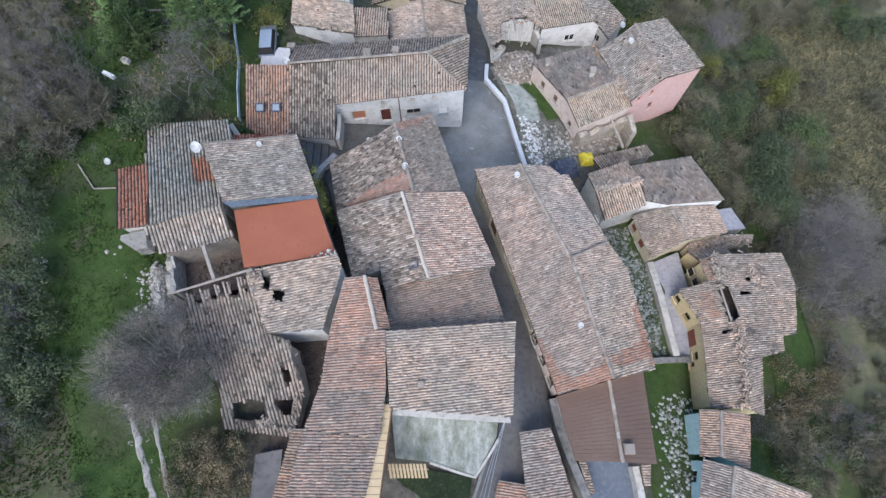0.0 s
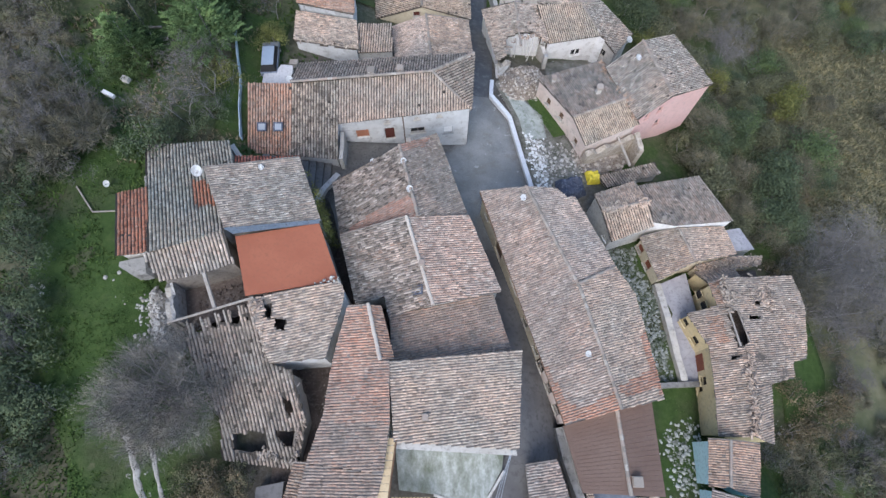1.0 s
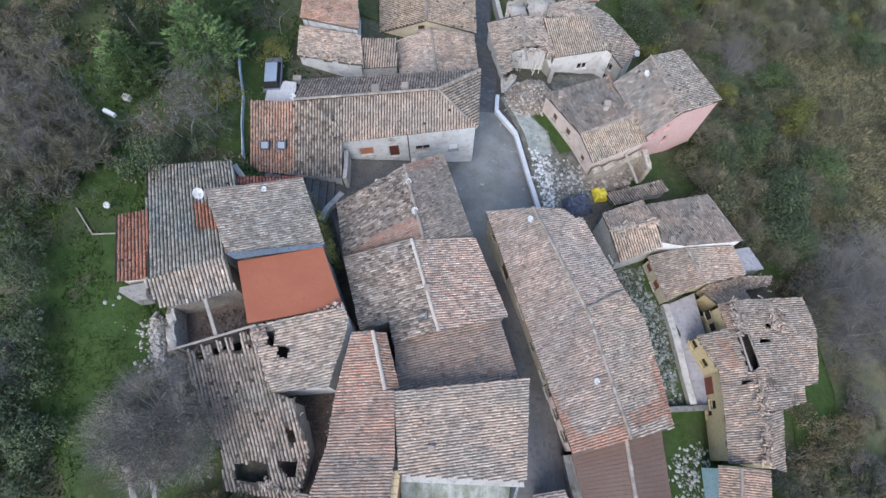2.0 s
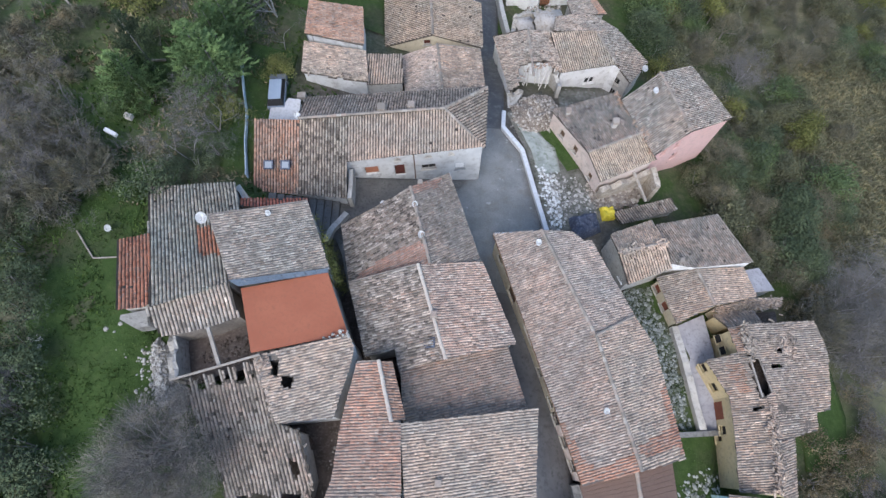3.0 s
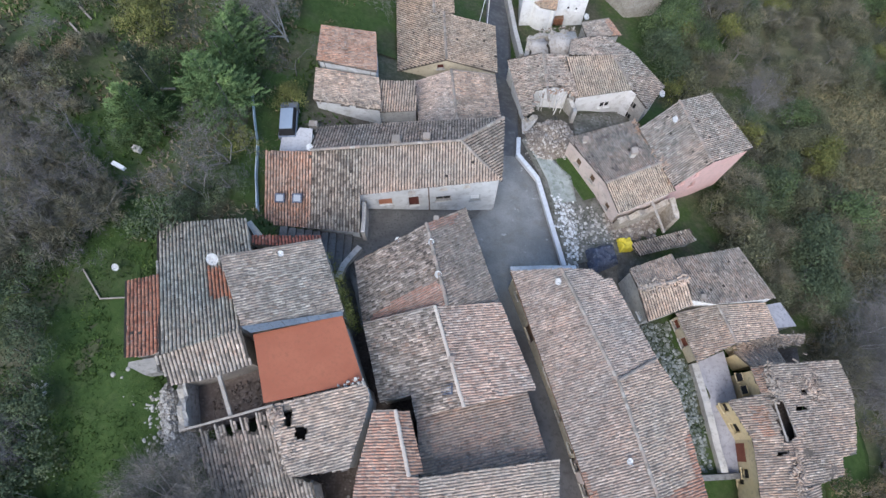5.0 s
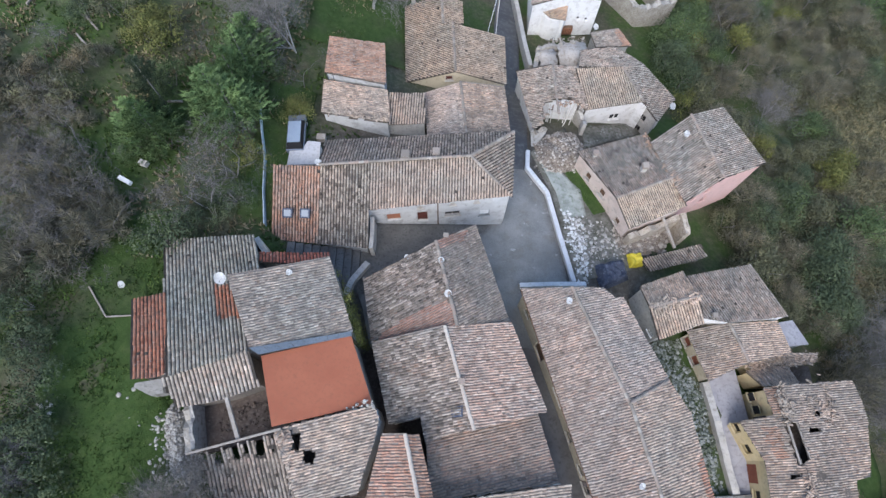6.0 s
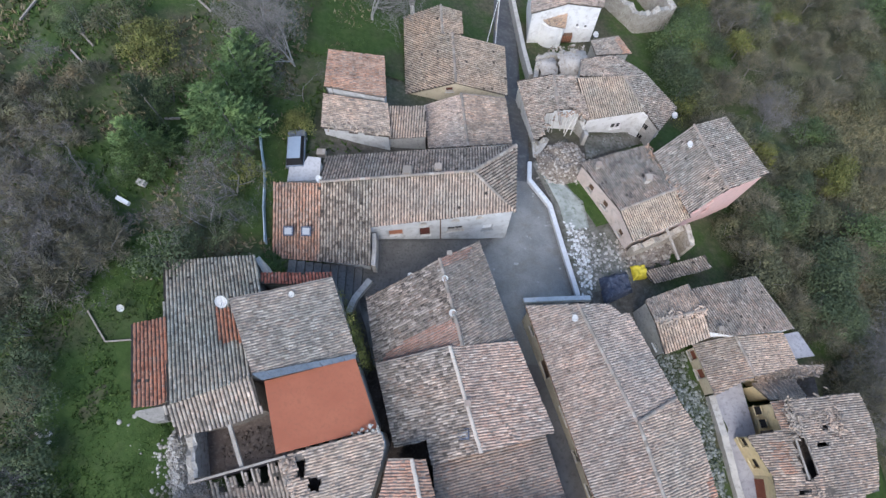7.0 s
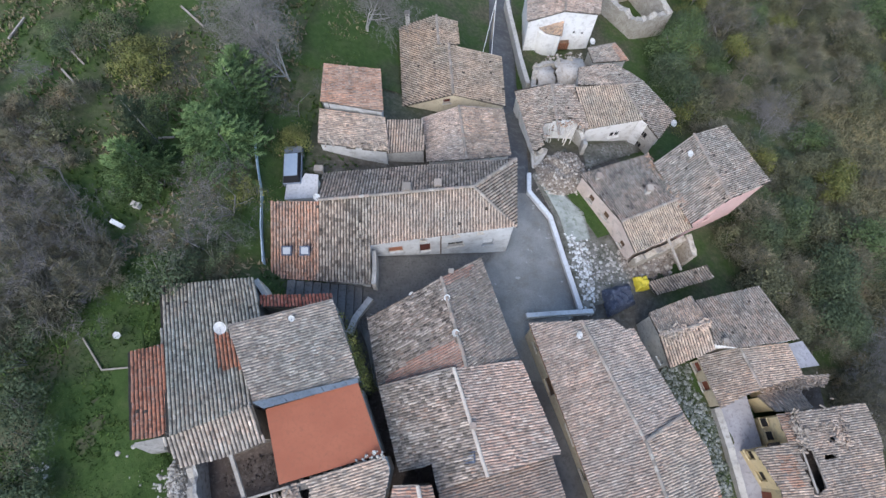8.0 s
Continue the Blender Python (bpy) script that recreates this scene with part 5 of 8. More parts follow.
def rubble(name, label, poly, count, size, mat, mound=0.4, singles=40, seed=1, base=None):
    """A heap of stones inside an outline: the biggest one by one, the rest joined."""
    rng = np.random.default_rng(seed)
    poly = [tuple(p[:2]) for p in poly]
    cx, cy = np.mean(poly, axis=0)
    reach = max(math.hypot(x - cx, y - cy) for x, y in poly)
    mine = STONES if mat is stone_stuff else STONES_OF.setdefault(mat.name, [stone_mesh(s, mat) for s in range(6)])
    heap = empty_at(name, cx, cy, ground_z(cx, cy), label, "rubble")
    xs, ys = [p[0] for p in poly], [p[1] for p in poly]
    ragged = min(0.7, 0.16 * reach)

    def within(x, y):
        v = Vector((x * 1.1, y * 1.1, seed))
        return inside(x + ragged * noise.noise(v), y + ragged * noise.noise(v + Vector((9, 4, 0))), poly)

    spots = []
    while len(spots) < count:
        x, y = rng.uniform(min(xs), max(xs)), rng.uniform(min(ys), max(ys))
        if within(x, y):
            spots.append((x, y, size[0] + (size[1] - size[0]) * rng.random() ** 3))
    spots.sort(key=lambda q: -q[2])
    rim = [(Vector(p), Vector(q)) for p, q in zip(poly, poly[1:] + poly[:1])]

    def rise(x, y):
        """Height of the heap over its base: it falls to nothing at the rim."""
        v = Vector((x, y))
        near = min((v - p.lerp(q, max(0, min(1, (v - p).dot(q - p) / max((q - p).length_squared, 1e-6))))).length for p, q in rim)
        return mound * min(1, near / (0.35 * reach)) ** 0.8 * (0.85 + 0.55 * noise.noise(Vector((x * 0.8, y * 0.8, seed))) + 0.3 * noise.noise(Vector((x * 2.4, y * 2.4, seed))))

    verts, faces = [], []
    for i, (x, y, s) in enumerate(spots):
        z = (ground_z(x, y) if base is None else base) + rise(x, y) + 0.1 * s
        m = Matrix.Translation(Vector((x, y, z)) - heap.location) @ pose(0, 0, 0, rng.uniform(-30, 30), rng.uniform(-30, 30), rng.uniform(0, 360)) @ Matrix.Scale(s, 4)
        me = mine[rng.integers(6)]
        if i < singles:
            ob = new("stone", me)
            ob.parent = heap
            ob.matrix_basis = m
        else:
            n0 = len(verts)
            verts += [m @ v.co for v in me.vertices]
            faces += [tuple(n0 + k for k in f.vertices) for f in me.polygons]
    if mound > 0.25:
        step, bed_verts, bed_faces, at = 0.3, [], [], {}
        nx, ny = int((max(xs) - min(xs)) / step) + 2, int((max(ys) - min(ys)) / step) + 2
        for j in range(ny):
            for i in range(nx):
                x, y = min(xs) + i * step, min(ys) + j * step
                lift = rise(x, y) if within(x, y) else -0.15
                at[i, j] = len(bed_verts)
                bed_verts.append(Vector((x, y, (ground_z(x, y) if base is None else base) + lift - 0.03)) - heap.location)
        for j in range(ny - 1):
            for i in range(nx - 1):
                if any(within(min(xs) + p * step, min(ys) + q * step) for p, q in ((i, j), (i + 1, j), (i + 1, j + 1), (i, j + 1))):
                    bed_faces.append((at[i, j], at[i + 1, j], at[i + 1, j + 1], at[i, j + 1]))
        bed = debris_and_shade if mat is debris_and_shade else (pale_bed if mat is stone_stuff else brown_bed)
        part("heap_core", mesh_of("heap_core", bed_verts, bed_faces, bed, smooth=True), bed, heap)
    if verts:
        tagged(part("stone_litter", mesh_of("stone_litter", verts, faces, mat), mat, heap), kind="stuff")
    return heap


pale_bed = surface("pale_mortar_dust", two((0.33, 0.31, 0.28), (0.45, 0.43, 0.40), (0.22, 0.20, 0.18), 1.2, 6), 0.95, bump=0.8, bump_scale=9)
brown_bed = surface("brown_mortar_dust", two((0.20, 0.165, 0.138), (0.32, 0.275, 0.235), (0.13, 0.105, 0.085), 1.2, 6), 0.95, bump=0.8, bump_scale=9)


def flat_slab(name, label, pts, mat, thick, category, kind="structure"):
    ob = new(name, slab_mesh(name, pts, mat, thick, drop=0.0))
    return tagged(ob, label, category, kind=kind)


rough_grey = surface("worn_grey_render", two((0.20, 0.192, 0.183), (0.29, 0.28, 0.267), (0.13, 0.123, 0.115), 0.8, 3), 0.95, bump=0.5)
beige_rough = surface("beige_torn_masonry", two((0.36, 0.31, 0.25), (0.50, 0.44, 0.37), (0.24, 0.20, 0.16), 0.9, 4), 0.95, bump=0.7)
low_wall("parapet_wall", "white rendered parapet wall along the square", [(4.9, 40.7), (4.7, 38.4), (6.6, 35.6), (7.5, 30.9), (8.5, 26.1)], 0.75, 0.42, palewall)
low_wall("parapet_wall", "low white parapet at the end of the square", [(3.3, 25.2), (6.1, 25.5), (9.7, 26.0)], 0.75, 0.4, palewall)
low_wall("roadside_wall", "long pale wall with drain holes along the road", [(4.7, 70.1), (5.2, 64.7), (5.6, 58.7), (6.1, 54.2)], 1.9, 0.5, plaster)
low_wall("yard_wall", "white washed wall along the stony yard", [(20.4, 17.6), (20.8, 14.7), (21.2, 11.5), (21.6, 8.4)], 0.8, 0.6, plaster, jag=0.15)
# added wall in place of the shadow band at the yard's lower step
low_wall("yard_wall", "grey wall standing in for the shadow band across the stony yard", [(18.8, 7.9), (23.5, 8.2)], 0.9, 0.45, rough_grey, jag=0.1)
low_wall("fence_net", "pale blue net fence beside the garden", [(-20.6, 40.2), (-20.0, 37.2), (-19.4, 34.6), (-19.1, 31.5), (-18.6, 28.4)], 0.7, 0.08, net, category="fence")
low_wall("stair_wall", "curved grey wall beside the steps", [(-11.6, 23.0), (-11.2, 24.3), (-10.1, 26.1)], 0.7, 0.5, plaster)
low_wall("stair_wall", "pale rendered wall above the steps", [(-18.24, 26.27, 7.6), (-16.94, 24.5, 7.2)], 2, 0.4, plaster, up=7.4)
low_wall("quoin_wall", "rough pale end wall of the farmhouse wing", [(-9.88, 29.96, 4.9), (-9.78, 28.45, 4.4), (-9.77, 26.99, 3.9)], 2, 0.35, plaster, up=3.9, jag=0.3, sink=1)
low_wall("ruin_wall", "broken beige wall beside the pink house", [(19.9, 33.66, -1.0), (20.16, 31.5, -1.8)], 2, 0.5, beige_rough, up=-1.5, jag=0.6, sink=2)
low_wall("lane_wall", "rough grey wall along the lane", [(3.95, 2.2), (3.6, 0.6), (2.75, -1.5), (2.1, -3.2)], 0.2, 0.22, rough_grey)

low_wall("lane_wall", "worn grey retaining wall beside the brown roof", [(8.75, 4.1), (9.1, 1.9), (9.8, -0.4), (10.9, -3.4)], 1, 0.6, rough_grey, up=2.1, jag=0.12, sink=1)
# dark slab put where a shaded hole opens between the roofs
flat_slab("ruin_floor", "dark slab for the shaded hole beside the ruin", [(28.2, 19.3, -4.6), (31.2, 19.6, -4.8), (31.2, 17.6, -4.8), (28.2, 17.3, -4.6)], debris_and_shade, 1.5, "floor")
low_wall("ruin_wall", "beige broken wall under the pale lean-to roof", [(14.25, 30.95), (16.8, 32.1), (19.6, 33.4)], 2, 0.55, beige_rough, up=-1.75, jag=0.7, sink=2)
soil_dirt = surface("stony_earth", two((0.115, 0.11, 0.09), (0.24, 0.23, 0.205), (0.06, 0.068, 0.04), 0.6, 3), 0.95, bump=0.5)
lav = surface("lavender_grey_concrete", two((0.33, 0.32, 0.35), (0.42, 0.41, 0.44), (0.26, 0.25, 0.26), 0.6, 2.5), 0.9, bump=0.2)
flat_slab("yard_floor", "pale concrete yard floor beside the yellow ruin", [(20.48, 17.59, -4.0), (23.69, 18.94, -4.0), (24.27, 13.33, -4.0), (23.85, 8.38, -4.0), (21.84, 8.21, -4.0)], lav, 0.8, "yard")
drape("garden_floor", [(5.7, 40.8), (6.7, 38.5), (7.7, 35.9), (8.2, 33.1)], [(7.3, 40.5), (8.6, 38.3), (10.3, 36.6), (10.6, 33.6)], concrete, 0.15, "pale concrete apron behind the parapet", "yard")
def streaked(nt):
    """Wet concrete: pale where it dries, olive slime in streaks and pools."""
    base = ramp(nt, noise_of(nt, 0.9, 5, 0.65, (1.6, 0.7, 1)), [(0.36, (0.16, 0.175, 0.135)), (0.50, (0.27, 0.285, 0.25)), (0.66, (0.42, 0.435, 0.41))])
    slime = ramp(nt, noise_of(nt, 0.45, 4), [(0.50, (0, 0, 0)), (0.66, (0.65, 0.65, 0.65))])
    base = mix(nt, slime, base, (0.13, 0.145, 0.085))
    grit = ramp(nt, noise_of(nt, 7, 5, 0.75), [(0.3, (0.82, 0.82, 0.82)), (0.7, (1.18, 1.18, 1.18))])
    return mix(nt, 1.0, base, grit, "MULTIPLY")


slimy = surface("slimy_wet_concrete", streaked, 0.75, bump=0.2)
flat_slab("court_floor", "stained wet concrete floor of a walled court", [(-4.08, 4.16, 3.9), (4.32, 3.54, 3.9), (3.95, 1.12, 3.9), (2.27, -1.58, 3.9), (0.4, -1.1, 3.9), (-1.0, -0.56, 3.9), (-3.49, -0.3, 3.9)], slimy, 1.2, "courtyard")
low_wall("court_lip", "pale worn kerb along the court floor", [(4.1, 1.0), (3.3, -0.2), (2.3, -1.6), (1.2, -1.3), (-1.0, -0.6)], 0.3, 0.18, plaster, up=3.97, sink=1)
flat_slab("patio_floor", "blue-grey tiled patio below the brown roof", [(11.08, -0.53, 0.6), (14.92, -0.52, 0.6), (14.98, -4.09, 0.6), (11.29, -4.1, 0.6)], patio, 3.0, "patio")
flat_slab("lane_ramp", "smooth grey paved ramp beside the barn", [(-13.14, -0.05, 5.9), (-11.29, 0.32, 5.9), (-11.31, -3.6, 5.9), (-13.14, -3.6, 5.9)], lane_mat, 2.0, "ramp")
drape("alley", [(-11.5, 25.2), (-10.2, 22), (-8.9, 17), (-8.2, 13.2), (-8.9, 8), (-10.2, 2), (-12, -4)], [(-9.0, 24.6), (-8.0, 18.5), (-6.6, 13), (-6.4, 12.2), (-7.4, 8), (-8.0, 4), (-9, -4)], asphalt, 0.13, "narrow dark alley between the houses", "alley")
drape("alley_floor", [(-9.5, 19), (-12, 9), (-12.5, 0)], [(-3.5, 14), (-3.6, 9), (-6, 0)], debris_and_shade, 0.16, "dark brown littered ground between the walls", "alley")
rubble("loose_stones", "broken tiles and earth littering the alley", [(-9.9, 9.0), (-8.3, 8.8), (-8.5, 4.0), (-9.5, 1.5), (-10.2, 4.0)], 420, (0.05, 0.28), brown_rubble, 0.12, 20, 51)
rubble("loose_stones", "broken tiles fallen between the tall houses", [(-8.6, 18.0), (-8.0, 17.6), (-7.0, 13.2), (-6.4, 12.2), (-8.0, 12.2)], 160, (0.05, 0.25), brown_rubble, 0.1, 15, 52)

def wheel_track(label, line, wide, seed):
    """A worn strip with ragged borders, and gravel on it."""
    rng = np.random.default_rng(seed)
    pts = []
    for (xa, ya), (xb, yb) in zip(line, line[1:]):
        pts += [(xa + (xb - xa) * k / 5, ya + (yb - ya) * k / 5) for k in range(5)]
    left = [(x - wide * rng.uniform(0.25, 0.75), y) for x, y in pts]
    right = [(x + wide * rng.uniform(0.25, 0.75), y) for x, y in pts]
    drape("gravel_track", left, right, pale_bed, 0.09, label, "track", cols=3, steps=1, thick=0.05)
    rubble("track_gravel", "pale gravel strewn along a wheel track", left + right[::-1], 420, (0.04, 0.16), stone_stuff, 0.1, 10, seed)


wheel_track("pale gravel wheel track through the meadow", [(-21.9, 3.2), (-21.4, 2.1), (-20.65, 0.15), (-19.85, -1.65), (-19.1, -3.6), (-18, -6)], 0.4, 41)
wheel_track("thin pale gravel wheel track through the meadow", [(-20.3, 2.4), (-19.9, 1.4), (-19.2, -0.6), (-18.4, -2.8), (-17.3, -6)], 0.26, 42)
moss = surface("wet_moss", two((0.012, 0.021, 0.009), (0.024, 0.037, 0.015), (0.045, 0.055, 0.028), 0.7, 4), 0.95, bump=0.6)
flat_slab("court_pit", "dark mossy ground below the court floor", [(-3.49, -0.71, 3.85), (-1.09, -1.09, 3.85), (2.11, -1.62, 3.85), (1.75, -3.79, 3.85), (-4.03, -3.79, 3.85)], moss, 0.6, "courtyard")
low_wall("patio_wall", "white rendered wall beside the patio", [(14.79, -0.91, 1.6), (14.96, -2.26, 1.6), (15.06, -4.0, 1.6)], 2, 0.5, plaster, up=1.7, sink=2)
flat_slab("buttress", "pale rendered buttress beside the farmhouse", [(-23.28, 14.68, 10.6), (-21.48, 15.0, 10.6), (-21.92, 14.24, 9.2), (-22.83, 14.04, 9.1), (-23.52, 14.46, 9.8)], rough_grey, 1.2, "buttress")
drape("stony_ground", [(5.3, 40.9), (7.1, 35.9), (8.0, 31.2), (8.9, 26.3)], [(9.6, 45.4), (11.3, 36.5), (14.1, 32.3), (14.9, 28.2)], soil_dirt, 0.12, "pale stony earth behind the parapet", "ground")
drape("house_yard", [(11.6, 45.6), (15.3, 47.1), (18.4, 48.3)], [(11.4, 42.3), (15.4, 44.5), (20.5, 47.3)], soil_dirt, 0.14, "dark littered yard below the white wall", "yard")
rubble("loose_stones", "dark rubble and litter below the white wall", [(11.6, 45.6), (15.3, 47.1), (18.4, 48.3), (20.5, 47.3), (15.4, 44.5), (11.4, 42.3)], 260, (0.06, 0.35), mossy, 0.1, 20, 31)
rubble("rubble_field", "pale stones strewn behind the white parapet", [(8.0, 33.7), (10.7, 33.6), (12.9, 32.8), (14.2, 31.1), (13.0, 29.2), (11.3, 27.4), (9.3, 25.6), (9.1, 29.0)], 620, (0.08, 0.45), stone_stuff, 0.15, 60, 2)
rubble("plaster_lumps", "white plaster lumps and stones along the parapet", [(8.0, 34.5), (9.9, 34.0), (10.6, 30.0), (10.4, 27.0), (8.9, 26.2), (8.3, 30.5)], 700, (0.06, 0.42), chalk, 0.2, 70, 61)
rubble("rubble_heap", "brown heap of fallen masonry before the broken house", [(5.7, 42.0), (7.2, 43.8), (9.0, 44.5), (10.6, 44.6), (11.2, 42.9), (11.4, 40.9), (9.7, 38.7), (7.6, 38.3), (5.8, 39.6)], 2400, (0.05, 0.34), beige_rubble, 1.2, 80, 3)
rubble("loose_stones", "plaster lumps and stones rolled from the heap", [(5.5, 41.2), (11.6, 43.0), (12.2, 40.0), (10.3, 37.4), (7.2, 36.6), (5.6, 38.6)], 420, (0.05, 0.3), beige_rubble, 0.05, 40, 33)
rubble("rubble_heap", "white heap of fallen stones beside the ruin", [(-22.3, 13.1), (-21.9, 13.8), (-21.2, 13.2), (-19.6, 10.2), (-19.1, 8.6), (-19.8, 8.0), (-21.0, 8.9), (-21.7, 10.5)], 1500, (0.05, 0.30), stone_stuff, 1.0, 110, 4)
rubble("loose_stones", "small white stones scattered from the ruin", [(-23.0, 12.9), (-22.1, 13.5), (-20.6, 8.5), (-21.5, 8.1), (-22.6, 9.9)], 220, (0.05, 0.30), stone_stuff, 0.05, 60, 24)
rubble("loose_stones", "row of pale stones along the roof edge", [(-11.03, 13.32, 9.5), (-7.89, 14.18, 8.8), (-7.79, 13.79, 8.8), (-10.89, 12.89, 9.4)], 60, (0.08, 0.3), stone_stuff, 0.1, 30, 25, base=8.95)
rubble("stony_yard", "mossy stones covering the yard behind the terrace", [(15.7, 21.1), (18.8, 21.7), (19.4, 18.1), (20.4, 17.6), (20.8, 8.5), (19.2, 8.2), (18.4, 13.7), (17.4, 17.8)], 2400, (0.06, 0.42), mossy, 0.14, 60, 5)
rubble("stony_yard", "scattered pale stones in the green yard", [(18.6, 4.2), (21.3, 5.5), (22.8, 5.0), (21.7, 0.1), (20.0, -4.3), (17.3, -4.3), (18.6, -1.2)], 1200, (0.08, 0.42), yard_stone, 0.24, 80, 6)
rubble("rubble_heap", "rubble inside the roofless room below the pink house", [(14.7, 32.2), (21.1, 35.3), (21.2, 32.6), (17.6, 30.1), (15.6, 29.5)], 420, (0.10, 0.5), brown_rubble, 0.5, 40, 7)
rubble("rubble_heap", "rubble fallen between the houses", [(13.2, 33.3), (14.9, 32.2), (15.9, 29.4), (14.3, 29.0), (13.1, 30.9)], 260, (0.08, 0.4), brown_rubble, 0.3, 30, 8)
rubble("loose_stones", "white stones lying in the meadow", [(-30.4, 13.4), (-29.5, 13.6), (-29.1, 12.6), (-30.0, 12.4)], 14, (0.2, 0.5), stone_stuff, 0.05, 14, 9)
rubble("loose_stones", "white stones on the grass near the farmhouse", [(-26.2, 15.1), (-21.8, 13.8), (-21.9, 10.7), (-23.3, 11.3), (-25.8, 14.3)], 40, (0.08, 0.4), stone_stuff, 0.05, 40, 10)
rubble("loose_stones", "pale stones on the slope below the ruin", [(31.4, 5.3), (33.8, 5.3), (32.6, 1.2), (30.0, 0.6)], 60, (0.1, 0.45), stone_stuff, 0.05, 40, 11)

rough_plaster = surface("grey_old_plaster", two((0.30, 0.29, 0.275), (0.40, 0.385, 0.365), (0.20, 0.185, 0.17), 0.7, 3), 0.9, bump=0.3)
# the roofless room between the barn and the farmhouse
low_wall("ruin_wall", "broken rubble wall of the roofless room", [(-20.55, 14.3), (-20.1, 12.6), (-19.6, 10.6)], 2, 0.4, stone, up=9.0, jag=0.6, sink=3)
low_wall("ruin_wall", "grey plastered inner wall of the roofless room", [(-20.2, 14.4), (-19.75, 12.7), (-19.25, 10.8)], 2, 0.25, rough_plaster, up=9.25, jag=0.4, sink=3)
rubble("debris_heap", "dark fallen timber and plaster inside the ruin", [(-18.6, 13.4), (-15.2, 14.4), (-13.8, 12.4), (-18.4, 11.2)], 160, (0.08, 0.35), debris_and_shade, 0.3, 0, 14, base=7.3)
# littered floor, with the dimness of the room put into its colour
flat_slab("ruin_floor", "littered floor of the roofless room, its shade put into the colour", [(-20.2, 14.6, 7.3), (-15.0, 16.4, 7.3), (-13.2, 12.2, 7.3), (-19.4, 10.5, 7.3)], debris_and_shade, 2.5, "floor")


def beam(name, label, a, b, r, mat=None):
    ob = empty_at(name, *a, label, "beam")
    bm = bmesh.new()
    d = Vector(b) - Vector(a)
    box(bm, (r * 2, r * 2, d.length), d.to_track_quat("Z", "Y").to_matrix().to_4x4(), 0.02)
    part("timber", bm, mat or oldwood, ob)
    return ob


beam("roof_beam", "pale weathered beam across the roofless room", (-17.33, 14.0, 10.15), (-16.3, 11.5, 9.7), 0.12)
beam("roof_beam", "long ridge timber of the barn", (-19.5, 10.5, 9.55), (-13.5, 12.15, 10.3), 0.07)
for f in (0.16, 0.33, 0.52, 0.63, 0.82):
    top = Vector((-19.2, 10.45, 9.15)).lerp(Vector((-13.7, 12.0, 9.9)), f)
    beam("rafter", "bare grey rafter under the broken barn roof", tuple(top), (top.x + 0.5, top.y - 1.7, top.z - 0.75), 0.06)
beam("roof_beam", "fallen beam over the roofless room", [(17.75, 33.5, -1.5)][0], [(19.27, 30.53, -3.0)][0], 0.12)
rough_plaster2 = surface("stained_pale_plaster", two((0.34, 0.32, 0.29), (0.50, 0.48, 0.45), (0.22, 0.20, 0.17), 0.8, 3), 0.9, bump=0.4)
pale_timber = surface("pale_split_timber", two((0.56, 0.53, 0.49), (0.66, 0.63, 0.59), (0.44, 0.40, 0.36), 1.5, 12), 0.85)
tops, feet = [(7.0, 46.5, -1.75), (10.7, 46.6, -1.8)], [(7.1, 45.7, -4.3), (10.2, 45.4, -4.4)]
rr = np.random.default_rng(17)
for k in range(9):
    f = (k + rr.uniform(0.2, 0.8)) / 9
    top = Vector(tops[0]).lerp(Vector(tops[1]), f)
    low = Vector(feet[0]).lerp(Vector(feet[1]), min(1, max(0, f + rr.normal(0, 0.07))))
    low = top.lerp(low, rr.uniform(0.7, 1.0))
    beam("rafter", "pale broken rafter hanging in the collapsed front", tuple(top), tuple(low), rr.uniform(0.035, 0.055), pale_timber)
low_wall("inner_wall", "white plastered inner wall laid open by the collapse", [(6.6, 46.95, -1.9), (11.0, 47.05, -2.0)], 2, 0.3, white, up=-1.75, jag=0.2, sink=1)
flat_slab("plaster_floor", "pale torn plaster slab beside the collapse", [(5.5, 41.6, -3.0), (5.4, 43.6, -2.7), (7.3, 44.1, -2.9), (6.6, 42.9, -3.3)], rough_plaster2, 0.5, "slab")
low_wall("inner_wall", "jagged white end wall of the collapsed front", [(10.76, 46.77, -2.1), (11.4, 45.69, -2.4), (11.3, 44.51, -3.2)], 2, 0.4, rough_plaster2, up=-2.7, jag=1.3, sink=1)
low_wall("inner_wall", "torn stone wall at the foot of the collapse", [(5.88, 43.44, -2.6), (7.13, 44.13, -2.6)], 2, 0.45, stone, up=-2.8, jag=0.9, sink=1)

# broken house and tower at the north end
low_wall("ruin_wall", "broken walls of a vaulted ruin", [(6.46, 53.01, -3.6), (12.3, 53.18, -3.6), (12.04, 57.07, -3.6), (7.07, 56.23, -3.6)], 2, 0.55, stone, up=-3.9, jag=0.9, closed=True, sink=2)
low_wall("house_corner", "white rendered corner of the broken house", [(17.61, 47.85, -2.8), (18.49, 47.4, -3.0)], 2, 0.5, white, up=-2.78, sink=2)
low_wall("tower_ruin", "roofless pale stone tower", [(17.74, 73.05, -8.3), (21.89, 67.25, -8.3), (26.7, 69.03, -8.3), (23.38, 75.67, -8.3)], 2, 0.8, stone, up=-8.2, jag=0.6, closed=True, sink=4)


vault_skin = surface("torn_vault_plaster", two((0.38, 0.34, 0.30), (0.52, 0.48, 0.44), (0.27, 0.23, 0.20), 0.7, 3), 0.92, bump=0.6)


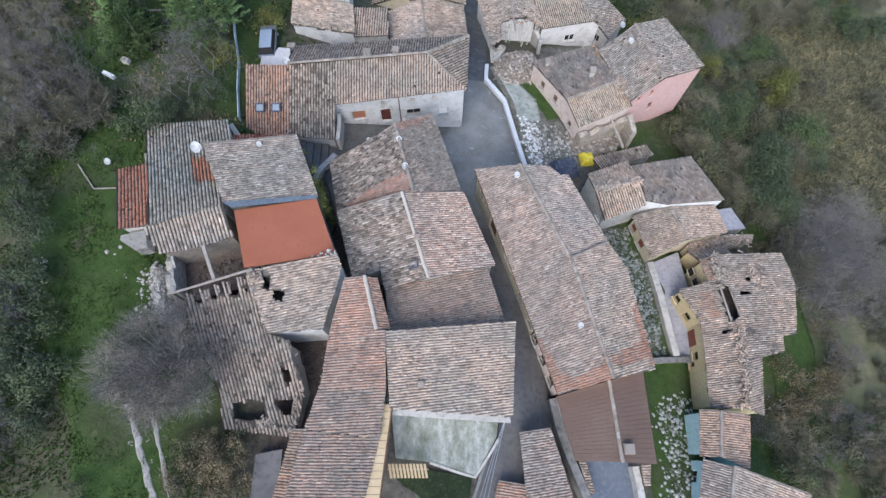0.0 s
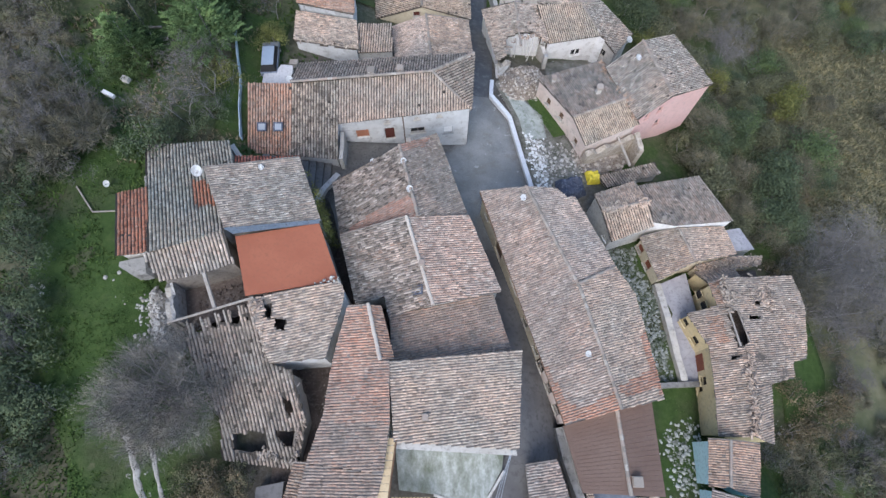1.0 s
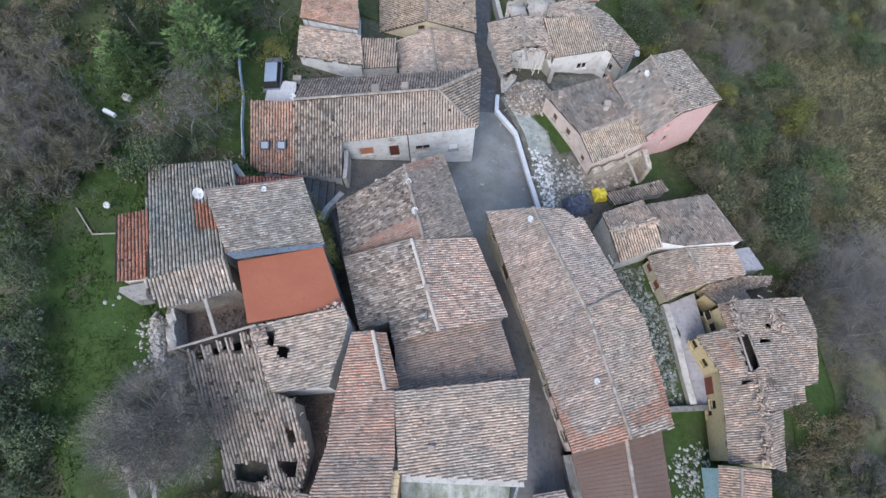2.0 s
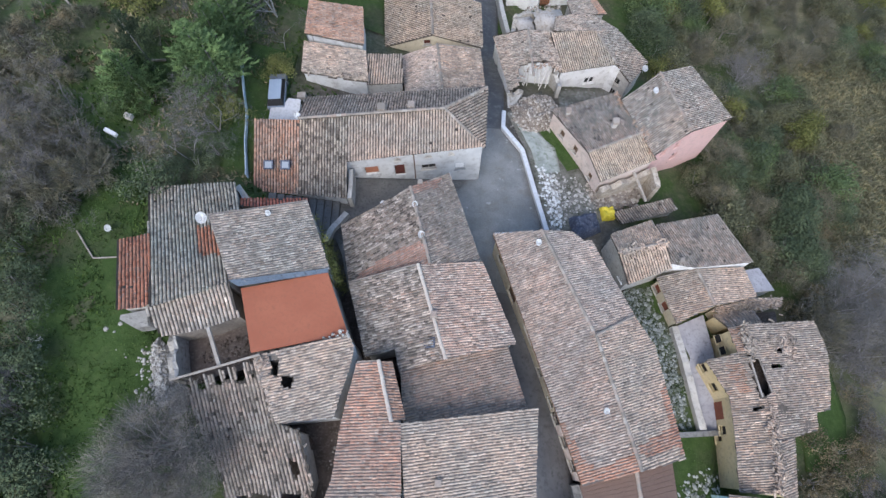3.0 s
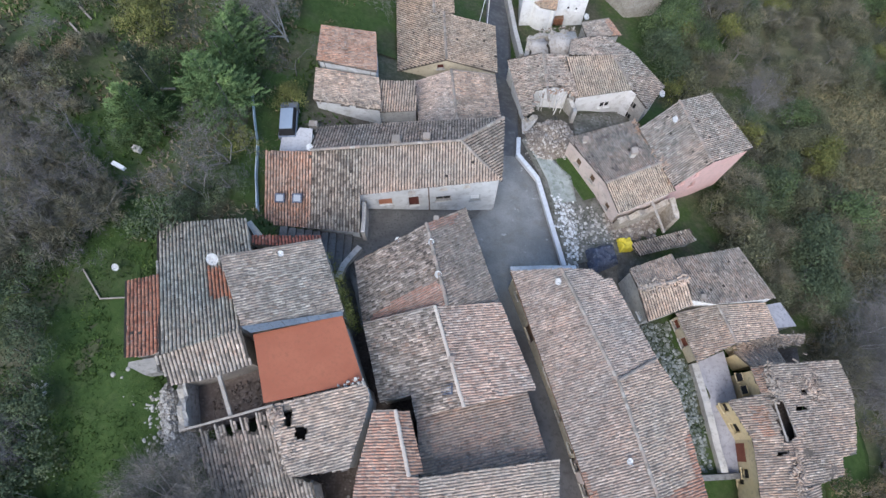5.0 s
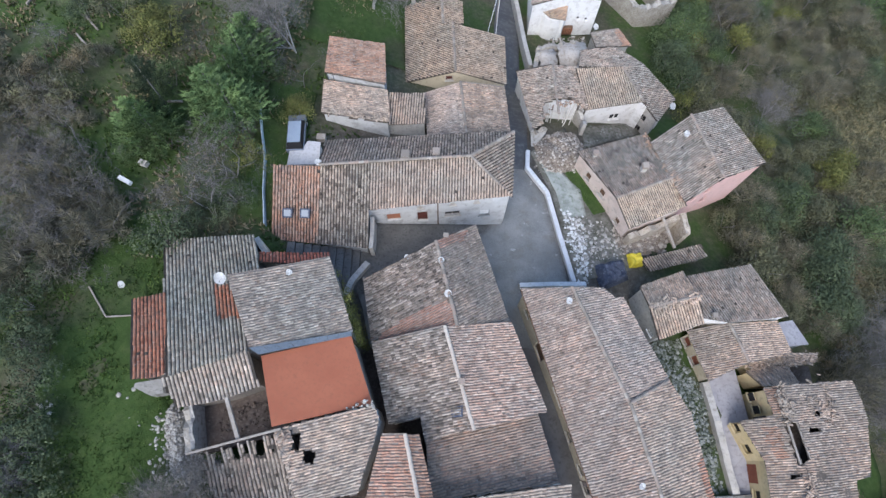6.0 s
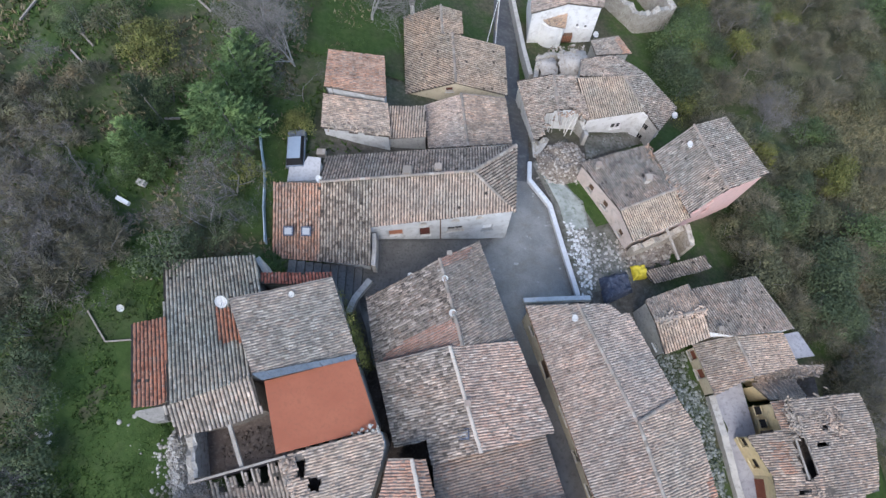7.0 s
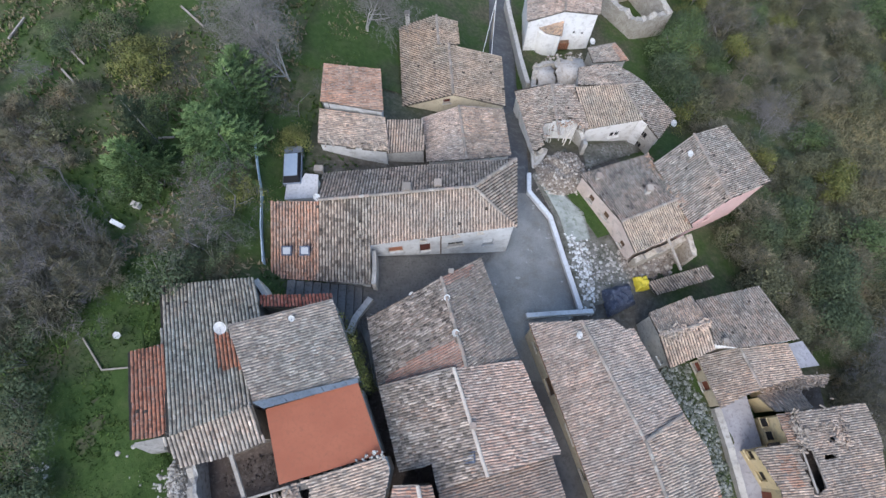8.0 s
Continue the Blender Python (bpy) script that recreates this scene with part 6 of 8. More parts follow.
def vault(label, p, q, wide):
    """A plastered barrel vault from p to q."""
    v = empty_at("vault", *p, label, "vault")
    p, q = Vector(p), Vector(q)
    d = (q - p).normalized()
    s = Vector((d.y, -d.x, 0))
    verts, faces = [], []
    for c in (p, q):
        for r in (wide / 2, wide / 2 - 0.15):
            for k in range(13):
                t = math.pi * k / 12
                w = c - p + s * math.cos(t) * r + Vector((0, 0, math.sin(t) * r * 0.75))
                verts.append(w + d * (0.5 if c == p else 0.3) * noise.noise(Vector((k * 0.9, wide, 1.0))) + 0.12 * noise.noise_vector(w * 1.4))
    for k in range(12):
        faces += [(k, k + 1, 27 + k, 26 + k), (13 + k + 1, 13 + k, 39 + k, 39 + k + 1), (k + 1, k, 13 + k, 14 + k), (26 + k, 27 + k, 40 + k, 39 + k)]
    part("shell", mesh_of("shell", verts, faces, vault_skin, smooth=True), vault_skin, v)


vault("torn beige barrel vault laid open to the sky", (7.0, 55.0, -4.9), (9.0, 55.3, -4.9), 3.0)
vault("wide plastered barrel vault with a broken end", (9.1, 55.4, -4.8), (12.5, 56.0, -4.8), 3.4)
apse_at = [(9.46, 63.32, -7.0)][0]
apse = empty_at("stair_turret", apse_at[0], apse_at[1], -9.5, "round white stair turret beside the white house", "turret")
bm = bmesh.new()
tube(bm, (0, 0, 0), (0, 0, 4.4), 1.7, 24)
part("wall", bm, white, apse)

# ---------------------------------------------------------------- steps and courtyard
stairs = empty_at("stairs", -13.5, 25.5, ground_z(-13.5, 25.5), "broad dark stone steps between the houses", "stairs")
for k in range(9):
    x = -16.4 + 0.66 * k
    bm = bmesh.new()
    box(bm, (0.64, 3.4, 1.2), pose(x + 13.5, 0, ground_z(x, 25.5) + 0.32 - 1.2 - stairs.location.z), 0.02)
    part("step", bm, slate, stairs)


pipe = empty_at("drainpipe", 0, 0, 0, "dark drainpipe on the white farmhouse wall", "drainpipe")
bm = bmesh.new()
tube(bm, (-4.2, 30.95, 0.3), (-4.2, 30.95, 5.2), 0.06)
part("pipe", bm, darkwood, pipe)

porch = empty_at("porch", *[(11.51, 63.15, -7.2)][0], "small brown porch with an orange slatted rail", "porch")
bm = bmesh.new()
box(bm, (1.5, 1.2, 1.2), pose(0, 0, -1.2), 0.03)
part("body", bm, darkwood, porch)
for k in range(7):
    bm = bmesh.new()
    box(bm, (0.10, 0.05, 0.9), pose(-0.66 + 0.22 * k, -0.65, -0.9))
    part("slat", bm, shutter, porch)

# wooden eave and deck over the court
eave = empty_at("eave_boards", 0, 0, 0, "new yellow pine boards along the eave", "eave")
strip = [(-4.08, 3.1, 8.75), (-3.48, 3.1, 8.75), (-4.13, -3.32, 8.75), (-5.26, -3.32, 8.75)]
for k in range(14):
    f0, f1 = k / 14, (k + 0.94) / 14
    a, b, c, d = (Vector(v) for v in strip)
    part("board", slab_mesh("board", [tuple(a.lerp(d, f0)), tuple(b.lerp(c, f0)), tuple(b.lerp(c, f1)), tuple(a.lerp(d, f1))], newwood, 0.06), newwood, eave)
bm = bmesh.new()
tube(bm, Vector(strip[1]) + Vector((0.06, 0, -0.05)), Vector(strip[2]) + Vector((0.06, 0, -0.05)), 0.07)
part("gutter", bm, darkwood, eave, "dark metal gutter")
deck = empty_at("balcony", *[(-2.49, -1.12, 5.2)][0], "slatted wooden balcony over the court", "balcony")
for k in range(11):
    bm = bmesh.new()
    box(bm, (0.16, 0.95, 0.06), pose(-1.25 + 0.25 * k, 0, 0, 0, 0, 12))
    part("slat", bm, newwood, deck)
bm = bmesh.new()
box(bm, (2.9, 0.08, 0.3), pose(0, 0.1, -0.32, 0, 0, 0))
part("beam", bm, oldwood, deck)

# flashing between the grey and the terracotta roofs
fl = empty_at("flashing", 0, 0, 0, "blue-grey metal flashing strip between two roofs", "flashing")
band = [(-16.06, 17.02, 11.0), (-9.91, 18.78, 8.65), (-9.8, 18.48, 8.65), (-15.37, 16.64, 10.85)]
a, b, c, d = (Vector(v) for v in band)
for k in range(8):
    f0, f1 = k / 8, (k + 0.97) / 8
    lift = Vector((0, 0, 0.14))
    part("sheet", slab_mesh("sheet", [tuple(a.lerp(b, f0) + lift), tuple(a.lerp(b, f1) + lift), tuple(d.lerp(c, f1) + lift), tuple(d.lerp(c, f0) + lift)], flashing, 0.03), flashing, fl)
# ridge cap of the brown sheet roof
cap = empty_at("ridge_cap", 0, 0, 0, "pale ridge flashing on the brown roof", "flashing")
for dx in (-0.1, 0.1):
    bm = bmesh.new()
    tube(bm, Vector([(12.7, 5.23, 4.26)][0]) + Vector((dx, 0, 0)), Vector([(13.02, -0.54, 4.26)][0]) + Vector((dx, 0, 0)), 0.04, 6)
    part("strip", bm, oldwood, cap)


# ---------------------------------------------------------------- small things on roofs
def dish(x, y, z, size, label="white satellite dish on the roof", turn=200):
    d = empty_at("satellite_dish", x, y, z, label, "satellite dish", "satellite dishes")
    d.rotation_euler = (0, 0, radians(turn))
    bm = bmesh.new()
    rings = []
    for r, dep in ((0.05, 0.0), (0.5, 0.05), (0.85, 0.13), (1.0, 0.18)):
        rings.append([bm.verts.new((math.cos(t) * r * size / 2, math.sin(t) * r * size / 2 * 1.1, dep * size)) for t in np.linspace(0, 2 * math.pi, 20, endpoint=False)])
    for p, q in zip(rings, rings[1:]):
        for i in range(20):
            bm.faces.new((p[i], p[(i + 1) % 20], q[(i + 1) % 20], q[i]))
    bm.faces.new(rings[0][::-1])
    bmesh.ops.solidify(bm, geom=bm.faces[:], thickness=0.02)
    bmesh.ops.transform(bm, matrix=pose(0, 0.05, 0.45, -30, 0, 0), verts=bm.verts)
    part("reflector", bm, enamel, d)
    bm = bmesh.new()
    tube(bm, (0, 0, -0.3), (0, 0, 0.45), 0.03)
    part("mast", bm, metal, d)
    bm = bmesh.new()
    tube(bm, (0, 0.05, 0.3), (0, 0.45 * size + 0.1, 0.75), 0.015)
    tube(bm, (0, 0.45 * size + 0.05, 0.7), (0, 0.45 * size + 0.15, 0.82), 0.04)
    part("arm", bm, metal, d)


def chimney(x, y, z, w=0.6, h=0.9, mat=None, label="rendered chimney on the tiled roof"):
    c = empty_at("chimney", x, y, z, label, "chimney", "chimneys")
    bm = bmesh.new()
    box(bm, (w, w, h + 0.5), pose(0, 0, -0.5), 0.02)
    part("shaft", bm, mat or plaster, c)
    bm = bmesh.new()
    box(bm, (w + 0.16, w + 0.16, 0.08), pose(0, 0, h), 0.01)
    part("cap", bm, mortar, c)
    for dx in (-1, 1):
        bm = bmesh.new()
        box(bm, (0.12, w * 0.9, 0.16), pose(dx * w * 0.3, 0, h + 0.08))
        part("pier", bm, mat or plaster, c)
    bm = bmesh.new()
    box(bm, (w + 0.1, w + 0.1, 0.06), pose(0, 0, h + 0.24), 0.01)
    part("cover", bm, mortar, c)


def skylight(x, y, z, tilt_x, tilt_y):
    s = empty_at("skylight", x, y, z, "small skylight window in the tiled roof", "skylight", "skylights")
    s.rotation_euler = (tilt_x, tilt_y, 0)
    bm = bmesh.new()
    for sx, sy, dx, dy in ((0.82, 0.12, 0, 0.34), (0.82, 0.12, 0, -0.34), (0.12, 0.6, 0.36, 0), (0.12, 0.6, -0.36, 0)):
        box(bm, (sx, sy, 0.14), pose(dx, dy, 0.08), 0.01)
    part("frame", bm, navy, s)
    bm = bmesh.new()
    box(bm, (0.62, 0.58, 0.05), pose(0, 0, 0.12))
    part("pane", bm, skyglass, s)


skyglass = surface("skylight_glass", lambda nt: (0.30, 0.33, 0.37), 0.3, spec=0.4)
for t_x, t_y, t_z, size in ((-14.34, 33.5, 6.5, 0.7), (-3.79, 24.9, 6.85, 0.62), (-3.19, 22.2, 7.0, 0.7), (6.3, 22.4, 5.2, 0.65), (10.55, 9.3, 5.1, 0.6)):
    dish(t_x, t_y, t_z, 0.8 * size)
dish(*[(-18.94, 21.89, 10.3)][0], 0.8, "large white satellite dish between two roofs")
dish(*[(19.87, 40.84, 1.2)][0], 0.6, "white satellite dish on the pink house")
dish(*[(14.79, 61.77, -6.5)][0], 0.7, "white satellite dish beside the white house")
dish(*[(21.29, 47.53, -3.4)][0], 0.7, "grey satellite dish at the house corner")
dish(*[(-26.9, 21.84, 8.3)][0], 0.5, "white dish standing on the meadow")
dish(*[(-6.49, 25.4, 5.9)][0], 0.45, "small white dish on the dark roof")
for at, w, h in (([(-7.02, 34.31, 6.6)][0], 0.6, 0.4), ([(-3.42, 27.07, 6.4)][0], 0.28, 0.35), ([(15.63, 37.26, 0.5)][0], 0.5, 0.7), ([(-2.06, 15.72, 7.2)][0], 0.32, 0.3), ([(11.21, 39.02, 0.1)][0], 0.4, 0.4), ([(-7.75, 58.06, 0.3)][0], 0.45, 1.6), ([(13.61, 0.34, 3.7)][0], 0.6, 0.5), ([(-4.44, 34.84, 6.4)][0], 0.5, 0.3), ([(-1.55, 4.43, 8.1)][0], 0.3, 0.35), ([(20.39, 22.89, -0.1)][0], 0.32, 0.35)):
    chimney(*at, w, h)
dish(-14.5, 22.7, 9.5, 0.42, "small white dish on the grey roof")
for at in ([(-16.71, 29.36, 5.45)][0], [(-15.23, 29.34, 5.5)][0]):
    skylight(*at, radians(23), 0)
skylight(-2.31, 13.73, 7.03, 0, radians(-12))


# ---------------------------------------------------------------- vehicles and clutter
def car(x, y, z, turn, paint, label):
    c = empty_at("car", x, y, z, label, "car")
    c.rotation_euler = (0, 0, radians(turn))
    bm = bmesh.new()
    box(bm, (1.62, 3.8, 0.55), pose(0, 0, 0.28), 0.12)
    part("body", bm, paint, c)
    bm = bmesh.new()
    made = bmesh.ops.create_cube(bm, size=1)["verts"]
    for v in made:
        k = 0.80 if v.co.z > 0 else 1.0
        v.co = Vector((v.co.x * 1.5 * k, v.co.y * (2.3 if v.co.z > 0 else 3.0) + (-0.3), 0.83 + (0.5 if v.co.z > 0 else 0) + 0.0))
    part("cabin", bm, glass, c, "dark car windows")
    bm = bmesh.new()
    box(bm, (1.14, 2.2, 0.06), pose(0, -0.3, 1.32), 0.025)
    part("car_roof", bm, skylit_roof, c, "car roof, paler for the sky reflected in it")
    for sx in (-0.74, 0.74):
        for sy in (-1.2, 1.2):
            bm = bmesh.new()
            tube(bm, (sx - 0.09, sy, 0.3), (sx + 0.09, sy, 0.3), 0.3, 18)
            wheel = part("wheel", bm, rubber, c)
            bm = bmesh.new()
            tube(bm, (sx - 0.1, sy, 0.3), (sx + 0.1, sy, 0.3), 0.17, 12)
            part("rim", bm, metal, wheel)
    for sx in (-0.55, 0.55):
        bm = bmesh.new()
        box(bm, (0.3, 0.06, 0.14), pose(sx, 1.89, 0.56), 0.02)
        part("headlight", bm, enamel, c)


cx, cy = [(-17.2, 37.6)][0]
car(cx, cy, ground_z(cx, cy) + 0.15, 4, bluecar, "blue-grey car parked on the grass")


def cloth(name, label, category, pts, mat, high, rough, seed):
    """A cover draped over something: a rumpled sheet that falls to the ground at its rim."""
    rng = np.random.default_rng(seed)
    c = empty_at(name, *np.mean([(*p, ground_z(*p)) for p in pts], axis=0), label, category)
    n = 18
    verts, faces = [], []
    a, b, cc, d = (Vector(p) for p in pts)
    for j in range(n + 1):
        for i in range(n + 1):
            u, v = i / n, j / n
            p = a.lerp(b, u).lerp(d.lerp(cc, u), v)
            e = min(u, v, 1 - u, 1 - v) * 2
            z = ground_z(p.x, p.y) + high * min(1, e * 3.2) ** 0.6 + rough * noise.noise(Vector((p.x * 2.2, p.y * 2.2, seed)))
            verts.append(Vector((p.x, p.y, z)) - c.location)
    faces = [(j * (n + 1) + i, j * (n + 1) + i + 1, (j + 1) * (n + 1) + i + 1, (j + 1) * (n + 1) + i) for j in range(n) for i in range(n)]
    part("sheet", mesh_of("sheet", verts, faces, mat, smooth=True), mat, c)


cloth("tarpaulin", "bright yellow tarpaulin over a heap", "tarpaulin", [(14.4, 29.8), (16.1, 30.1), (16.1, 28.7), (14.6, 28.3)], tarp, 0.75, 0.4, 3)
# dark cover over a heap; what lies beneath is not known
cloth("covered_trailer", "dark blue covered trailer beside the rubble", "trailer", [(10.9, 28.2), (14.0, 29.2), (14.4, 27.1), (11.3, 25.6)], navy, 1.1, 0.55, 5)
beam("bench", "white stone bench in the meadow", (-29.2, 30.5, 8.85), (-28.2, 30.0, 8.8), 0.16, enamel)
beam("stone_block", "pale stone block in the grass", (-28.0, 32.0, 8.7), (-27.4, 31.8, 8.7), 0.22, plaster)
for at in ([(-42.3, 48.2), (-41.7, 50.7)], [(-36.8, 44.9), (-35.4, 43.5)], [(-36.5, 46.9), (-35.1, 45.5)], [(-28.8, 53.6), (-26.5, 51.5)], [(-27.7, 38.5), (-26.5, 38.7)]):
    (xa, ya), (xb, yb) = at
    beam("log", "pale fallen pole lying in the grass", (xa, ya, ground_z(xa, ya) + 0.25), (xb, yb, ground_z(xb, yb) + 0.25), 0.08)


for (xa, ya), (xb, yb) in ([(-29.3, 21.6), (-27.5, 19.4)], [(-27.5, 19.4), (-25.8, 19.6)]):
    beam("garden_border", "mossy edging board in the lawn", (xa, ya, ground_z(xa, ya) + 0.2), (xb, yb, ground_z(xb, yb) + 0.14), 0.05, oldwood)


def utility_pole(x, y, high, label="wooden utility pole with wires beside the road"):
    p = empty_at("utility_pole", x, y, ground_z(x, y), label, "utility pole")
    bm = bmesh.new()
    tube(bm, (0, 0, -0.3), (0, 0, high), 0.12, 8, 0.08)
    part("pole", bm, oldwood, p)
    for ex, ey in ((-2.0, -6.5), (-0.6, -7.0)):
        bm = bmesh.new()
        tube(bm, (0, 0, high - 0.2), (ex, ey, 1.5), 0.03, 5)
        part("wire", bm, enamel, p)


utility_pole(2.4, 63.5, 6.5)
for dx, dy in ((2.2, -3.6), (2.45, -3.7), (2.8, -3.7)):
    line = empty_at("cable", 4.5, 2.4, 6.3, "pale cable slung over the lane from the eave", "cable", "cables over the lane")
    ends = [Vector((0.1 * dx - 0.3, 0.05, 0)).lerp(Vector((dx - 4.5, dy - 2.4, -0.3)), k / 8) - Vector((0, 0, 0.5 * math.sin(math.pi * k / 8))) for k in range(9)]
    bm = bmesh.new()
    for p, q in zip(ends, ends[1:]):
        tube(bm, p, q, 0.022, 5)
    part("strand", bm, metal, line)
pole_low = [(-15.13, 37.73, 5.0)][0]
beam("garden_table", "small wooden table in the garden", (pole_low[0] - 0.4, pole_low[1], ground_z(*pole_low[:2]) + 0.7), (pole_low[0] + 0.4, pole_low[1], ground_z(*pole_low[:2]) + 0.7), 0.3)

flat_slab("ruin_floor", "dark littered floor below the collapsed ridge", [(23.6, 14.6, -1.9), (28.5, 15.4, -1.9), (28.5, 9.4, -1.9), (23.6, 9.2, -1.9)], debris_and_shade, 0.4, "floor")
flat_slab("ruin_floor", "dark loft floor below the broken pale tiles", [(-13.6, 12.0, 7.6), (-10.8, 12.4, 7.6), (-10.8, 9.4, 7.6), (-12.6, 9.0, 7.6)], debris_and_shade, 0.4, "floor")
beam("roof_beam", "bare pale timber along the collapsed ridge", (24.95, 14.1, 0.12), (25.35, 10.9, 0.12), 0.07, oldwood)
beam("roof_beam", "bare pale timber beside the open roof", (25.8, 14.2, 0.0), (26.35, 11.3, -0.05), 0.06, oldwood)
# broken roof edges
# litter colour kept dark so that the holes in the roof look unlit
flat_slab("barn_floor", "littered barn floor with the shade under the roof in its colour", [(-18, 10, 4.9), (-13.6, 11, 4.9), (-10.7, 6.8, 4.9), (-11, 2, 4.9), (-15, 2.4, 4.9)], debris_and_shade, 1.5, "floor")
ledge = empty_at("cornice", 0, 0, 0, "white rendered cornice under the eave", "cornice")
part("moulding", slab_mesh("moulding", [(4.75, 2.5, 6.2), (-3.55, 2.92, 8.5), (-3.5, 2.45, 8.45), (4.8, 2.05, 6.15)], plaster, 0.25), plaster, ledge)
broken_line(h_p, [(24.8, 17, 0.25), (25.2, 14.2, 0.2)], 110, 0.3, TILE["grey"], 11)
broken_line(h_p, [(25.75, 9.6, 0.2), (25.6, 6.6, 0.2), (25.05, 3.6, 0.2)], 190, 0.22, TILE["grey"], 1)
broken_line(h_p, [(26, 16.5, 0.0), (29, 14.5, -0.7), (28.5, 17, -0.6)], 140, 0.5, TILE["grey"], 2)
broken_line(h_e, [(-13.6, 12, 9.9), (-12.3, 8, 8.5)], 26, 0.16, TILE["darkgrey"], 3)
broken_line(h_e, [(-10.9, 7.3, 7.7), (-10.1, 4.2, 6.9), (-10.6, 1.6, 6.2), (-14, 2.2, 6.2)], 50, 0.2, TILE["darkgrey"], 4)
broken_line(h_d, [(-13.6, 11.8, 10.0), (-12.4, 8.3, 8.7)], 34, 0.18, TILE["silver"], 5)
broken_line(h_n, [(14.5, 23.2, 1.15), (16.5, 23.6, 1.1), (18.8, 24.3, 0.95)], 110, 0.25, TILE["pale"], 6)
broken_line(h_o, [(24.4, 18.9, -2.75), (30.5, 20.1, -3.2)], 130, 0.35, TILE["grey"], 7)
broken_line(h_y, [(6.2, 43.9, -1.8), (8.0, 45.9, -1.2), (10.3, 46.6, -1.5), (11, 45.9, -1.7)], 60, 0.2, TILE["grey"], 8)
broken_line(h_s, [(-14.5, 40.3, 4.6), (-9.5, 40.2, 3.8)], 90, 0.25, TILE["pale"], 9)
broken_line(h_q2, [(16.4, 41.4, 0.1), (18.7, 36.6, 0.6), (19.5, 34.2, 0.0)], 130, 0.25, TILE["brown"], 10)
rubble("rubble_heap", "broken masonry inside the collapsed front", [(5.8, 43.6), (8, 43.8), (10.8, 45.0), (9.6, 45.6), (6.4, 45.4)], 420, (0.08, 0.45), brown_rubble, 0.3, 30, 26, base=-4.9)
rubble("rubble_heap", "broken masonry and plaster over the vaults", [(6.8, 56.7), (9.1, 58.4), (13.0, 58.6), (12.9, 53.7), (12.0, 55.1), (10.0, 57.1), (8.2, 56.2), (6.7, 52.9)], 420, (0.08, 0.45), brown_rubble, 0.2, 30, 27, base=-4.5)
for k in (0, 1):
    ribs(h_w, eaves_w[k], 1 if k == 0 else 3, 2 if k == 0 else 0, 0.3, brownsheet)

# ---------------------------------------------------------------- plants
bark = surface("grey_bark", two((0.19, 0.18, 0.165), (0.26, 0.25, 0.235), (0.13, 0.12, 0.11), 2, 12), 0.95)
pale_twig = surface("pale_twigs", two((0.165, 0.155, 0.145), (0.215, 0.203, 0.19), (0.12, 0.112, 0.105), 1, 8), 0.95)
pale_bark = surface("pale_grey_bark", two((0.32, 0.31, 0.29), (0.42, 0.41, 0.39), (0.22, 0.21, 0.19), 2, 12), 0.95)
twig = surface("bare_twigs", two((0.125, 0.115, 0.112), (0.165, 0.152, 0.148), (0.09, 0.08, 0.075), 1, 8), 0.95)


def leaf_mat(name, shades):
    """Leaves: each has its own shade, and whole boughs are fresher or duller than others."""
    def make(nt):
        geo = nt.nodes.new("ShaderNodeNewGeometry")
        base = ramp(nt, geo.outputs["Random Per Island"], [(i / (len(shades) - 1), s) for i, s in enumerate(shades)])
        bough = ramp(nt, noise_of(nt, 0.55, 3, 0.6), [(0.36, (0.66, 0.68, 0.70)), (0.52, (1.0, 1.0, 1.0)), (0.66, (1.36, 1.30, 1.18))])
        return mix(nt, 1.0, base, bough, "MULTIPLY")
    return surface(name, make, 0.8, spec=0.2)


LEAF = {
    "green": leaf_mat("evergreen_leaves", [(0.062, 0.095, 0.040), (0.090, 0.130, 0.054), (0.125, 0.165, 0.072)]),
    "conifer": leaf_mat("conifer_sprays", [(0.075, 0.130, 0.048), (0.115, 0.180, 0.070), (0.155, 0.220, 0.095)]),
    "vine": leaf_mat("creeper_leaves", [(0.16, 0.165, 0.045), (0.24, 0.24, 0.07), (0.32, 0.30, 0.10)]),
    "dark": leaf_mat("dark_ivy_leaves", [(0.050, 0.072, 0.041), (0.078, 0.104, 0.057), (0.108, 0.134, 0.074)]),
    "yellow": leaf_mat("yellow_green_leaves", [(0.095, 0.110, 0.036), (0.145, 0.155, 0.048), (0.190, 0.185, 0.068)]),
    "brown": leaf_mat("dry_brown_leaves", [(0.118, 0.098, 0.060), (0.170, 0.138, 0.086), (0.230, 0.188, 0.122)]),
    "haze": leaf_mat("grey_brown_scrub", [(0.125, 0.120, 0.082), (0.172, 0.162, 0.114), (0.225, 0.208, 0.152)]),
    "olive": leaf_mat("olive_scrub_leaves", [(0.072, 0.078, 0.044), (0.112, 0.116, 0.066), (0.158, 0.154, 0.094)]),
}


def limb(verts, faces, a, b, ra, rb, sides):
    ax = (b - a).normalized()
    u = ax.orthogonal().normalized()
    v = ax.cross(u)
    n0 = len(verts)
    for c, r in ((a, ra), (b, rb)):
        for i in range(sides):
            t = 2 * math.pi * i / sides
            verts.append(c + r * (math.cos(t) * u + math.sin(t) * v))
    faces += [(n0 + i, n0 + (i + 1) % sides, n0 + sides + (i + 1) % sides, n0 + sides + i) for i in range(sides)]


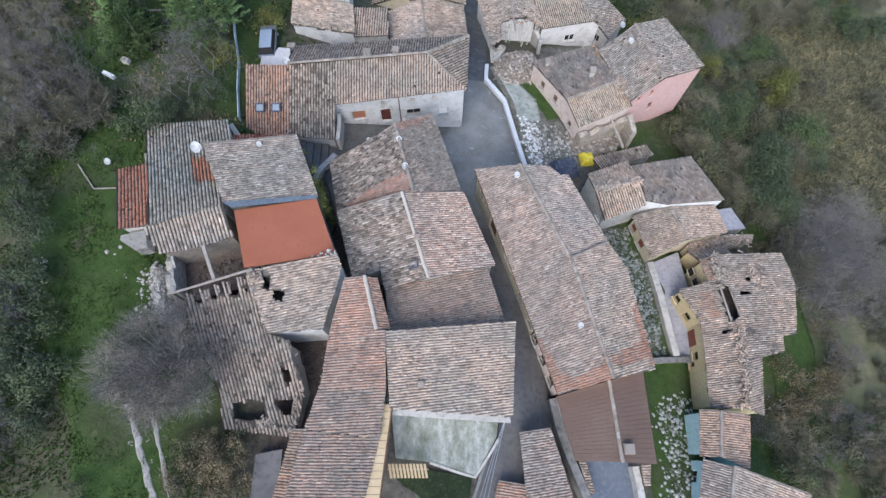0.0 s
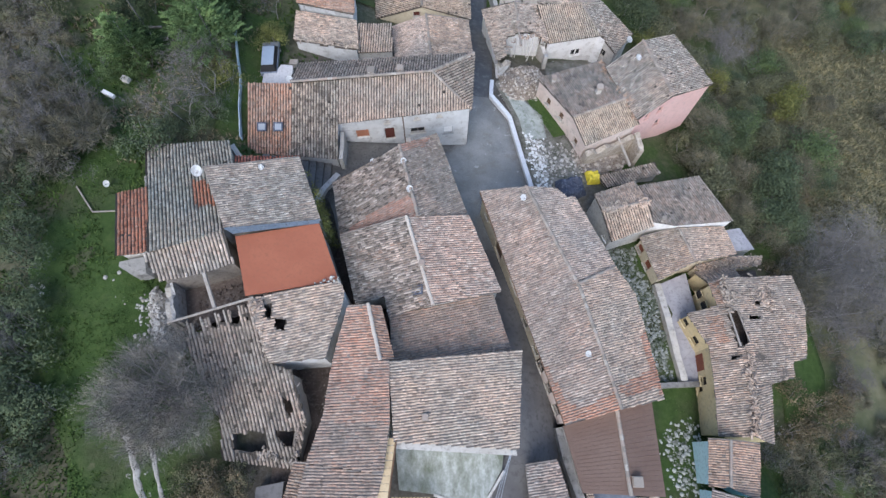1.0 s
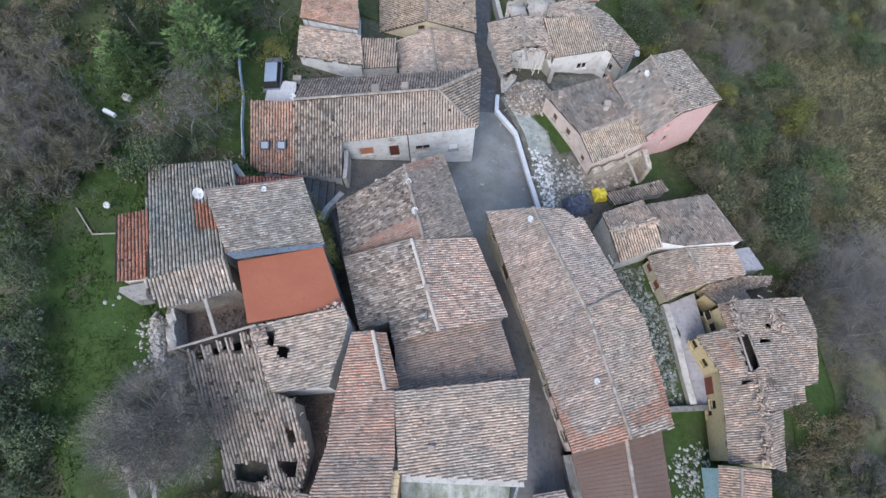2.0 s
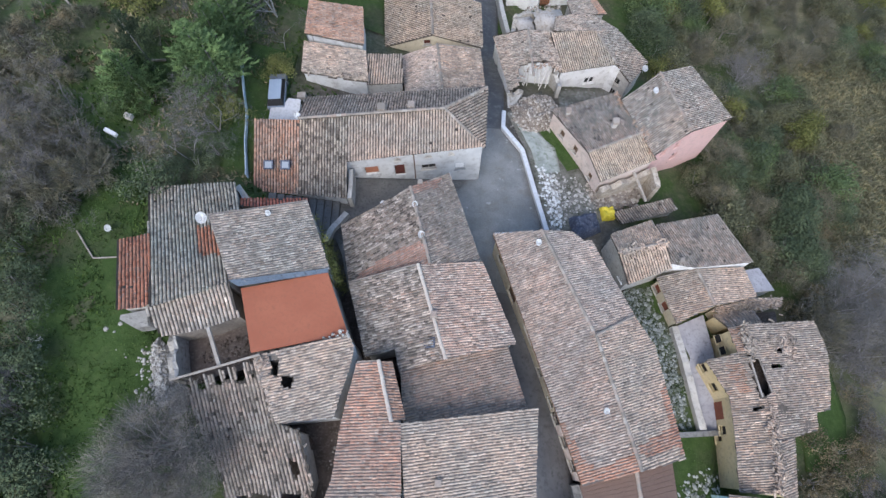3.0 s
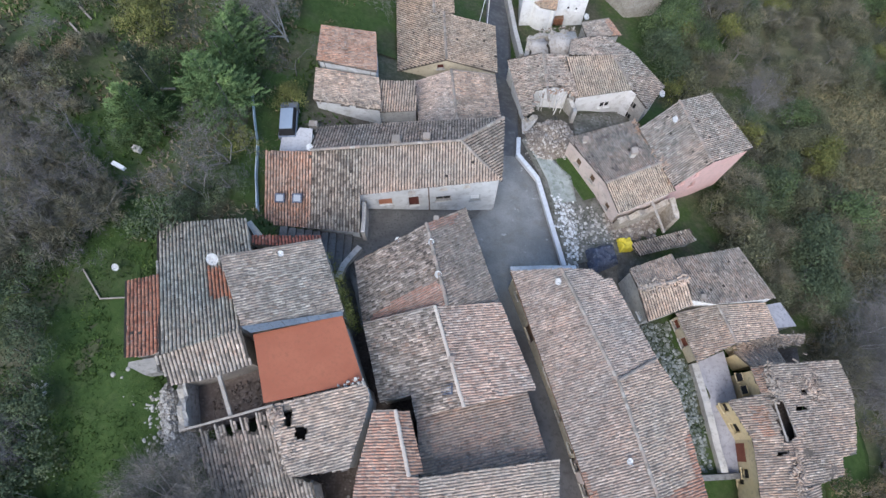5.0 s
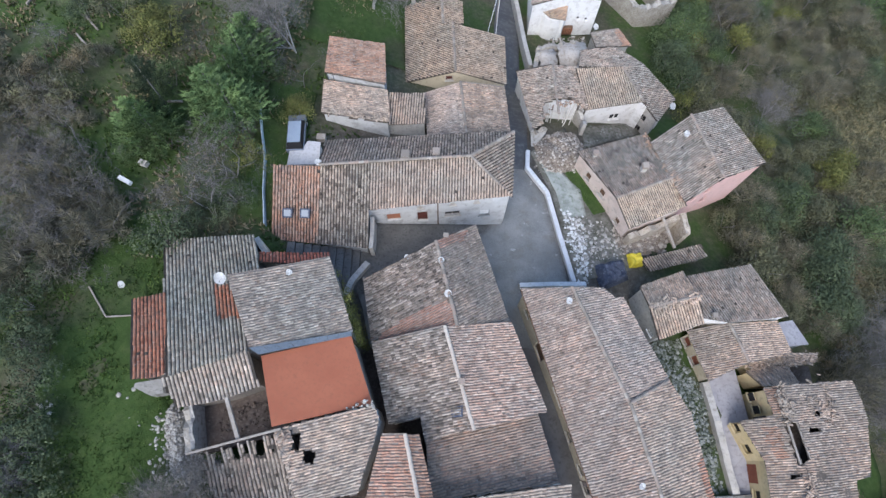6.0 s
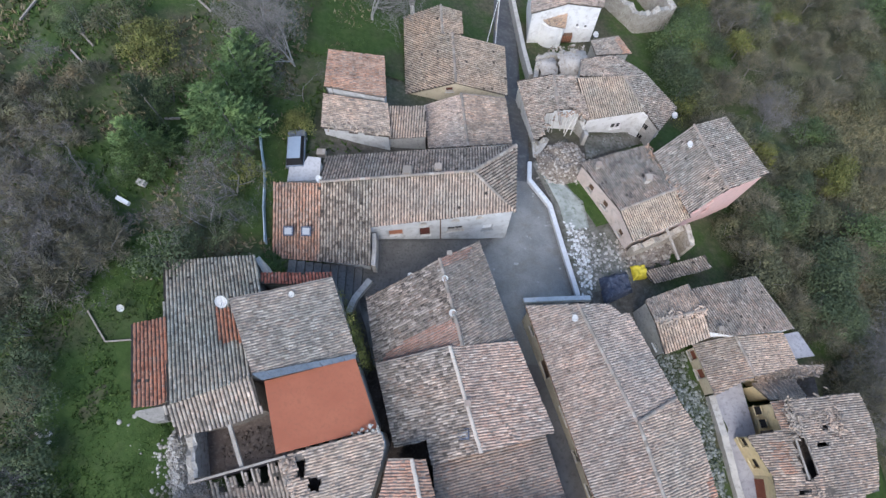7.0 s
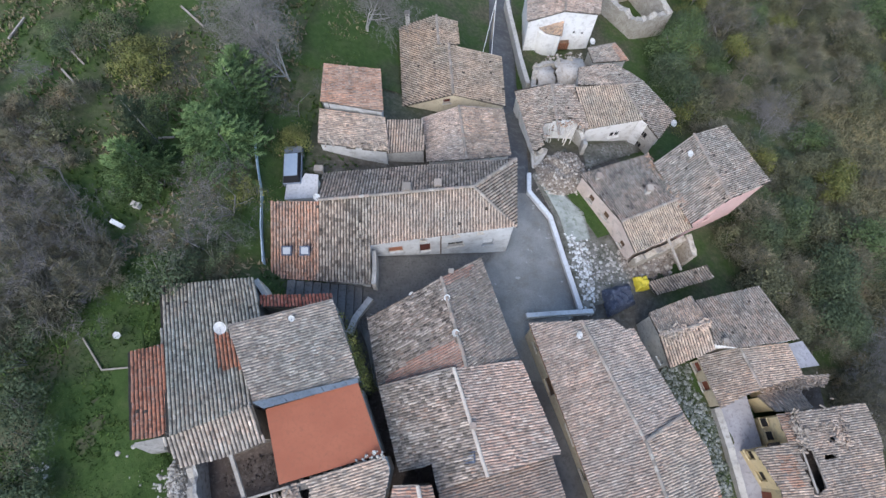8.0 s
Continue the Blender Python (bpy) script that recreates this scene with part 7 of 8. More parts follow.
def grow(rng, height, spread, levels, forks, thick, rich=False):
    """A branching skeleton: thick limbs and twigs apart, and the tips."""
    wood, twigs, tips = ([], []), ([], []), []

    def go(at, way, length, r, level):
        bits = 4 if level < 2 else 2
        for k in range(bits):
            way = (way + Vector(rng.normal(0, 0.11 + 0.05 * level, 3)) + Vector((0, 0, 0.05))).normalized()
            to = at + way * length / bits
            r2 = r * 0.82
            store = wood if level < 2 else twigs
            limb(*store, at, to, r, r2, 5 if level < 2 else 3)
            at, r = to, r2
            if level < levels and (rich or k > 1 or (k > 0 and level != 1)):
                for _ in range(forks if level else forks - 1):
                    side = Vector(rng.normal(0, 1, 3))
                    side = (side - way * side.dot(way)).normalized()
                    go(at, (way * rng.uniform(0.5, 0.9) + side * spread * rng.uniform(0.6, 1.1)).normalized(), length * rng.uniform(0.55, 0.8), r * 0.62, level + 1)
        if level >= levels - 1:
            tips.append(at)

    for k in range(rng.integers(1, 3)):
        go(Vector((0.15 * k, 0, -0.3)), Vector((rng.normal(0, 0.18), rng.normal(0, 0.18), 1)).normalized(), height * 0.45, thick, 0)
    return wood, twigs, tips


def leaf_cloud(rng, centres, size, count, spread):
    verts, faces = [], []
    for c in centres:
        for _ in range(count):
            p = c + Vector(rng.normal(0, spread, 3))
            a = Vector(rng.normal(0, 1, 3)).normalized()
            b = a.cross(Vector(rng.normal(0, 1, 3))).normalized()
            s = size * rng.uniform(0.6, 1.4)
            n0 = len(verts)
            verts += [p - a * s, p + b * s * 0.8, p + a * s]
            faces.append((n0, n0 + 1, n0 + 2))
    return verts, faces


def lobed_crown(rng, height, wide, lobes, leaves, size, twiggy=False, thin=0.022):
    """Overlapping clumps over a dome: leaves, or fine upright twigs."""
    verts, faces = [], []
    for _ in range(lobes):
        a, q = rng.uniform(0, 2 * math.pi), math.sqrt(rng.random())
        rad = height * rng.uniform(0.12, 0.34)
        c = Vector((math.cos(a) * q * wide, math.sin(a) * q * wide, height * (0.18 + 0.60 * math.sqrt(max(0, 1 - q * q)) * rng.uniform(0.6, 1.15))))
        for _ in range(int(leaves * (rad / height / 0.22) ** 1.5)):
            n = Vector(rng.normal(0, 1, 3))
            n.z = n.z + 0.6
            n.normalize()
            u = (n.orthogonal() + Vector(rng.normal(0, 0.6, 3))).normalized()
            v = n.cross(u).normalized()
            s = size * rng.uniform(0.6, 1.5)
            n0 = len(verts)
            if twiggy:
                p = c + n * rad * rng.uniform(0.1, 0.8)
                verts += [p - u * thin, p + u * thin, p + (n + Vector(rng.normal(0, 0.4, 3)) + Vector((0, 0, 0.4))).normalized() * s * 4]
            else:
                p = c + n * rad * rng.uniform(0.55, 1.2)
                verts += [p - u * s * 0.7, p + u * s * 0.7, p + v * s + n * s * rng.uniform(-0.3, 0.9)]
            faces.append((n0, n0 + 1, n0 + 2))
    return verts, faces


def bush(seed, kind, height, label, lobes=14, leaves=102, size=0.088, wide=0.6):
    rng = np.random.default_rng(seed)
    t = empty_at("shrub", 0, 0, 0, label, "shrub", "trees and shrubs on the slope")
    verts, faces = [], []
    for _ in range(5):
        a = rng.uniform(0, 2 * math.pi)
        limb(verts, faces, Vector((0, 0, -0.3)), Vector((math.cos(a) * 0.3 * height, math.sin(a) * 0.3 * height, 0.7 * height)), 0.05, 0.02, 4)
    part("trunk", mesh_of("trunk", verts, faces, bark), bark, t)
    part("crown", mesh_of("crown", *lobed_crown(rng, height, height * wide, lobes, leaves, size, kind == "haze"), LEAF[kind]), LEAF[kind], t)
    return t


def conifer(seed, kind, height, label):
    """A straight trunk with whorls of feathery sprays that point outwards and up."""
    rng = np.random.default_rng(seed)
    t = empty_at("conifer", 0, 0, 0, label, "tree", "conifers in the garden")
    verts, faces = [], []
    limb(verts, faces, Vector((0, 0, -0.3)), Vector((0, 0, height * 0.95)), 0.14, 0.03, 6)
    part("trunk", mesh_of("trunk", verts, faces, bark, smooth=True), bark, t)
    verts, faces = [], []
    for k in range(12):
        f = k / 11
        reach = height * 0.30 * (1 - f) ** 0.7 + 0.25
        for _ in range(int(4 + 9 * (1 - f))):
            a = rng.uniform(0, 2 * math.pi)
            out = Vector((math.cos(a), math.sin(a), rng.uniform(0.25, 0.7))).normalized()
            root = Vector((0, 0, height * (0.12 + 0.80 * f) + rng.normal(0, 0.15))) + out * reach * rng.uniform(0.15, 0.45)
            side_way = out.cross(Vector((0, 0, 1))).normalized()
            for _ in range(60):
                g = rng.random()
                p = root + out * reach * g + (side_way * rng.normal(0, 0.22) + Vector((0, 0, rng.normal(0, 0.14)))) * (1.15 - g)
                n = (out + Vector(rng.normal(0, 0.45, 3))).normalized()
                s = 0.17 * rng.uniform(0.6, 1.3)
                v = n.orthogonal().normalized() * s * 0.35
                n0 = len(verts)
                verts += [p - v, p + v, p + n * s * 1.6]
                faces.append((n0, n0 + 1, n0 + 2))
    part("crown", mesh_of("crown", verts, faces, LEAF[kind]), LEAF[kind], t)
    return t


def bare_tree(seed, height=7.0, levels=5, label="leafless grey tree with fine spreading twigs", wood_mat=None, forks=2, thick=0.085, twig_mat=None):
    rng = np.random.default_rng(seed)
    t = empty_at("bare_tree", 0, 0, 0, label, "tree", "bare trees")
    wood, twigs, tips = grow(rng, height, 0.85, levels, forks, thick, wood_mat is not None)
    verts, faces = twigs
    for c in tips:
        for _ in range(5):
            way = (Vector(rng.normal(0, 1, 3)) + Vector((0, 0, 0.35))).normalized()
            side_way = way.orthogonal().normalized() * 0.011
            n0, far = len(verts), c + way * rng.uniform(0.35, 0.8)
            verts += [c - side_way, c + side_way, far]
            faces.append((n0, n0 + 1, n0 + 2))
    part("trunk", mesh_of("trunk", *wood, wood_mat or bark, smooth=True), bark, t)
    part("crown", mesh_of("crown", verts, faces, twig_mat or twig), twig, t)
    return t


def fuzzy_tree(seed, height=6.5):
    """A leafless tree seen as a dome of countless fine twigs over a few limbs."""
    rng = np.random.default_rng(seed)
    t = empty_at("bare_tree", 0, 0, 0, "leafless tree with a dense grey dome of twigs", "tree", "bare trees")
    verts, faces = [], []
    for _ in range(16):
        a, q = rng.uniform(0, 2 * math.pi), rng.uniform(0.2, 0.55)
        mid = Vector((math.cos(a) * q * 0.4 * height, math.sin(a) * q * 0.4 * height, 0.5 * height))
        tip = Vector((mid.x * 2.2 + rng.normal(0, 0.4), mid.y * 2.2 + rng.normal(0, 0.4), height * rng.uniform(0.75, 0.98)))
        limb(verts, faces, Vector((rng.normal(0, 0.15), rng.normal(0, 0.15), -0.3)), mid, 0.09, 0.05, 5)
        limb(verts, faces, mid, tip, 0.05, 0.015, 4)
    part("trunk", mesh_of("trunk", verts, faces, bark, smooth=True), bark, t)
    part("crown", mesh_of("crown", *lobed_crown(rng, height, height * 0.58, 46, 170, 0.15, True, 0.013), fuzz), fuzz, t)
    return t


def broad_tree(seed, kind, height, label, lobes=26, leaves=150, size=0.11, wide=0.46):
    """A tree with a short forked trunk and a crown of many leafy or twiggy clumps."""
    rng = np.random.default_rng(seed)
    t = empty_at("tree", 0, 0, 0, label, "tree", "trees and shrubs on the slope")
    verts, faces = [], []
    fork = Vector((rng.normal(0, 0.1), rng.normal(0, 0.1), 0.3 * height))
    limb(verts, faces, Vector((0, 0, -0.4)), fork, 0.13, 0.09, 6)
    for _ in range(7):
        a = rng.uniform(0, 2 * math.pi)
        limb(verts, faces, fork, Vector((math.cos(a) * 0.34 * height, math.sin(a) * 0.34 * height, height * rng.uniform(0.6, 0.85))), 0.06, 0.02, 4)
    part("trunk", mesh_of("trunk", verts, faces, bark), bark, t)
    part("crown", mesh_of("crown", *lobed_crown(rng, height, height * wide, lobes, leaves, size, kind == "haze", 0.02), LEAF[kind]), LEAF[kind], t)
    return t


fuzz = leaf_mat("grey_twig_haze", [(0.17, 0.155, 0.14), (0.23, 0.21, 0.19), (0.30, 0.275, 0.25)])
PLANTS = {
    "greentree": [broad_tree(s, "green", 4.8, "leafy green tree with a rounded crown") for s in (81, 82)],
    "darktree": [broad_tree(s, "dark", 4.6, "dark green leafy tree on the slope") for s in (83, 84)],
    "olivetree": [broad_tree(s, "olive", 4.2, "olive-green tree thinning in autumn") for s in (85, 86)],
    "yellowtree": [broad_tree(s, "yellow", 4.2, "yellowing tree in autumn leaf") for s in (87,)],
    "hazetree": [broad_tree(s, "haze", 4.4, "grey-brown leafless tree with fine twigs", 24, 170, 0.12) for s in (88, 89)],
    "fuzzy": [fuzzy_tree(s) for s in (71, 72)],
    "bare": [bare_tree(s, 6.6) for s in (1, 2, 3)],
    "pale": [bare_tree(s, 8.5, 4, "tall leafless tree with pale limbs", pale_bark, 2, 0.12, pale_twig) for s in (4, 7)],
    "thicket": [bare_tree(s, 3.0, 4, "low leafless thicket of grey-brown twigs") for s in (5, 6)],
    "conifer": [conifer(s, "conifer", 8.0, "tall feathery green conifer beside the garden") for s in (11, 12)],
    "darkconifer": [conifer(13, "dark", 8.0, "tall dark green conifer in the grass")],
    "green": [bush(s, "green", 3.6, "green leafy bush with a rounded crown", 18, 130) for s in (14, 15)],
    "dark": [bush(s, "dark", 2.6, "dark green ivy shrub on the slope") for s in (21, 22)],
    "yellow": [bush(31, "yellow", 2.8, "yellow-green leafy bush on the slope")],
    "brown": [bush(s, "brown", 2.2, "dry brown bush with withered leaves", 12, 100, 0.075) for s in (41, 42)],
    "olive": [bush(s, "olive", 2.6, "dull olive-green scrub bush") for s in (51, 52, 53)],
    "haze": [bush(s, "haze", 2.4, "soft grey-brown scrub without leaves", 14, 150, 0.11, 0.75) for s in (61, 62)],
}
used = set()


def plant(kind, x, y, size=1.0, wide=1.0):
    choice = random.choice(PLANTS[kind])
    m = Matrix.Translation((x, y, ground_z(x, y))) @ pose(0, 0, 0, 0, 0, random.uniform(0, 360)) @ Matrix.Diagonal((size * wide, size * wide, size, 1))
    if choice not in used:
        used.add(choice)
        choice.matrix_basis = m
    else:
        ob = copy_thing(choice, Matrix())
        ob.matrix_basis = m


for x, y in [(-30.5, 29.2), (-31.4, 27.6), (-28.3, 25.9), (-33.0, 30.4), (-32.9, 27.4), (-29.9, 24.3), (-22.9, 29.1), (-21.4, 32.5), (-32.8, 32.6)]:
    plant('bare', x, y, 0.95 * random.uniform(0.85, 1.15), 1.0)
for x, y in [(-18.9, 4.9), (-20.4, 5.6), (-19.0, 6.3)]:
    plant('fuzzy', x, y, 0.85 * random.uniform(0.9, 1.1), 1.0)
for x, y in [(-18.9, 5.4), (-18.0, 4.4)]:
    plant('bare', x, y, 0.8, 1.0)
for x, y in [(-34.0, 28.0), (-32.2, 27.1), (-34.2, 25.9), (-31.5, 28.8), (-32.2, 24.6), (-30.8, 25.2), (-29.4, 25.8), (-32.9, 23.1), (-28.9, 26.9), (-32.9, 29.7), (-34.8, 30.6)]:
    plant('haze', x, y, 1.1 * random.uniform(0.85, 1.15), 1.2)
for x, y in [(-17.6, 0.2), (-14.6, 0.6), (-17.2, -2.6), (-14.4, -2.9), (-16.0, -3.6)]:
    plant('olive', x, y, 0.7 * random.uniform(0.85, 1.15), 1.1)
for x, y in [(-16.2, -0.9), (-15.0, 0.1), (-16.7, -2.0), (-14.0, -1.3), (-15.3, -2.3), (-16.1, 0.5), (-17.7, -1.3), (-15.2, -1.0)]:
    plant('brown', x, y, 0.9 * random.uniform(0.85, 1.15), 1.0)
for x, y in [(-21.7, 43.0), (-21.9, 40.5), (-21.5, 45.1), (-22.6, 37.9), (-21.4, 37.1)]:
    plant('conifer', x, y, 0.8 * random.uniform(0.85, 1.15), 1.15)
for x, y in [(-27.8, 34.8), (-27.0, 34.4)]:
    plant('conifer', x, y, 0.6 * random.uniform(0.85, 1.15), 1.2)
for x, y in [(-27.4, 37.9)]:
    plant('darkconifer', x, y, 0.9 * random.uniform(0.85, 1.15), 0.9)
for x, y in [(-23.9, 36.6), (-21.1, 37.7), (-23.6, 45.4), (-21.0, 43.7), (-28.9, 34.0), (-26.6, 34.2)]:
    plant('green', x, y, 0.6 * random.uniform(0.85, 1.15), 1.2)
for x, y in [(-25.4, 26.4)]:
    plant('dark', x, y, 1.0 * random.uniform(0.85, 1.15), 1.3)
for x, y in [(-23.8, 27.0), (-22.2, 28.3), (-20.9, 30.1)]:
    plant('dark', x, y, 0.7 * random.uniform(0.85, 1.15), 1.2)
for x, y in [(-30.4, 47.0), (-30.8, 45.7), (-29.3, 46.2), (-29.7, 44.6), (-17.4, 40.0), (-20.3, 34.6), (26.1, 52.7), (27.6, 54.0)]:
    plant('yellow', x, y, 0.9 * random.uniform(0.85, 1.15), 1.2)
for x, y in [(-38.3, 39.9), (-35.1, 40.7), (41.5, 30.4), (36.3, 6.5), (37.9, 4.9), (34.7, 4.4), (32.1, 3.9), (39.6, 7.9), (39.7, 12.1), (33.7, 7.3)]:
    plant('brown', x, y, 1.0 * random.uniform(0.85, 1.15), 1.0)
for x, y in [(-31.3, 17.3), (-30.3, 14.8), (-30.0, 12.5), (-29.1, 10.4), (-28.9, 8.3), (-27.9, 6.2), (-27.7, 4.3), (-26.5, 4.6), (-32.5, 19.8), (-32.6, 21.6)]:
    plant('dark', x, y, 1.0 * random.uniform(0.85, 1.15), 1.0)
for x, y in [(38.6, 54.2)]:
    plant('pale', x, y, 0.55 * random.uniform(0.9, 1.1), 1.35)
for x, y in [(-21.4, 32.6)]:
    plant('bare', x, y, 0.75 * random.uniform(0.85, 1.15), 1.3)
for x, y in [(35.9, 68.7), (33.7, 47.3), (37.3, 52.0)]:
    plant('bare', x, y, 0.9 * random.uniform(0.85, 1.15), 1.1)
for x, y in [(38.8, 20.0), (40.3, 16.1), (41.8, 22.2), (45.6, 24.0), (44.0, 19.5)]:
    plant('pale', x, y, 0.75 * random.uniform(0.85, 1.15), 1.2)
for x, y in [(38.7, 16.5), (40.5, 14.4)]:
    plant('bare', x, y, 1.0 * random.uniform(0.85, 1.15), 1.2)
for x, y in [(31.8, 31.4), (30.9, 33.7), (32.1, 29.2), (28.8, 34.0), (34.8, 32.6), (35.5, 30.7), (27.0, 35.1), (28.6, 37.5), (31.2, 37.2), (33.5, 27.4), (28.6, 31.4), (33.5, 34.6)]:
    plant('olive', x, y, 1.0 * random.uniform(0.85, 1.15), 1.2)
plant("yellowtree", -17.3, 40.2, 0.55, 0.9)
for kind, spots in (("greentree", [(29.0, 66.1), (30.6, 69.5), (26.3, 62.6), (35.5, 39.2), (43.3, 36.1)]), ("darktree", [(24.6, 58.9), (26.2, 56.2), (36.4, 29.3), (35.5, 26.4), (37.6, 31.8), (30.7, 36.2), (34.9, 38.6)]),
                    ("yellowtree", [(28.2, 64.2), (36.5, 65.0), (44.4, 45.4), (43.0, 44.0)]), ("olivetree", [(28.2, 53.8), (37.5, 36.7), (39.0, 38.4), (41.5, 46.5)]), ("hazetree", [(32.2, 57.5), (39.4, 72.2), (54.7, 71.0), (29.9, 38.4), (36.8, 18.2), (34.4, 46.5)])):
    for x, y in spots:
        plant(kind, x, y, random.uniform(0.85, 1.15), random.uniform(0.95, 1.2))


def woodland(count, x0, x1, y0, y1, gap, taken, bar):
    """Trees scattered with a least distance, in drifts of one kind; bar: where none may stand."""
    for _ in range(count):
        x, y = random.uniform(x0, x1), random.uniform(y0, y1)
        if bar(x, y) or any(math.hypot(x - a, y - b) < gap for a, b in taken):
            continue
        taken.append((x, y))
        f = noise.noise(Vector((x * 0.11, y * 0.11, 5.0)))
        kinds = ["darktree", "greentree", "olivetree"] if f > 0.12 else ["hazetree", "olivetree", "hazetree", "hazetree"] if f < -0.12 else ["olivetree", "hazetree", "yellowtree", "olivetree", "darktree"]
        plant(random.choice(kinds), x, y, random.uniform(0.55, 1.0), random.uniform(0.95, 1.3))


def field(x, y):
    return x > 44.5 + 0.12 * abs(y - 40) and y < 58


east_trees = [(29.0, 66.1), (24.6, 58.9), (28.2, 53.8), (37.5, 36.7), (36.4, 29.3), (36.5, 65.0), (44.4, 45.4), (35.5, 39.2)]
woodland(500, 27.5, 46, 24, 51, 2.3, east_trees, lambda x, y: field(x, y) or (x < 29.5 and 33 < y < 46) or (x < 30.5 and y < 29) or math.hypot(x - 37.5, y - 52.5) < 4.6 or (x > 39.5 and y < 31))
woodland(700, 24, 66, 51, 84, 3.0, east_trees, lambda x, y: field(x, y) or math.hypot(x - 22, y - 69) < 7 or math.hypot(x - 37.5, y - 52.5) < 4.6 or (x < 26 and y < 56))
woodland(40, 46, 62, 26, 56, 5.5, east_trees, lambda x, y: noise.noise(Vector((x * 0.2, y * 0.2, 2.0))) < 0.15)
for x, y in [(-18.6, 47.2), (-21.0, 49.4), (-12.2, 56.6)]:
    plant('pale', x, y, 1.0 * random.uniform(0.85, 1.15), 0.95)
for x, y in [(-24.0, 43.5), (-17.4, 43.4)]:
    plant('bare', x, y, 0.8 * random.uniform(0.85, 1.15), 1.0)


def scatter(name, label, x0, x1, y0, y1, each, kinds, size=(0.7, 1.25), clear=(), keep=None):
    """Scrub past counting over a stretch of the slope, joined into one mesh, leaving clearings (x, y, radius)."""
    spots, tris, slots, mats, n0 = [], [], [], [], 0
    for _ in range(int((x1 - x0) * (y1 - y0) / each)):
        x, y, f = random.uniform(x0, x1), random.uniform(y0, y1), random.uniform(*size)
        kind, turn, wide = random.choice(kinds), random.uniform(0, 360), random.uniform(0.95, 1.4)
        if any(math.hypot(x - a, y - b) < r for a, b, r in clear) or (keep and not keep(x, y)):
            continue
        m = np.array(Matrix.Translation((x, y, ground_z(x, y))) @ pose(0, 0, 0, 0, 0, turn) @ Matrix.Diagonal((f * wide, f * wide, f, 1)))
        for child in random.choice(PLANTS[kind]).children:
            co, tri, mat = shape_of(child.data)
            if mat not in mats:
                mats.append(mat)
            spots.append(co @ m[:3, :3].T + m[:3, 3])
            tris.append(tri + n0)
            slots.append(np.full(len(tri), mats.index(mat), dtype=np.int32))
            n0 += len(co)
    co, tri, slot = np.concatenate(spots), np.concatenate(tris), np.concatenate(slots)
    me = bpy.data.meshes.new(name)
    me.vertices.add(len(co))
    me.vertices.foreach_set("co", co.astype(np.float32).ravel())
    me.loops.add(tri.size)
    me.loops.foreach_set("vertex_index", tri.astype(np.int32).ravel())
    me.polygons.add(len(tri))
    me.polygons.foreach_set("loop_start", np.arange(0, tri.size, 3, dtype=np.int32))
    me.polygons.foreach_set("material_index", slot)
    for mat in mats:
        me.materials.append(mat)
    me.update(calc_edges=True)
    tagged(new(name, me), label, "scrub", kind="stuff")


SHAPES = {}


def shape_of(me):
    if me.name not in SHAPES:
        co = np.empty(3 * len(me.vertices), dtype=np.float32)
        me.vertices.foreach_get("co", co)
        me.calc_loop_triangles()
        tri = np.empty(3 * len(me.loop_triangles), dtype=np.int32)
        me.loop_triangles.foreach_get("vertices", tri)
        SHAPES[me.name] = co.reshape(-1, 3).astype(float), tri.reshape(-1, 3), me.materials[0]
    return SHAPES[me.name]


scatter("scrub", "grey-brown leafless scrub beside the meadow", -60, -34, 22, 44, 8, ["haze", "haze", "haze", "thicket", "haze", "haze", "olive"], (0.6, 1.05))
scatter("scrub", "mixed scrub above the garden", -60, -22, 40, 58, 17, ["haze", "olive", "olive", "thicket", "dark", "brown", "green"], (0.5, 1.0), clear=((-28.5, 31, 3.5), (-21, 37, 5), (-20, 44, 7), (-26, 49, 6), (-22, 55, 7)))
scatter("scrub", "thin scrub and bare trees up the slope", -60, -13, 56, 78, 16, ["thicket", "haze", "thicket", "olive", "brown", "haze", "green"], (0.6, 1.1), clear=((-13, 52, 6), (-25, 60, 5), (-35, 55, 4), (-11, 58, 6)))
scatter("scrub", "olive hedge along the meadow edge", -60, -27, 8, 25, 7, ["dark", "olive", "thicket", "dark", "dark", "green", "haze"], (0.5, 0.95), keep=lambda x, y: x < -31.4 + 0.3 * math.sin(y))
scatter("scrub", "grey leafless scrub below the meadow edge", -40, -22, -12, 10, 4.5, ["dark", "thicket", "dark", "olive", "thicket", "haze", "dark"], (0.5, 0.95), keep=lambda x, y: x < -24.6 - 0.42 * y if y > -2 else x < -23.2)
scatter("scrub", "bushes behind the low tiled houses", 28.5, 44, -8, 3.5, 7, ["olive", "dark", "brown", "thicket", "haze"], (0.6, 1.0))
scatter("scrub", "tangled brown scrub below the yellow ruin", 34, 52, -12, 24, 8, ["haze", "brown", "olive", "thicket", "olive", "thicket", "haze"], (0.6, 1.1), clear=((36, 11, 3.5), (34, -2, 3)))
for kind in PLANTS:
    for spare in PLANTS[kind]:
        if spare not in used:
            for child in list(spare.children):
                bpy.data.objects.remove(child)
            bpy.data.objects.remove(spare)


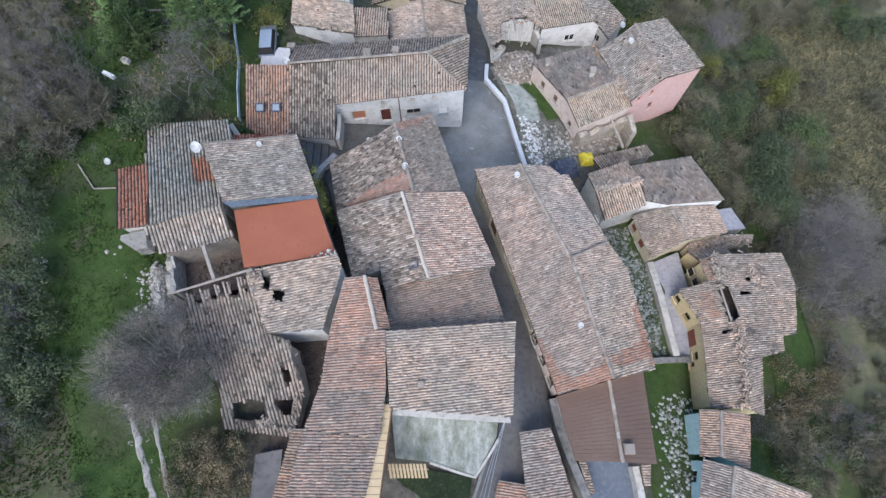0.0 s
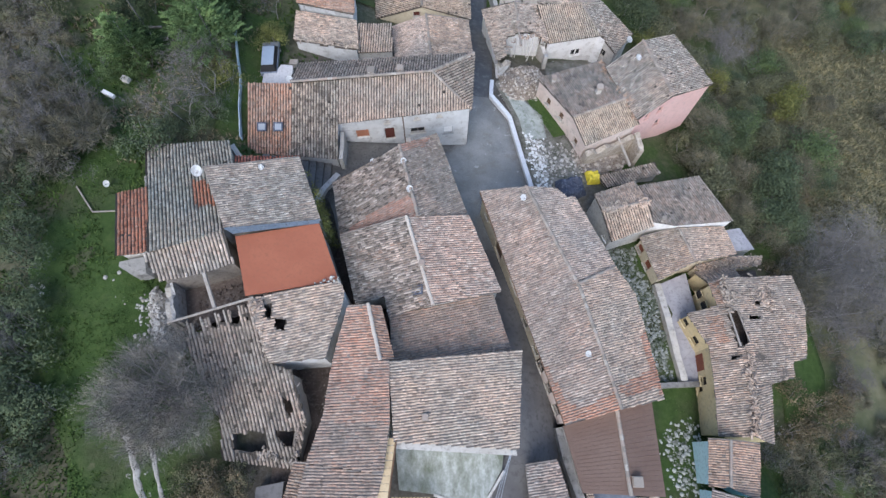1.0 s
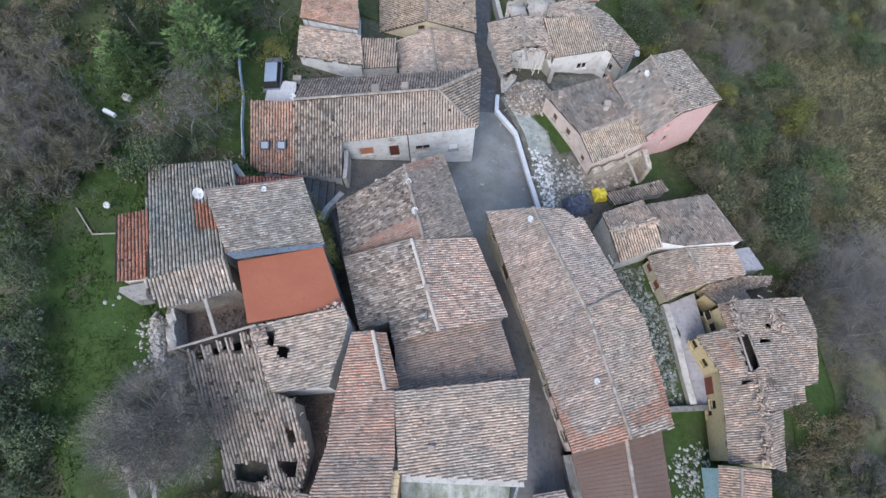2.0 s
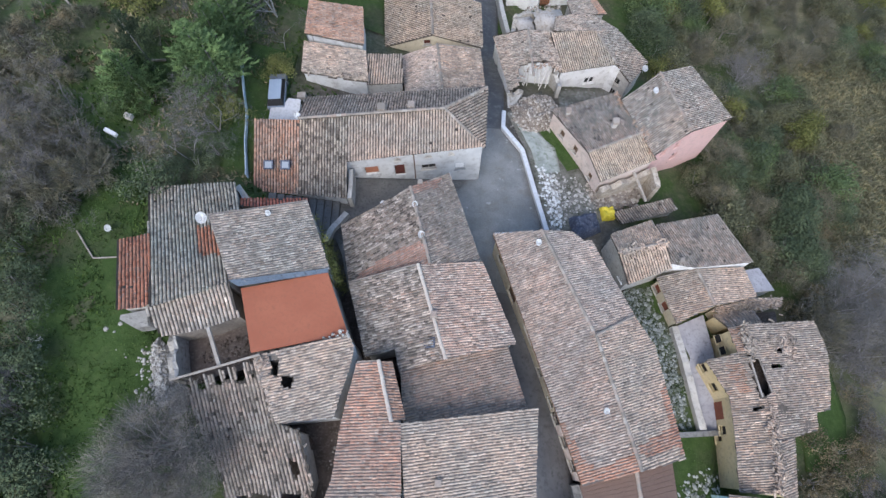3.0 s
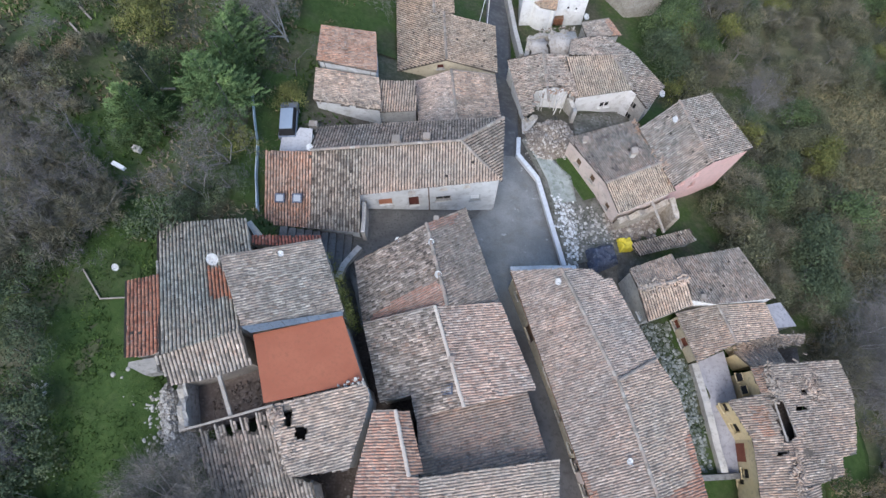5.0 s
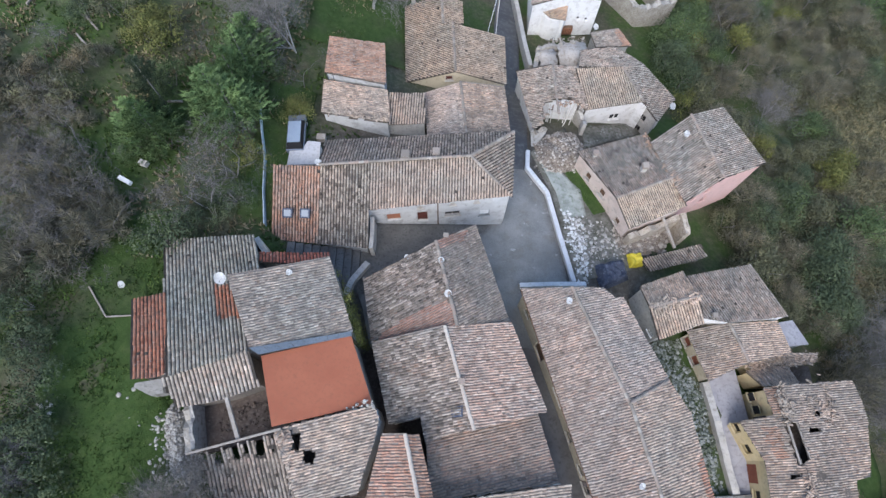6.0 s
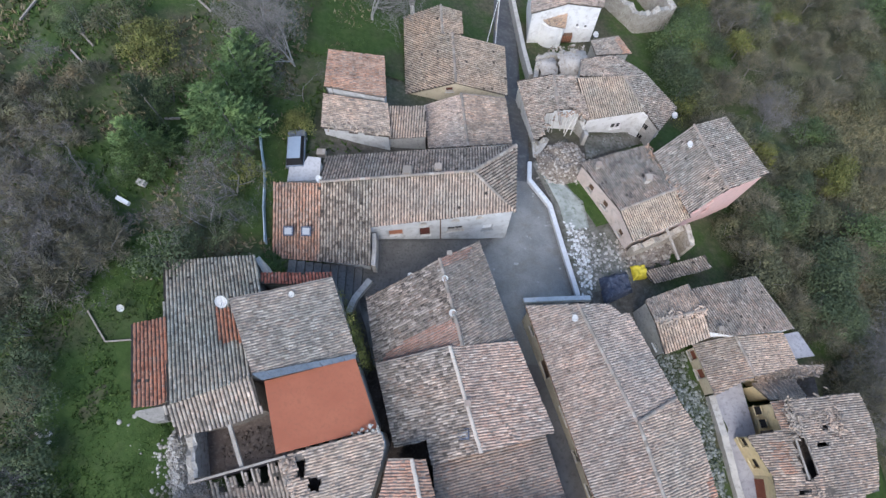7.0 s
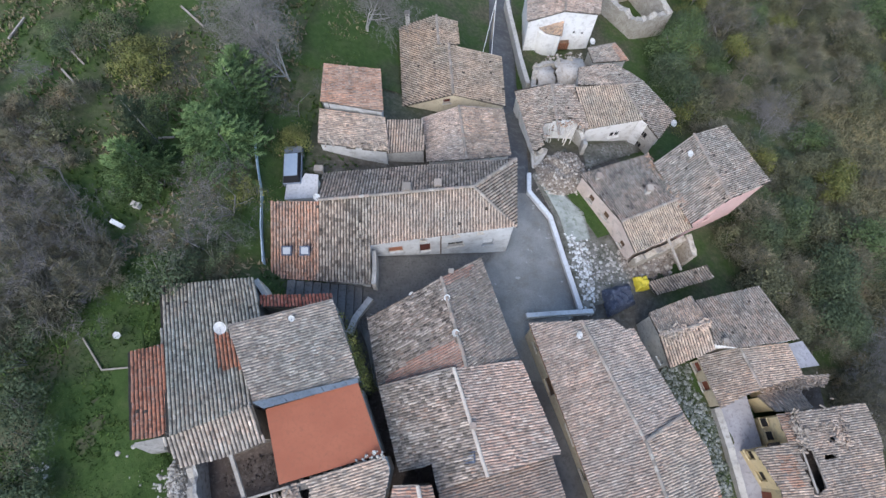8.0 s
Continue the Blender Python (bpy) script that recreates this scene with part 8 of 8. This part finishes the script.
# grass and dry stalks, past counting
def tufts(name, label, spots, mat, size, seed):
    rng = np.random.default_rng(seed)
    verts, faces = [], []
    for x, y in spots:
        z = rough_z(x, y) - 0.02
        for _ in range(3):
            a = rng.uniform(0, 2 * math.pi)
            s = size * rng.uniform(0.6, 1.5)
            n0 = len(verts)
            dx, dy = math.cos(a) * 0.35 * s, math.sin(a) * 0.35 * s
            lx, ly = rng.normal(0, 0.6 * s), rng.normal(0, 0.6 * s)
            verts += [(x - dx, y - dy, z), (x + dx, y + dy, z), (x + lx, y + ly, z + s)]
            faces.append((n0, n0 + 1, n0 + 2))
    return tagged(new(name, mesh_of(name, verts, faces, mat)), label, "grass", kind="stuff")


def spread(n, x0, x1, y0, y1, seed, keep):
    rng = np.random.default_rng(seed)
    out = []
    while len(out) < n:
        x, y = rng.uniform(x0, x1), rng.uniform(y0, y1)
        if noise.noise(Vector((x * 0.22, y * 0.22, seed))) > keep:
            out.append((x, y))
    return out


blades = leaf_mat("meadow_grass_blades", [(0.045, 0.085, 0.020), (0.070, 0.120, 0.030), (0.100, 0.145, 0.046)])
stalks = leaf_mat("dry_grass_stalks", [(0.15, 0.125, 0.075), (0.23, 0.195, 0.12), (0.32, 0.275, 0.18)])
straw = leaf_mat("olive_straw", [(0.115, 0.115, 0.065), (0.175, 0.165, 0.10), (0.24, 0.22, 0.145)])
tufts("meadow_grass", "short green meadow grass", spread(16000, -37, -19, -10, 26, 1, -0.25), blades, 0.16, 1)
tufts("dry_grass", "dry yellowed grass on the eastern slope", spread(30000, 43, 66, 14, 62, 2, -0.6), straw, 0.26, 2)
tufts("rough_grass", "rough grass under the trees", spread(9000, -60, -12, 24, 78, 3, -0.1), blades, 0.25, 3)
tufts("rough_grass", "dry stalks under the trees", spread(9000, -60, -12, 24, 78, 4, 0.0), stalks, 0.25, 4)
tufts("yard_grass", "green grass in the yards", [*spread(900, 19, 23.5, -5, 8, 5, -0.5), *spread(500, 8.3, 12.5, 35.5, 41, 6, -0.5)], blades, 0.15, 5)

# creepers on the wall by the steps
vine = empty_at("creeper", -9.6, 21, 4, "yellow-green creeper hanging on the house wall", "creeper")
vr = np.random.default_rng(8)
part("leaves", mesh_of("leaves", *leaf_cloud(vr, [Vector((0.15 - 2.1 * f + vr.normal(0, 0.12), -3.0 + 5.6 * f, vr.uniform(-1.0, 3.9))) for f in vr.random(95)], 0.08, 22, 0.2), LEAF["vine"]), LEAF["vine"], vine)
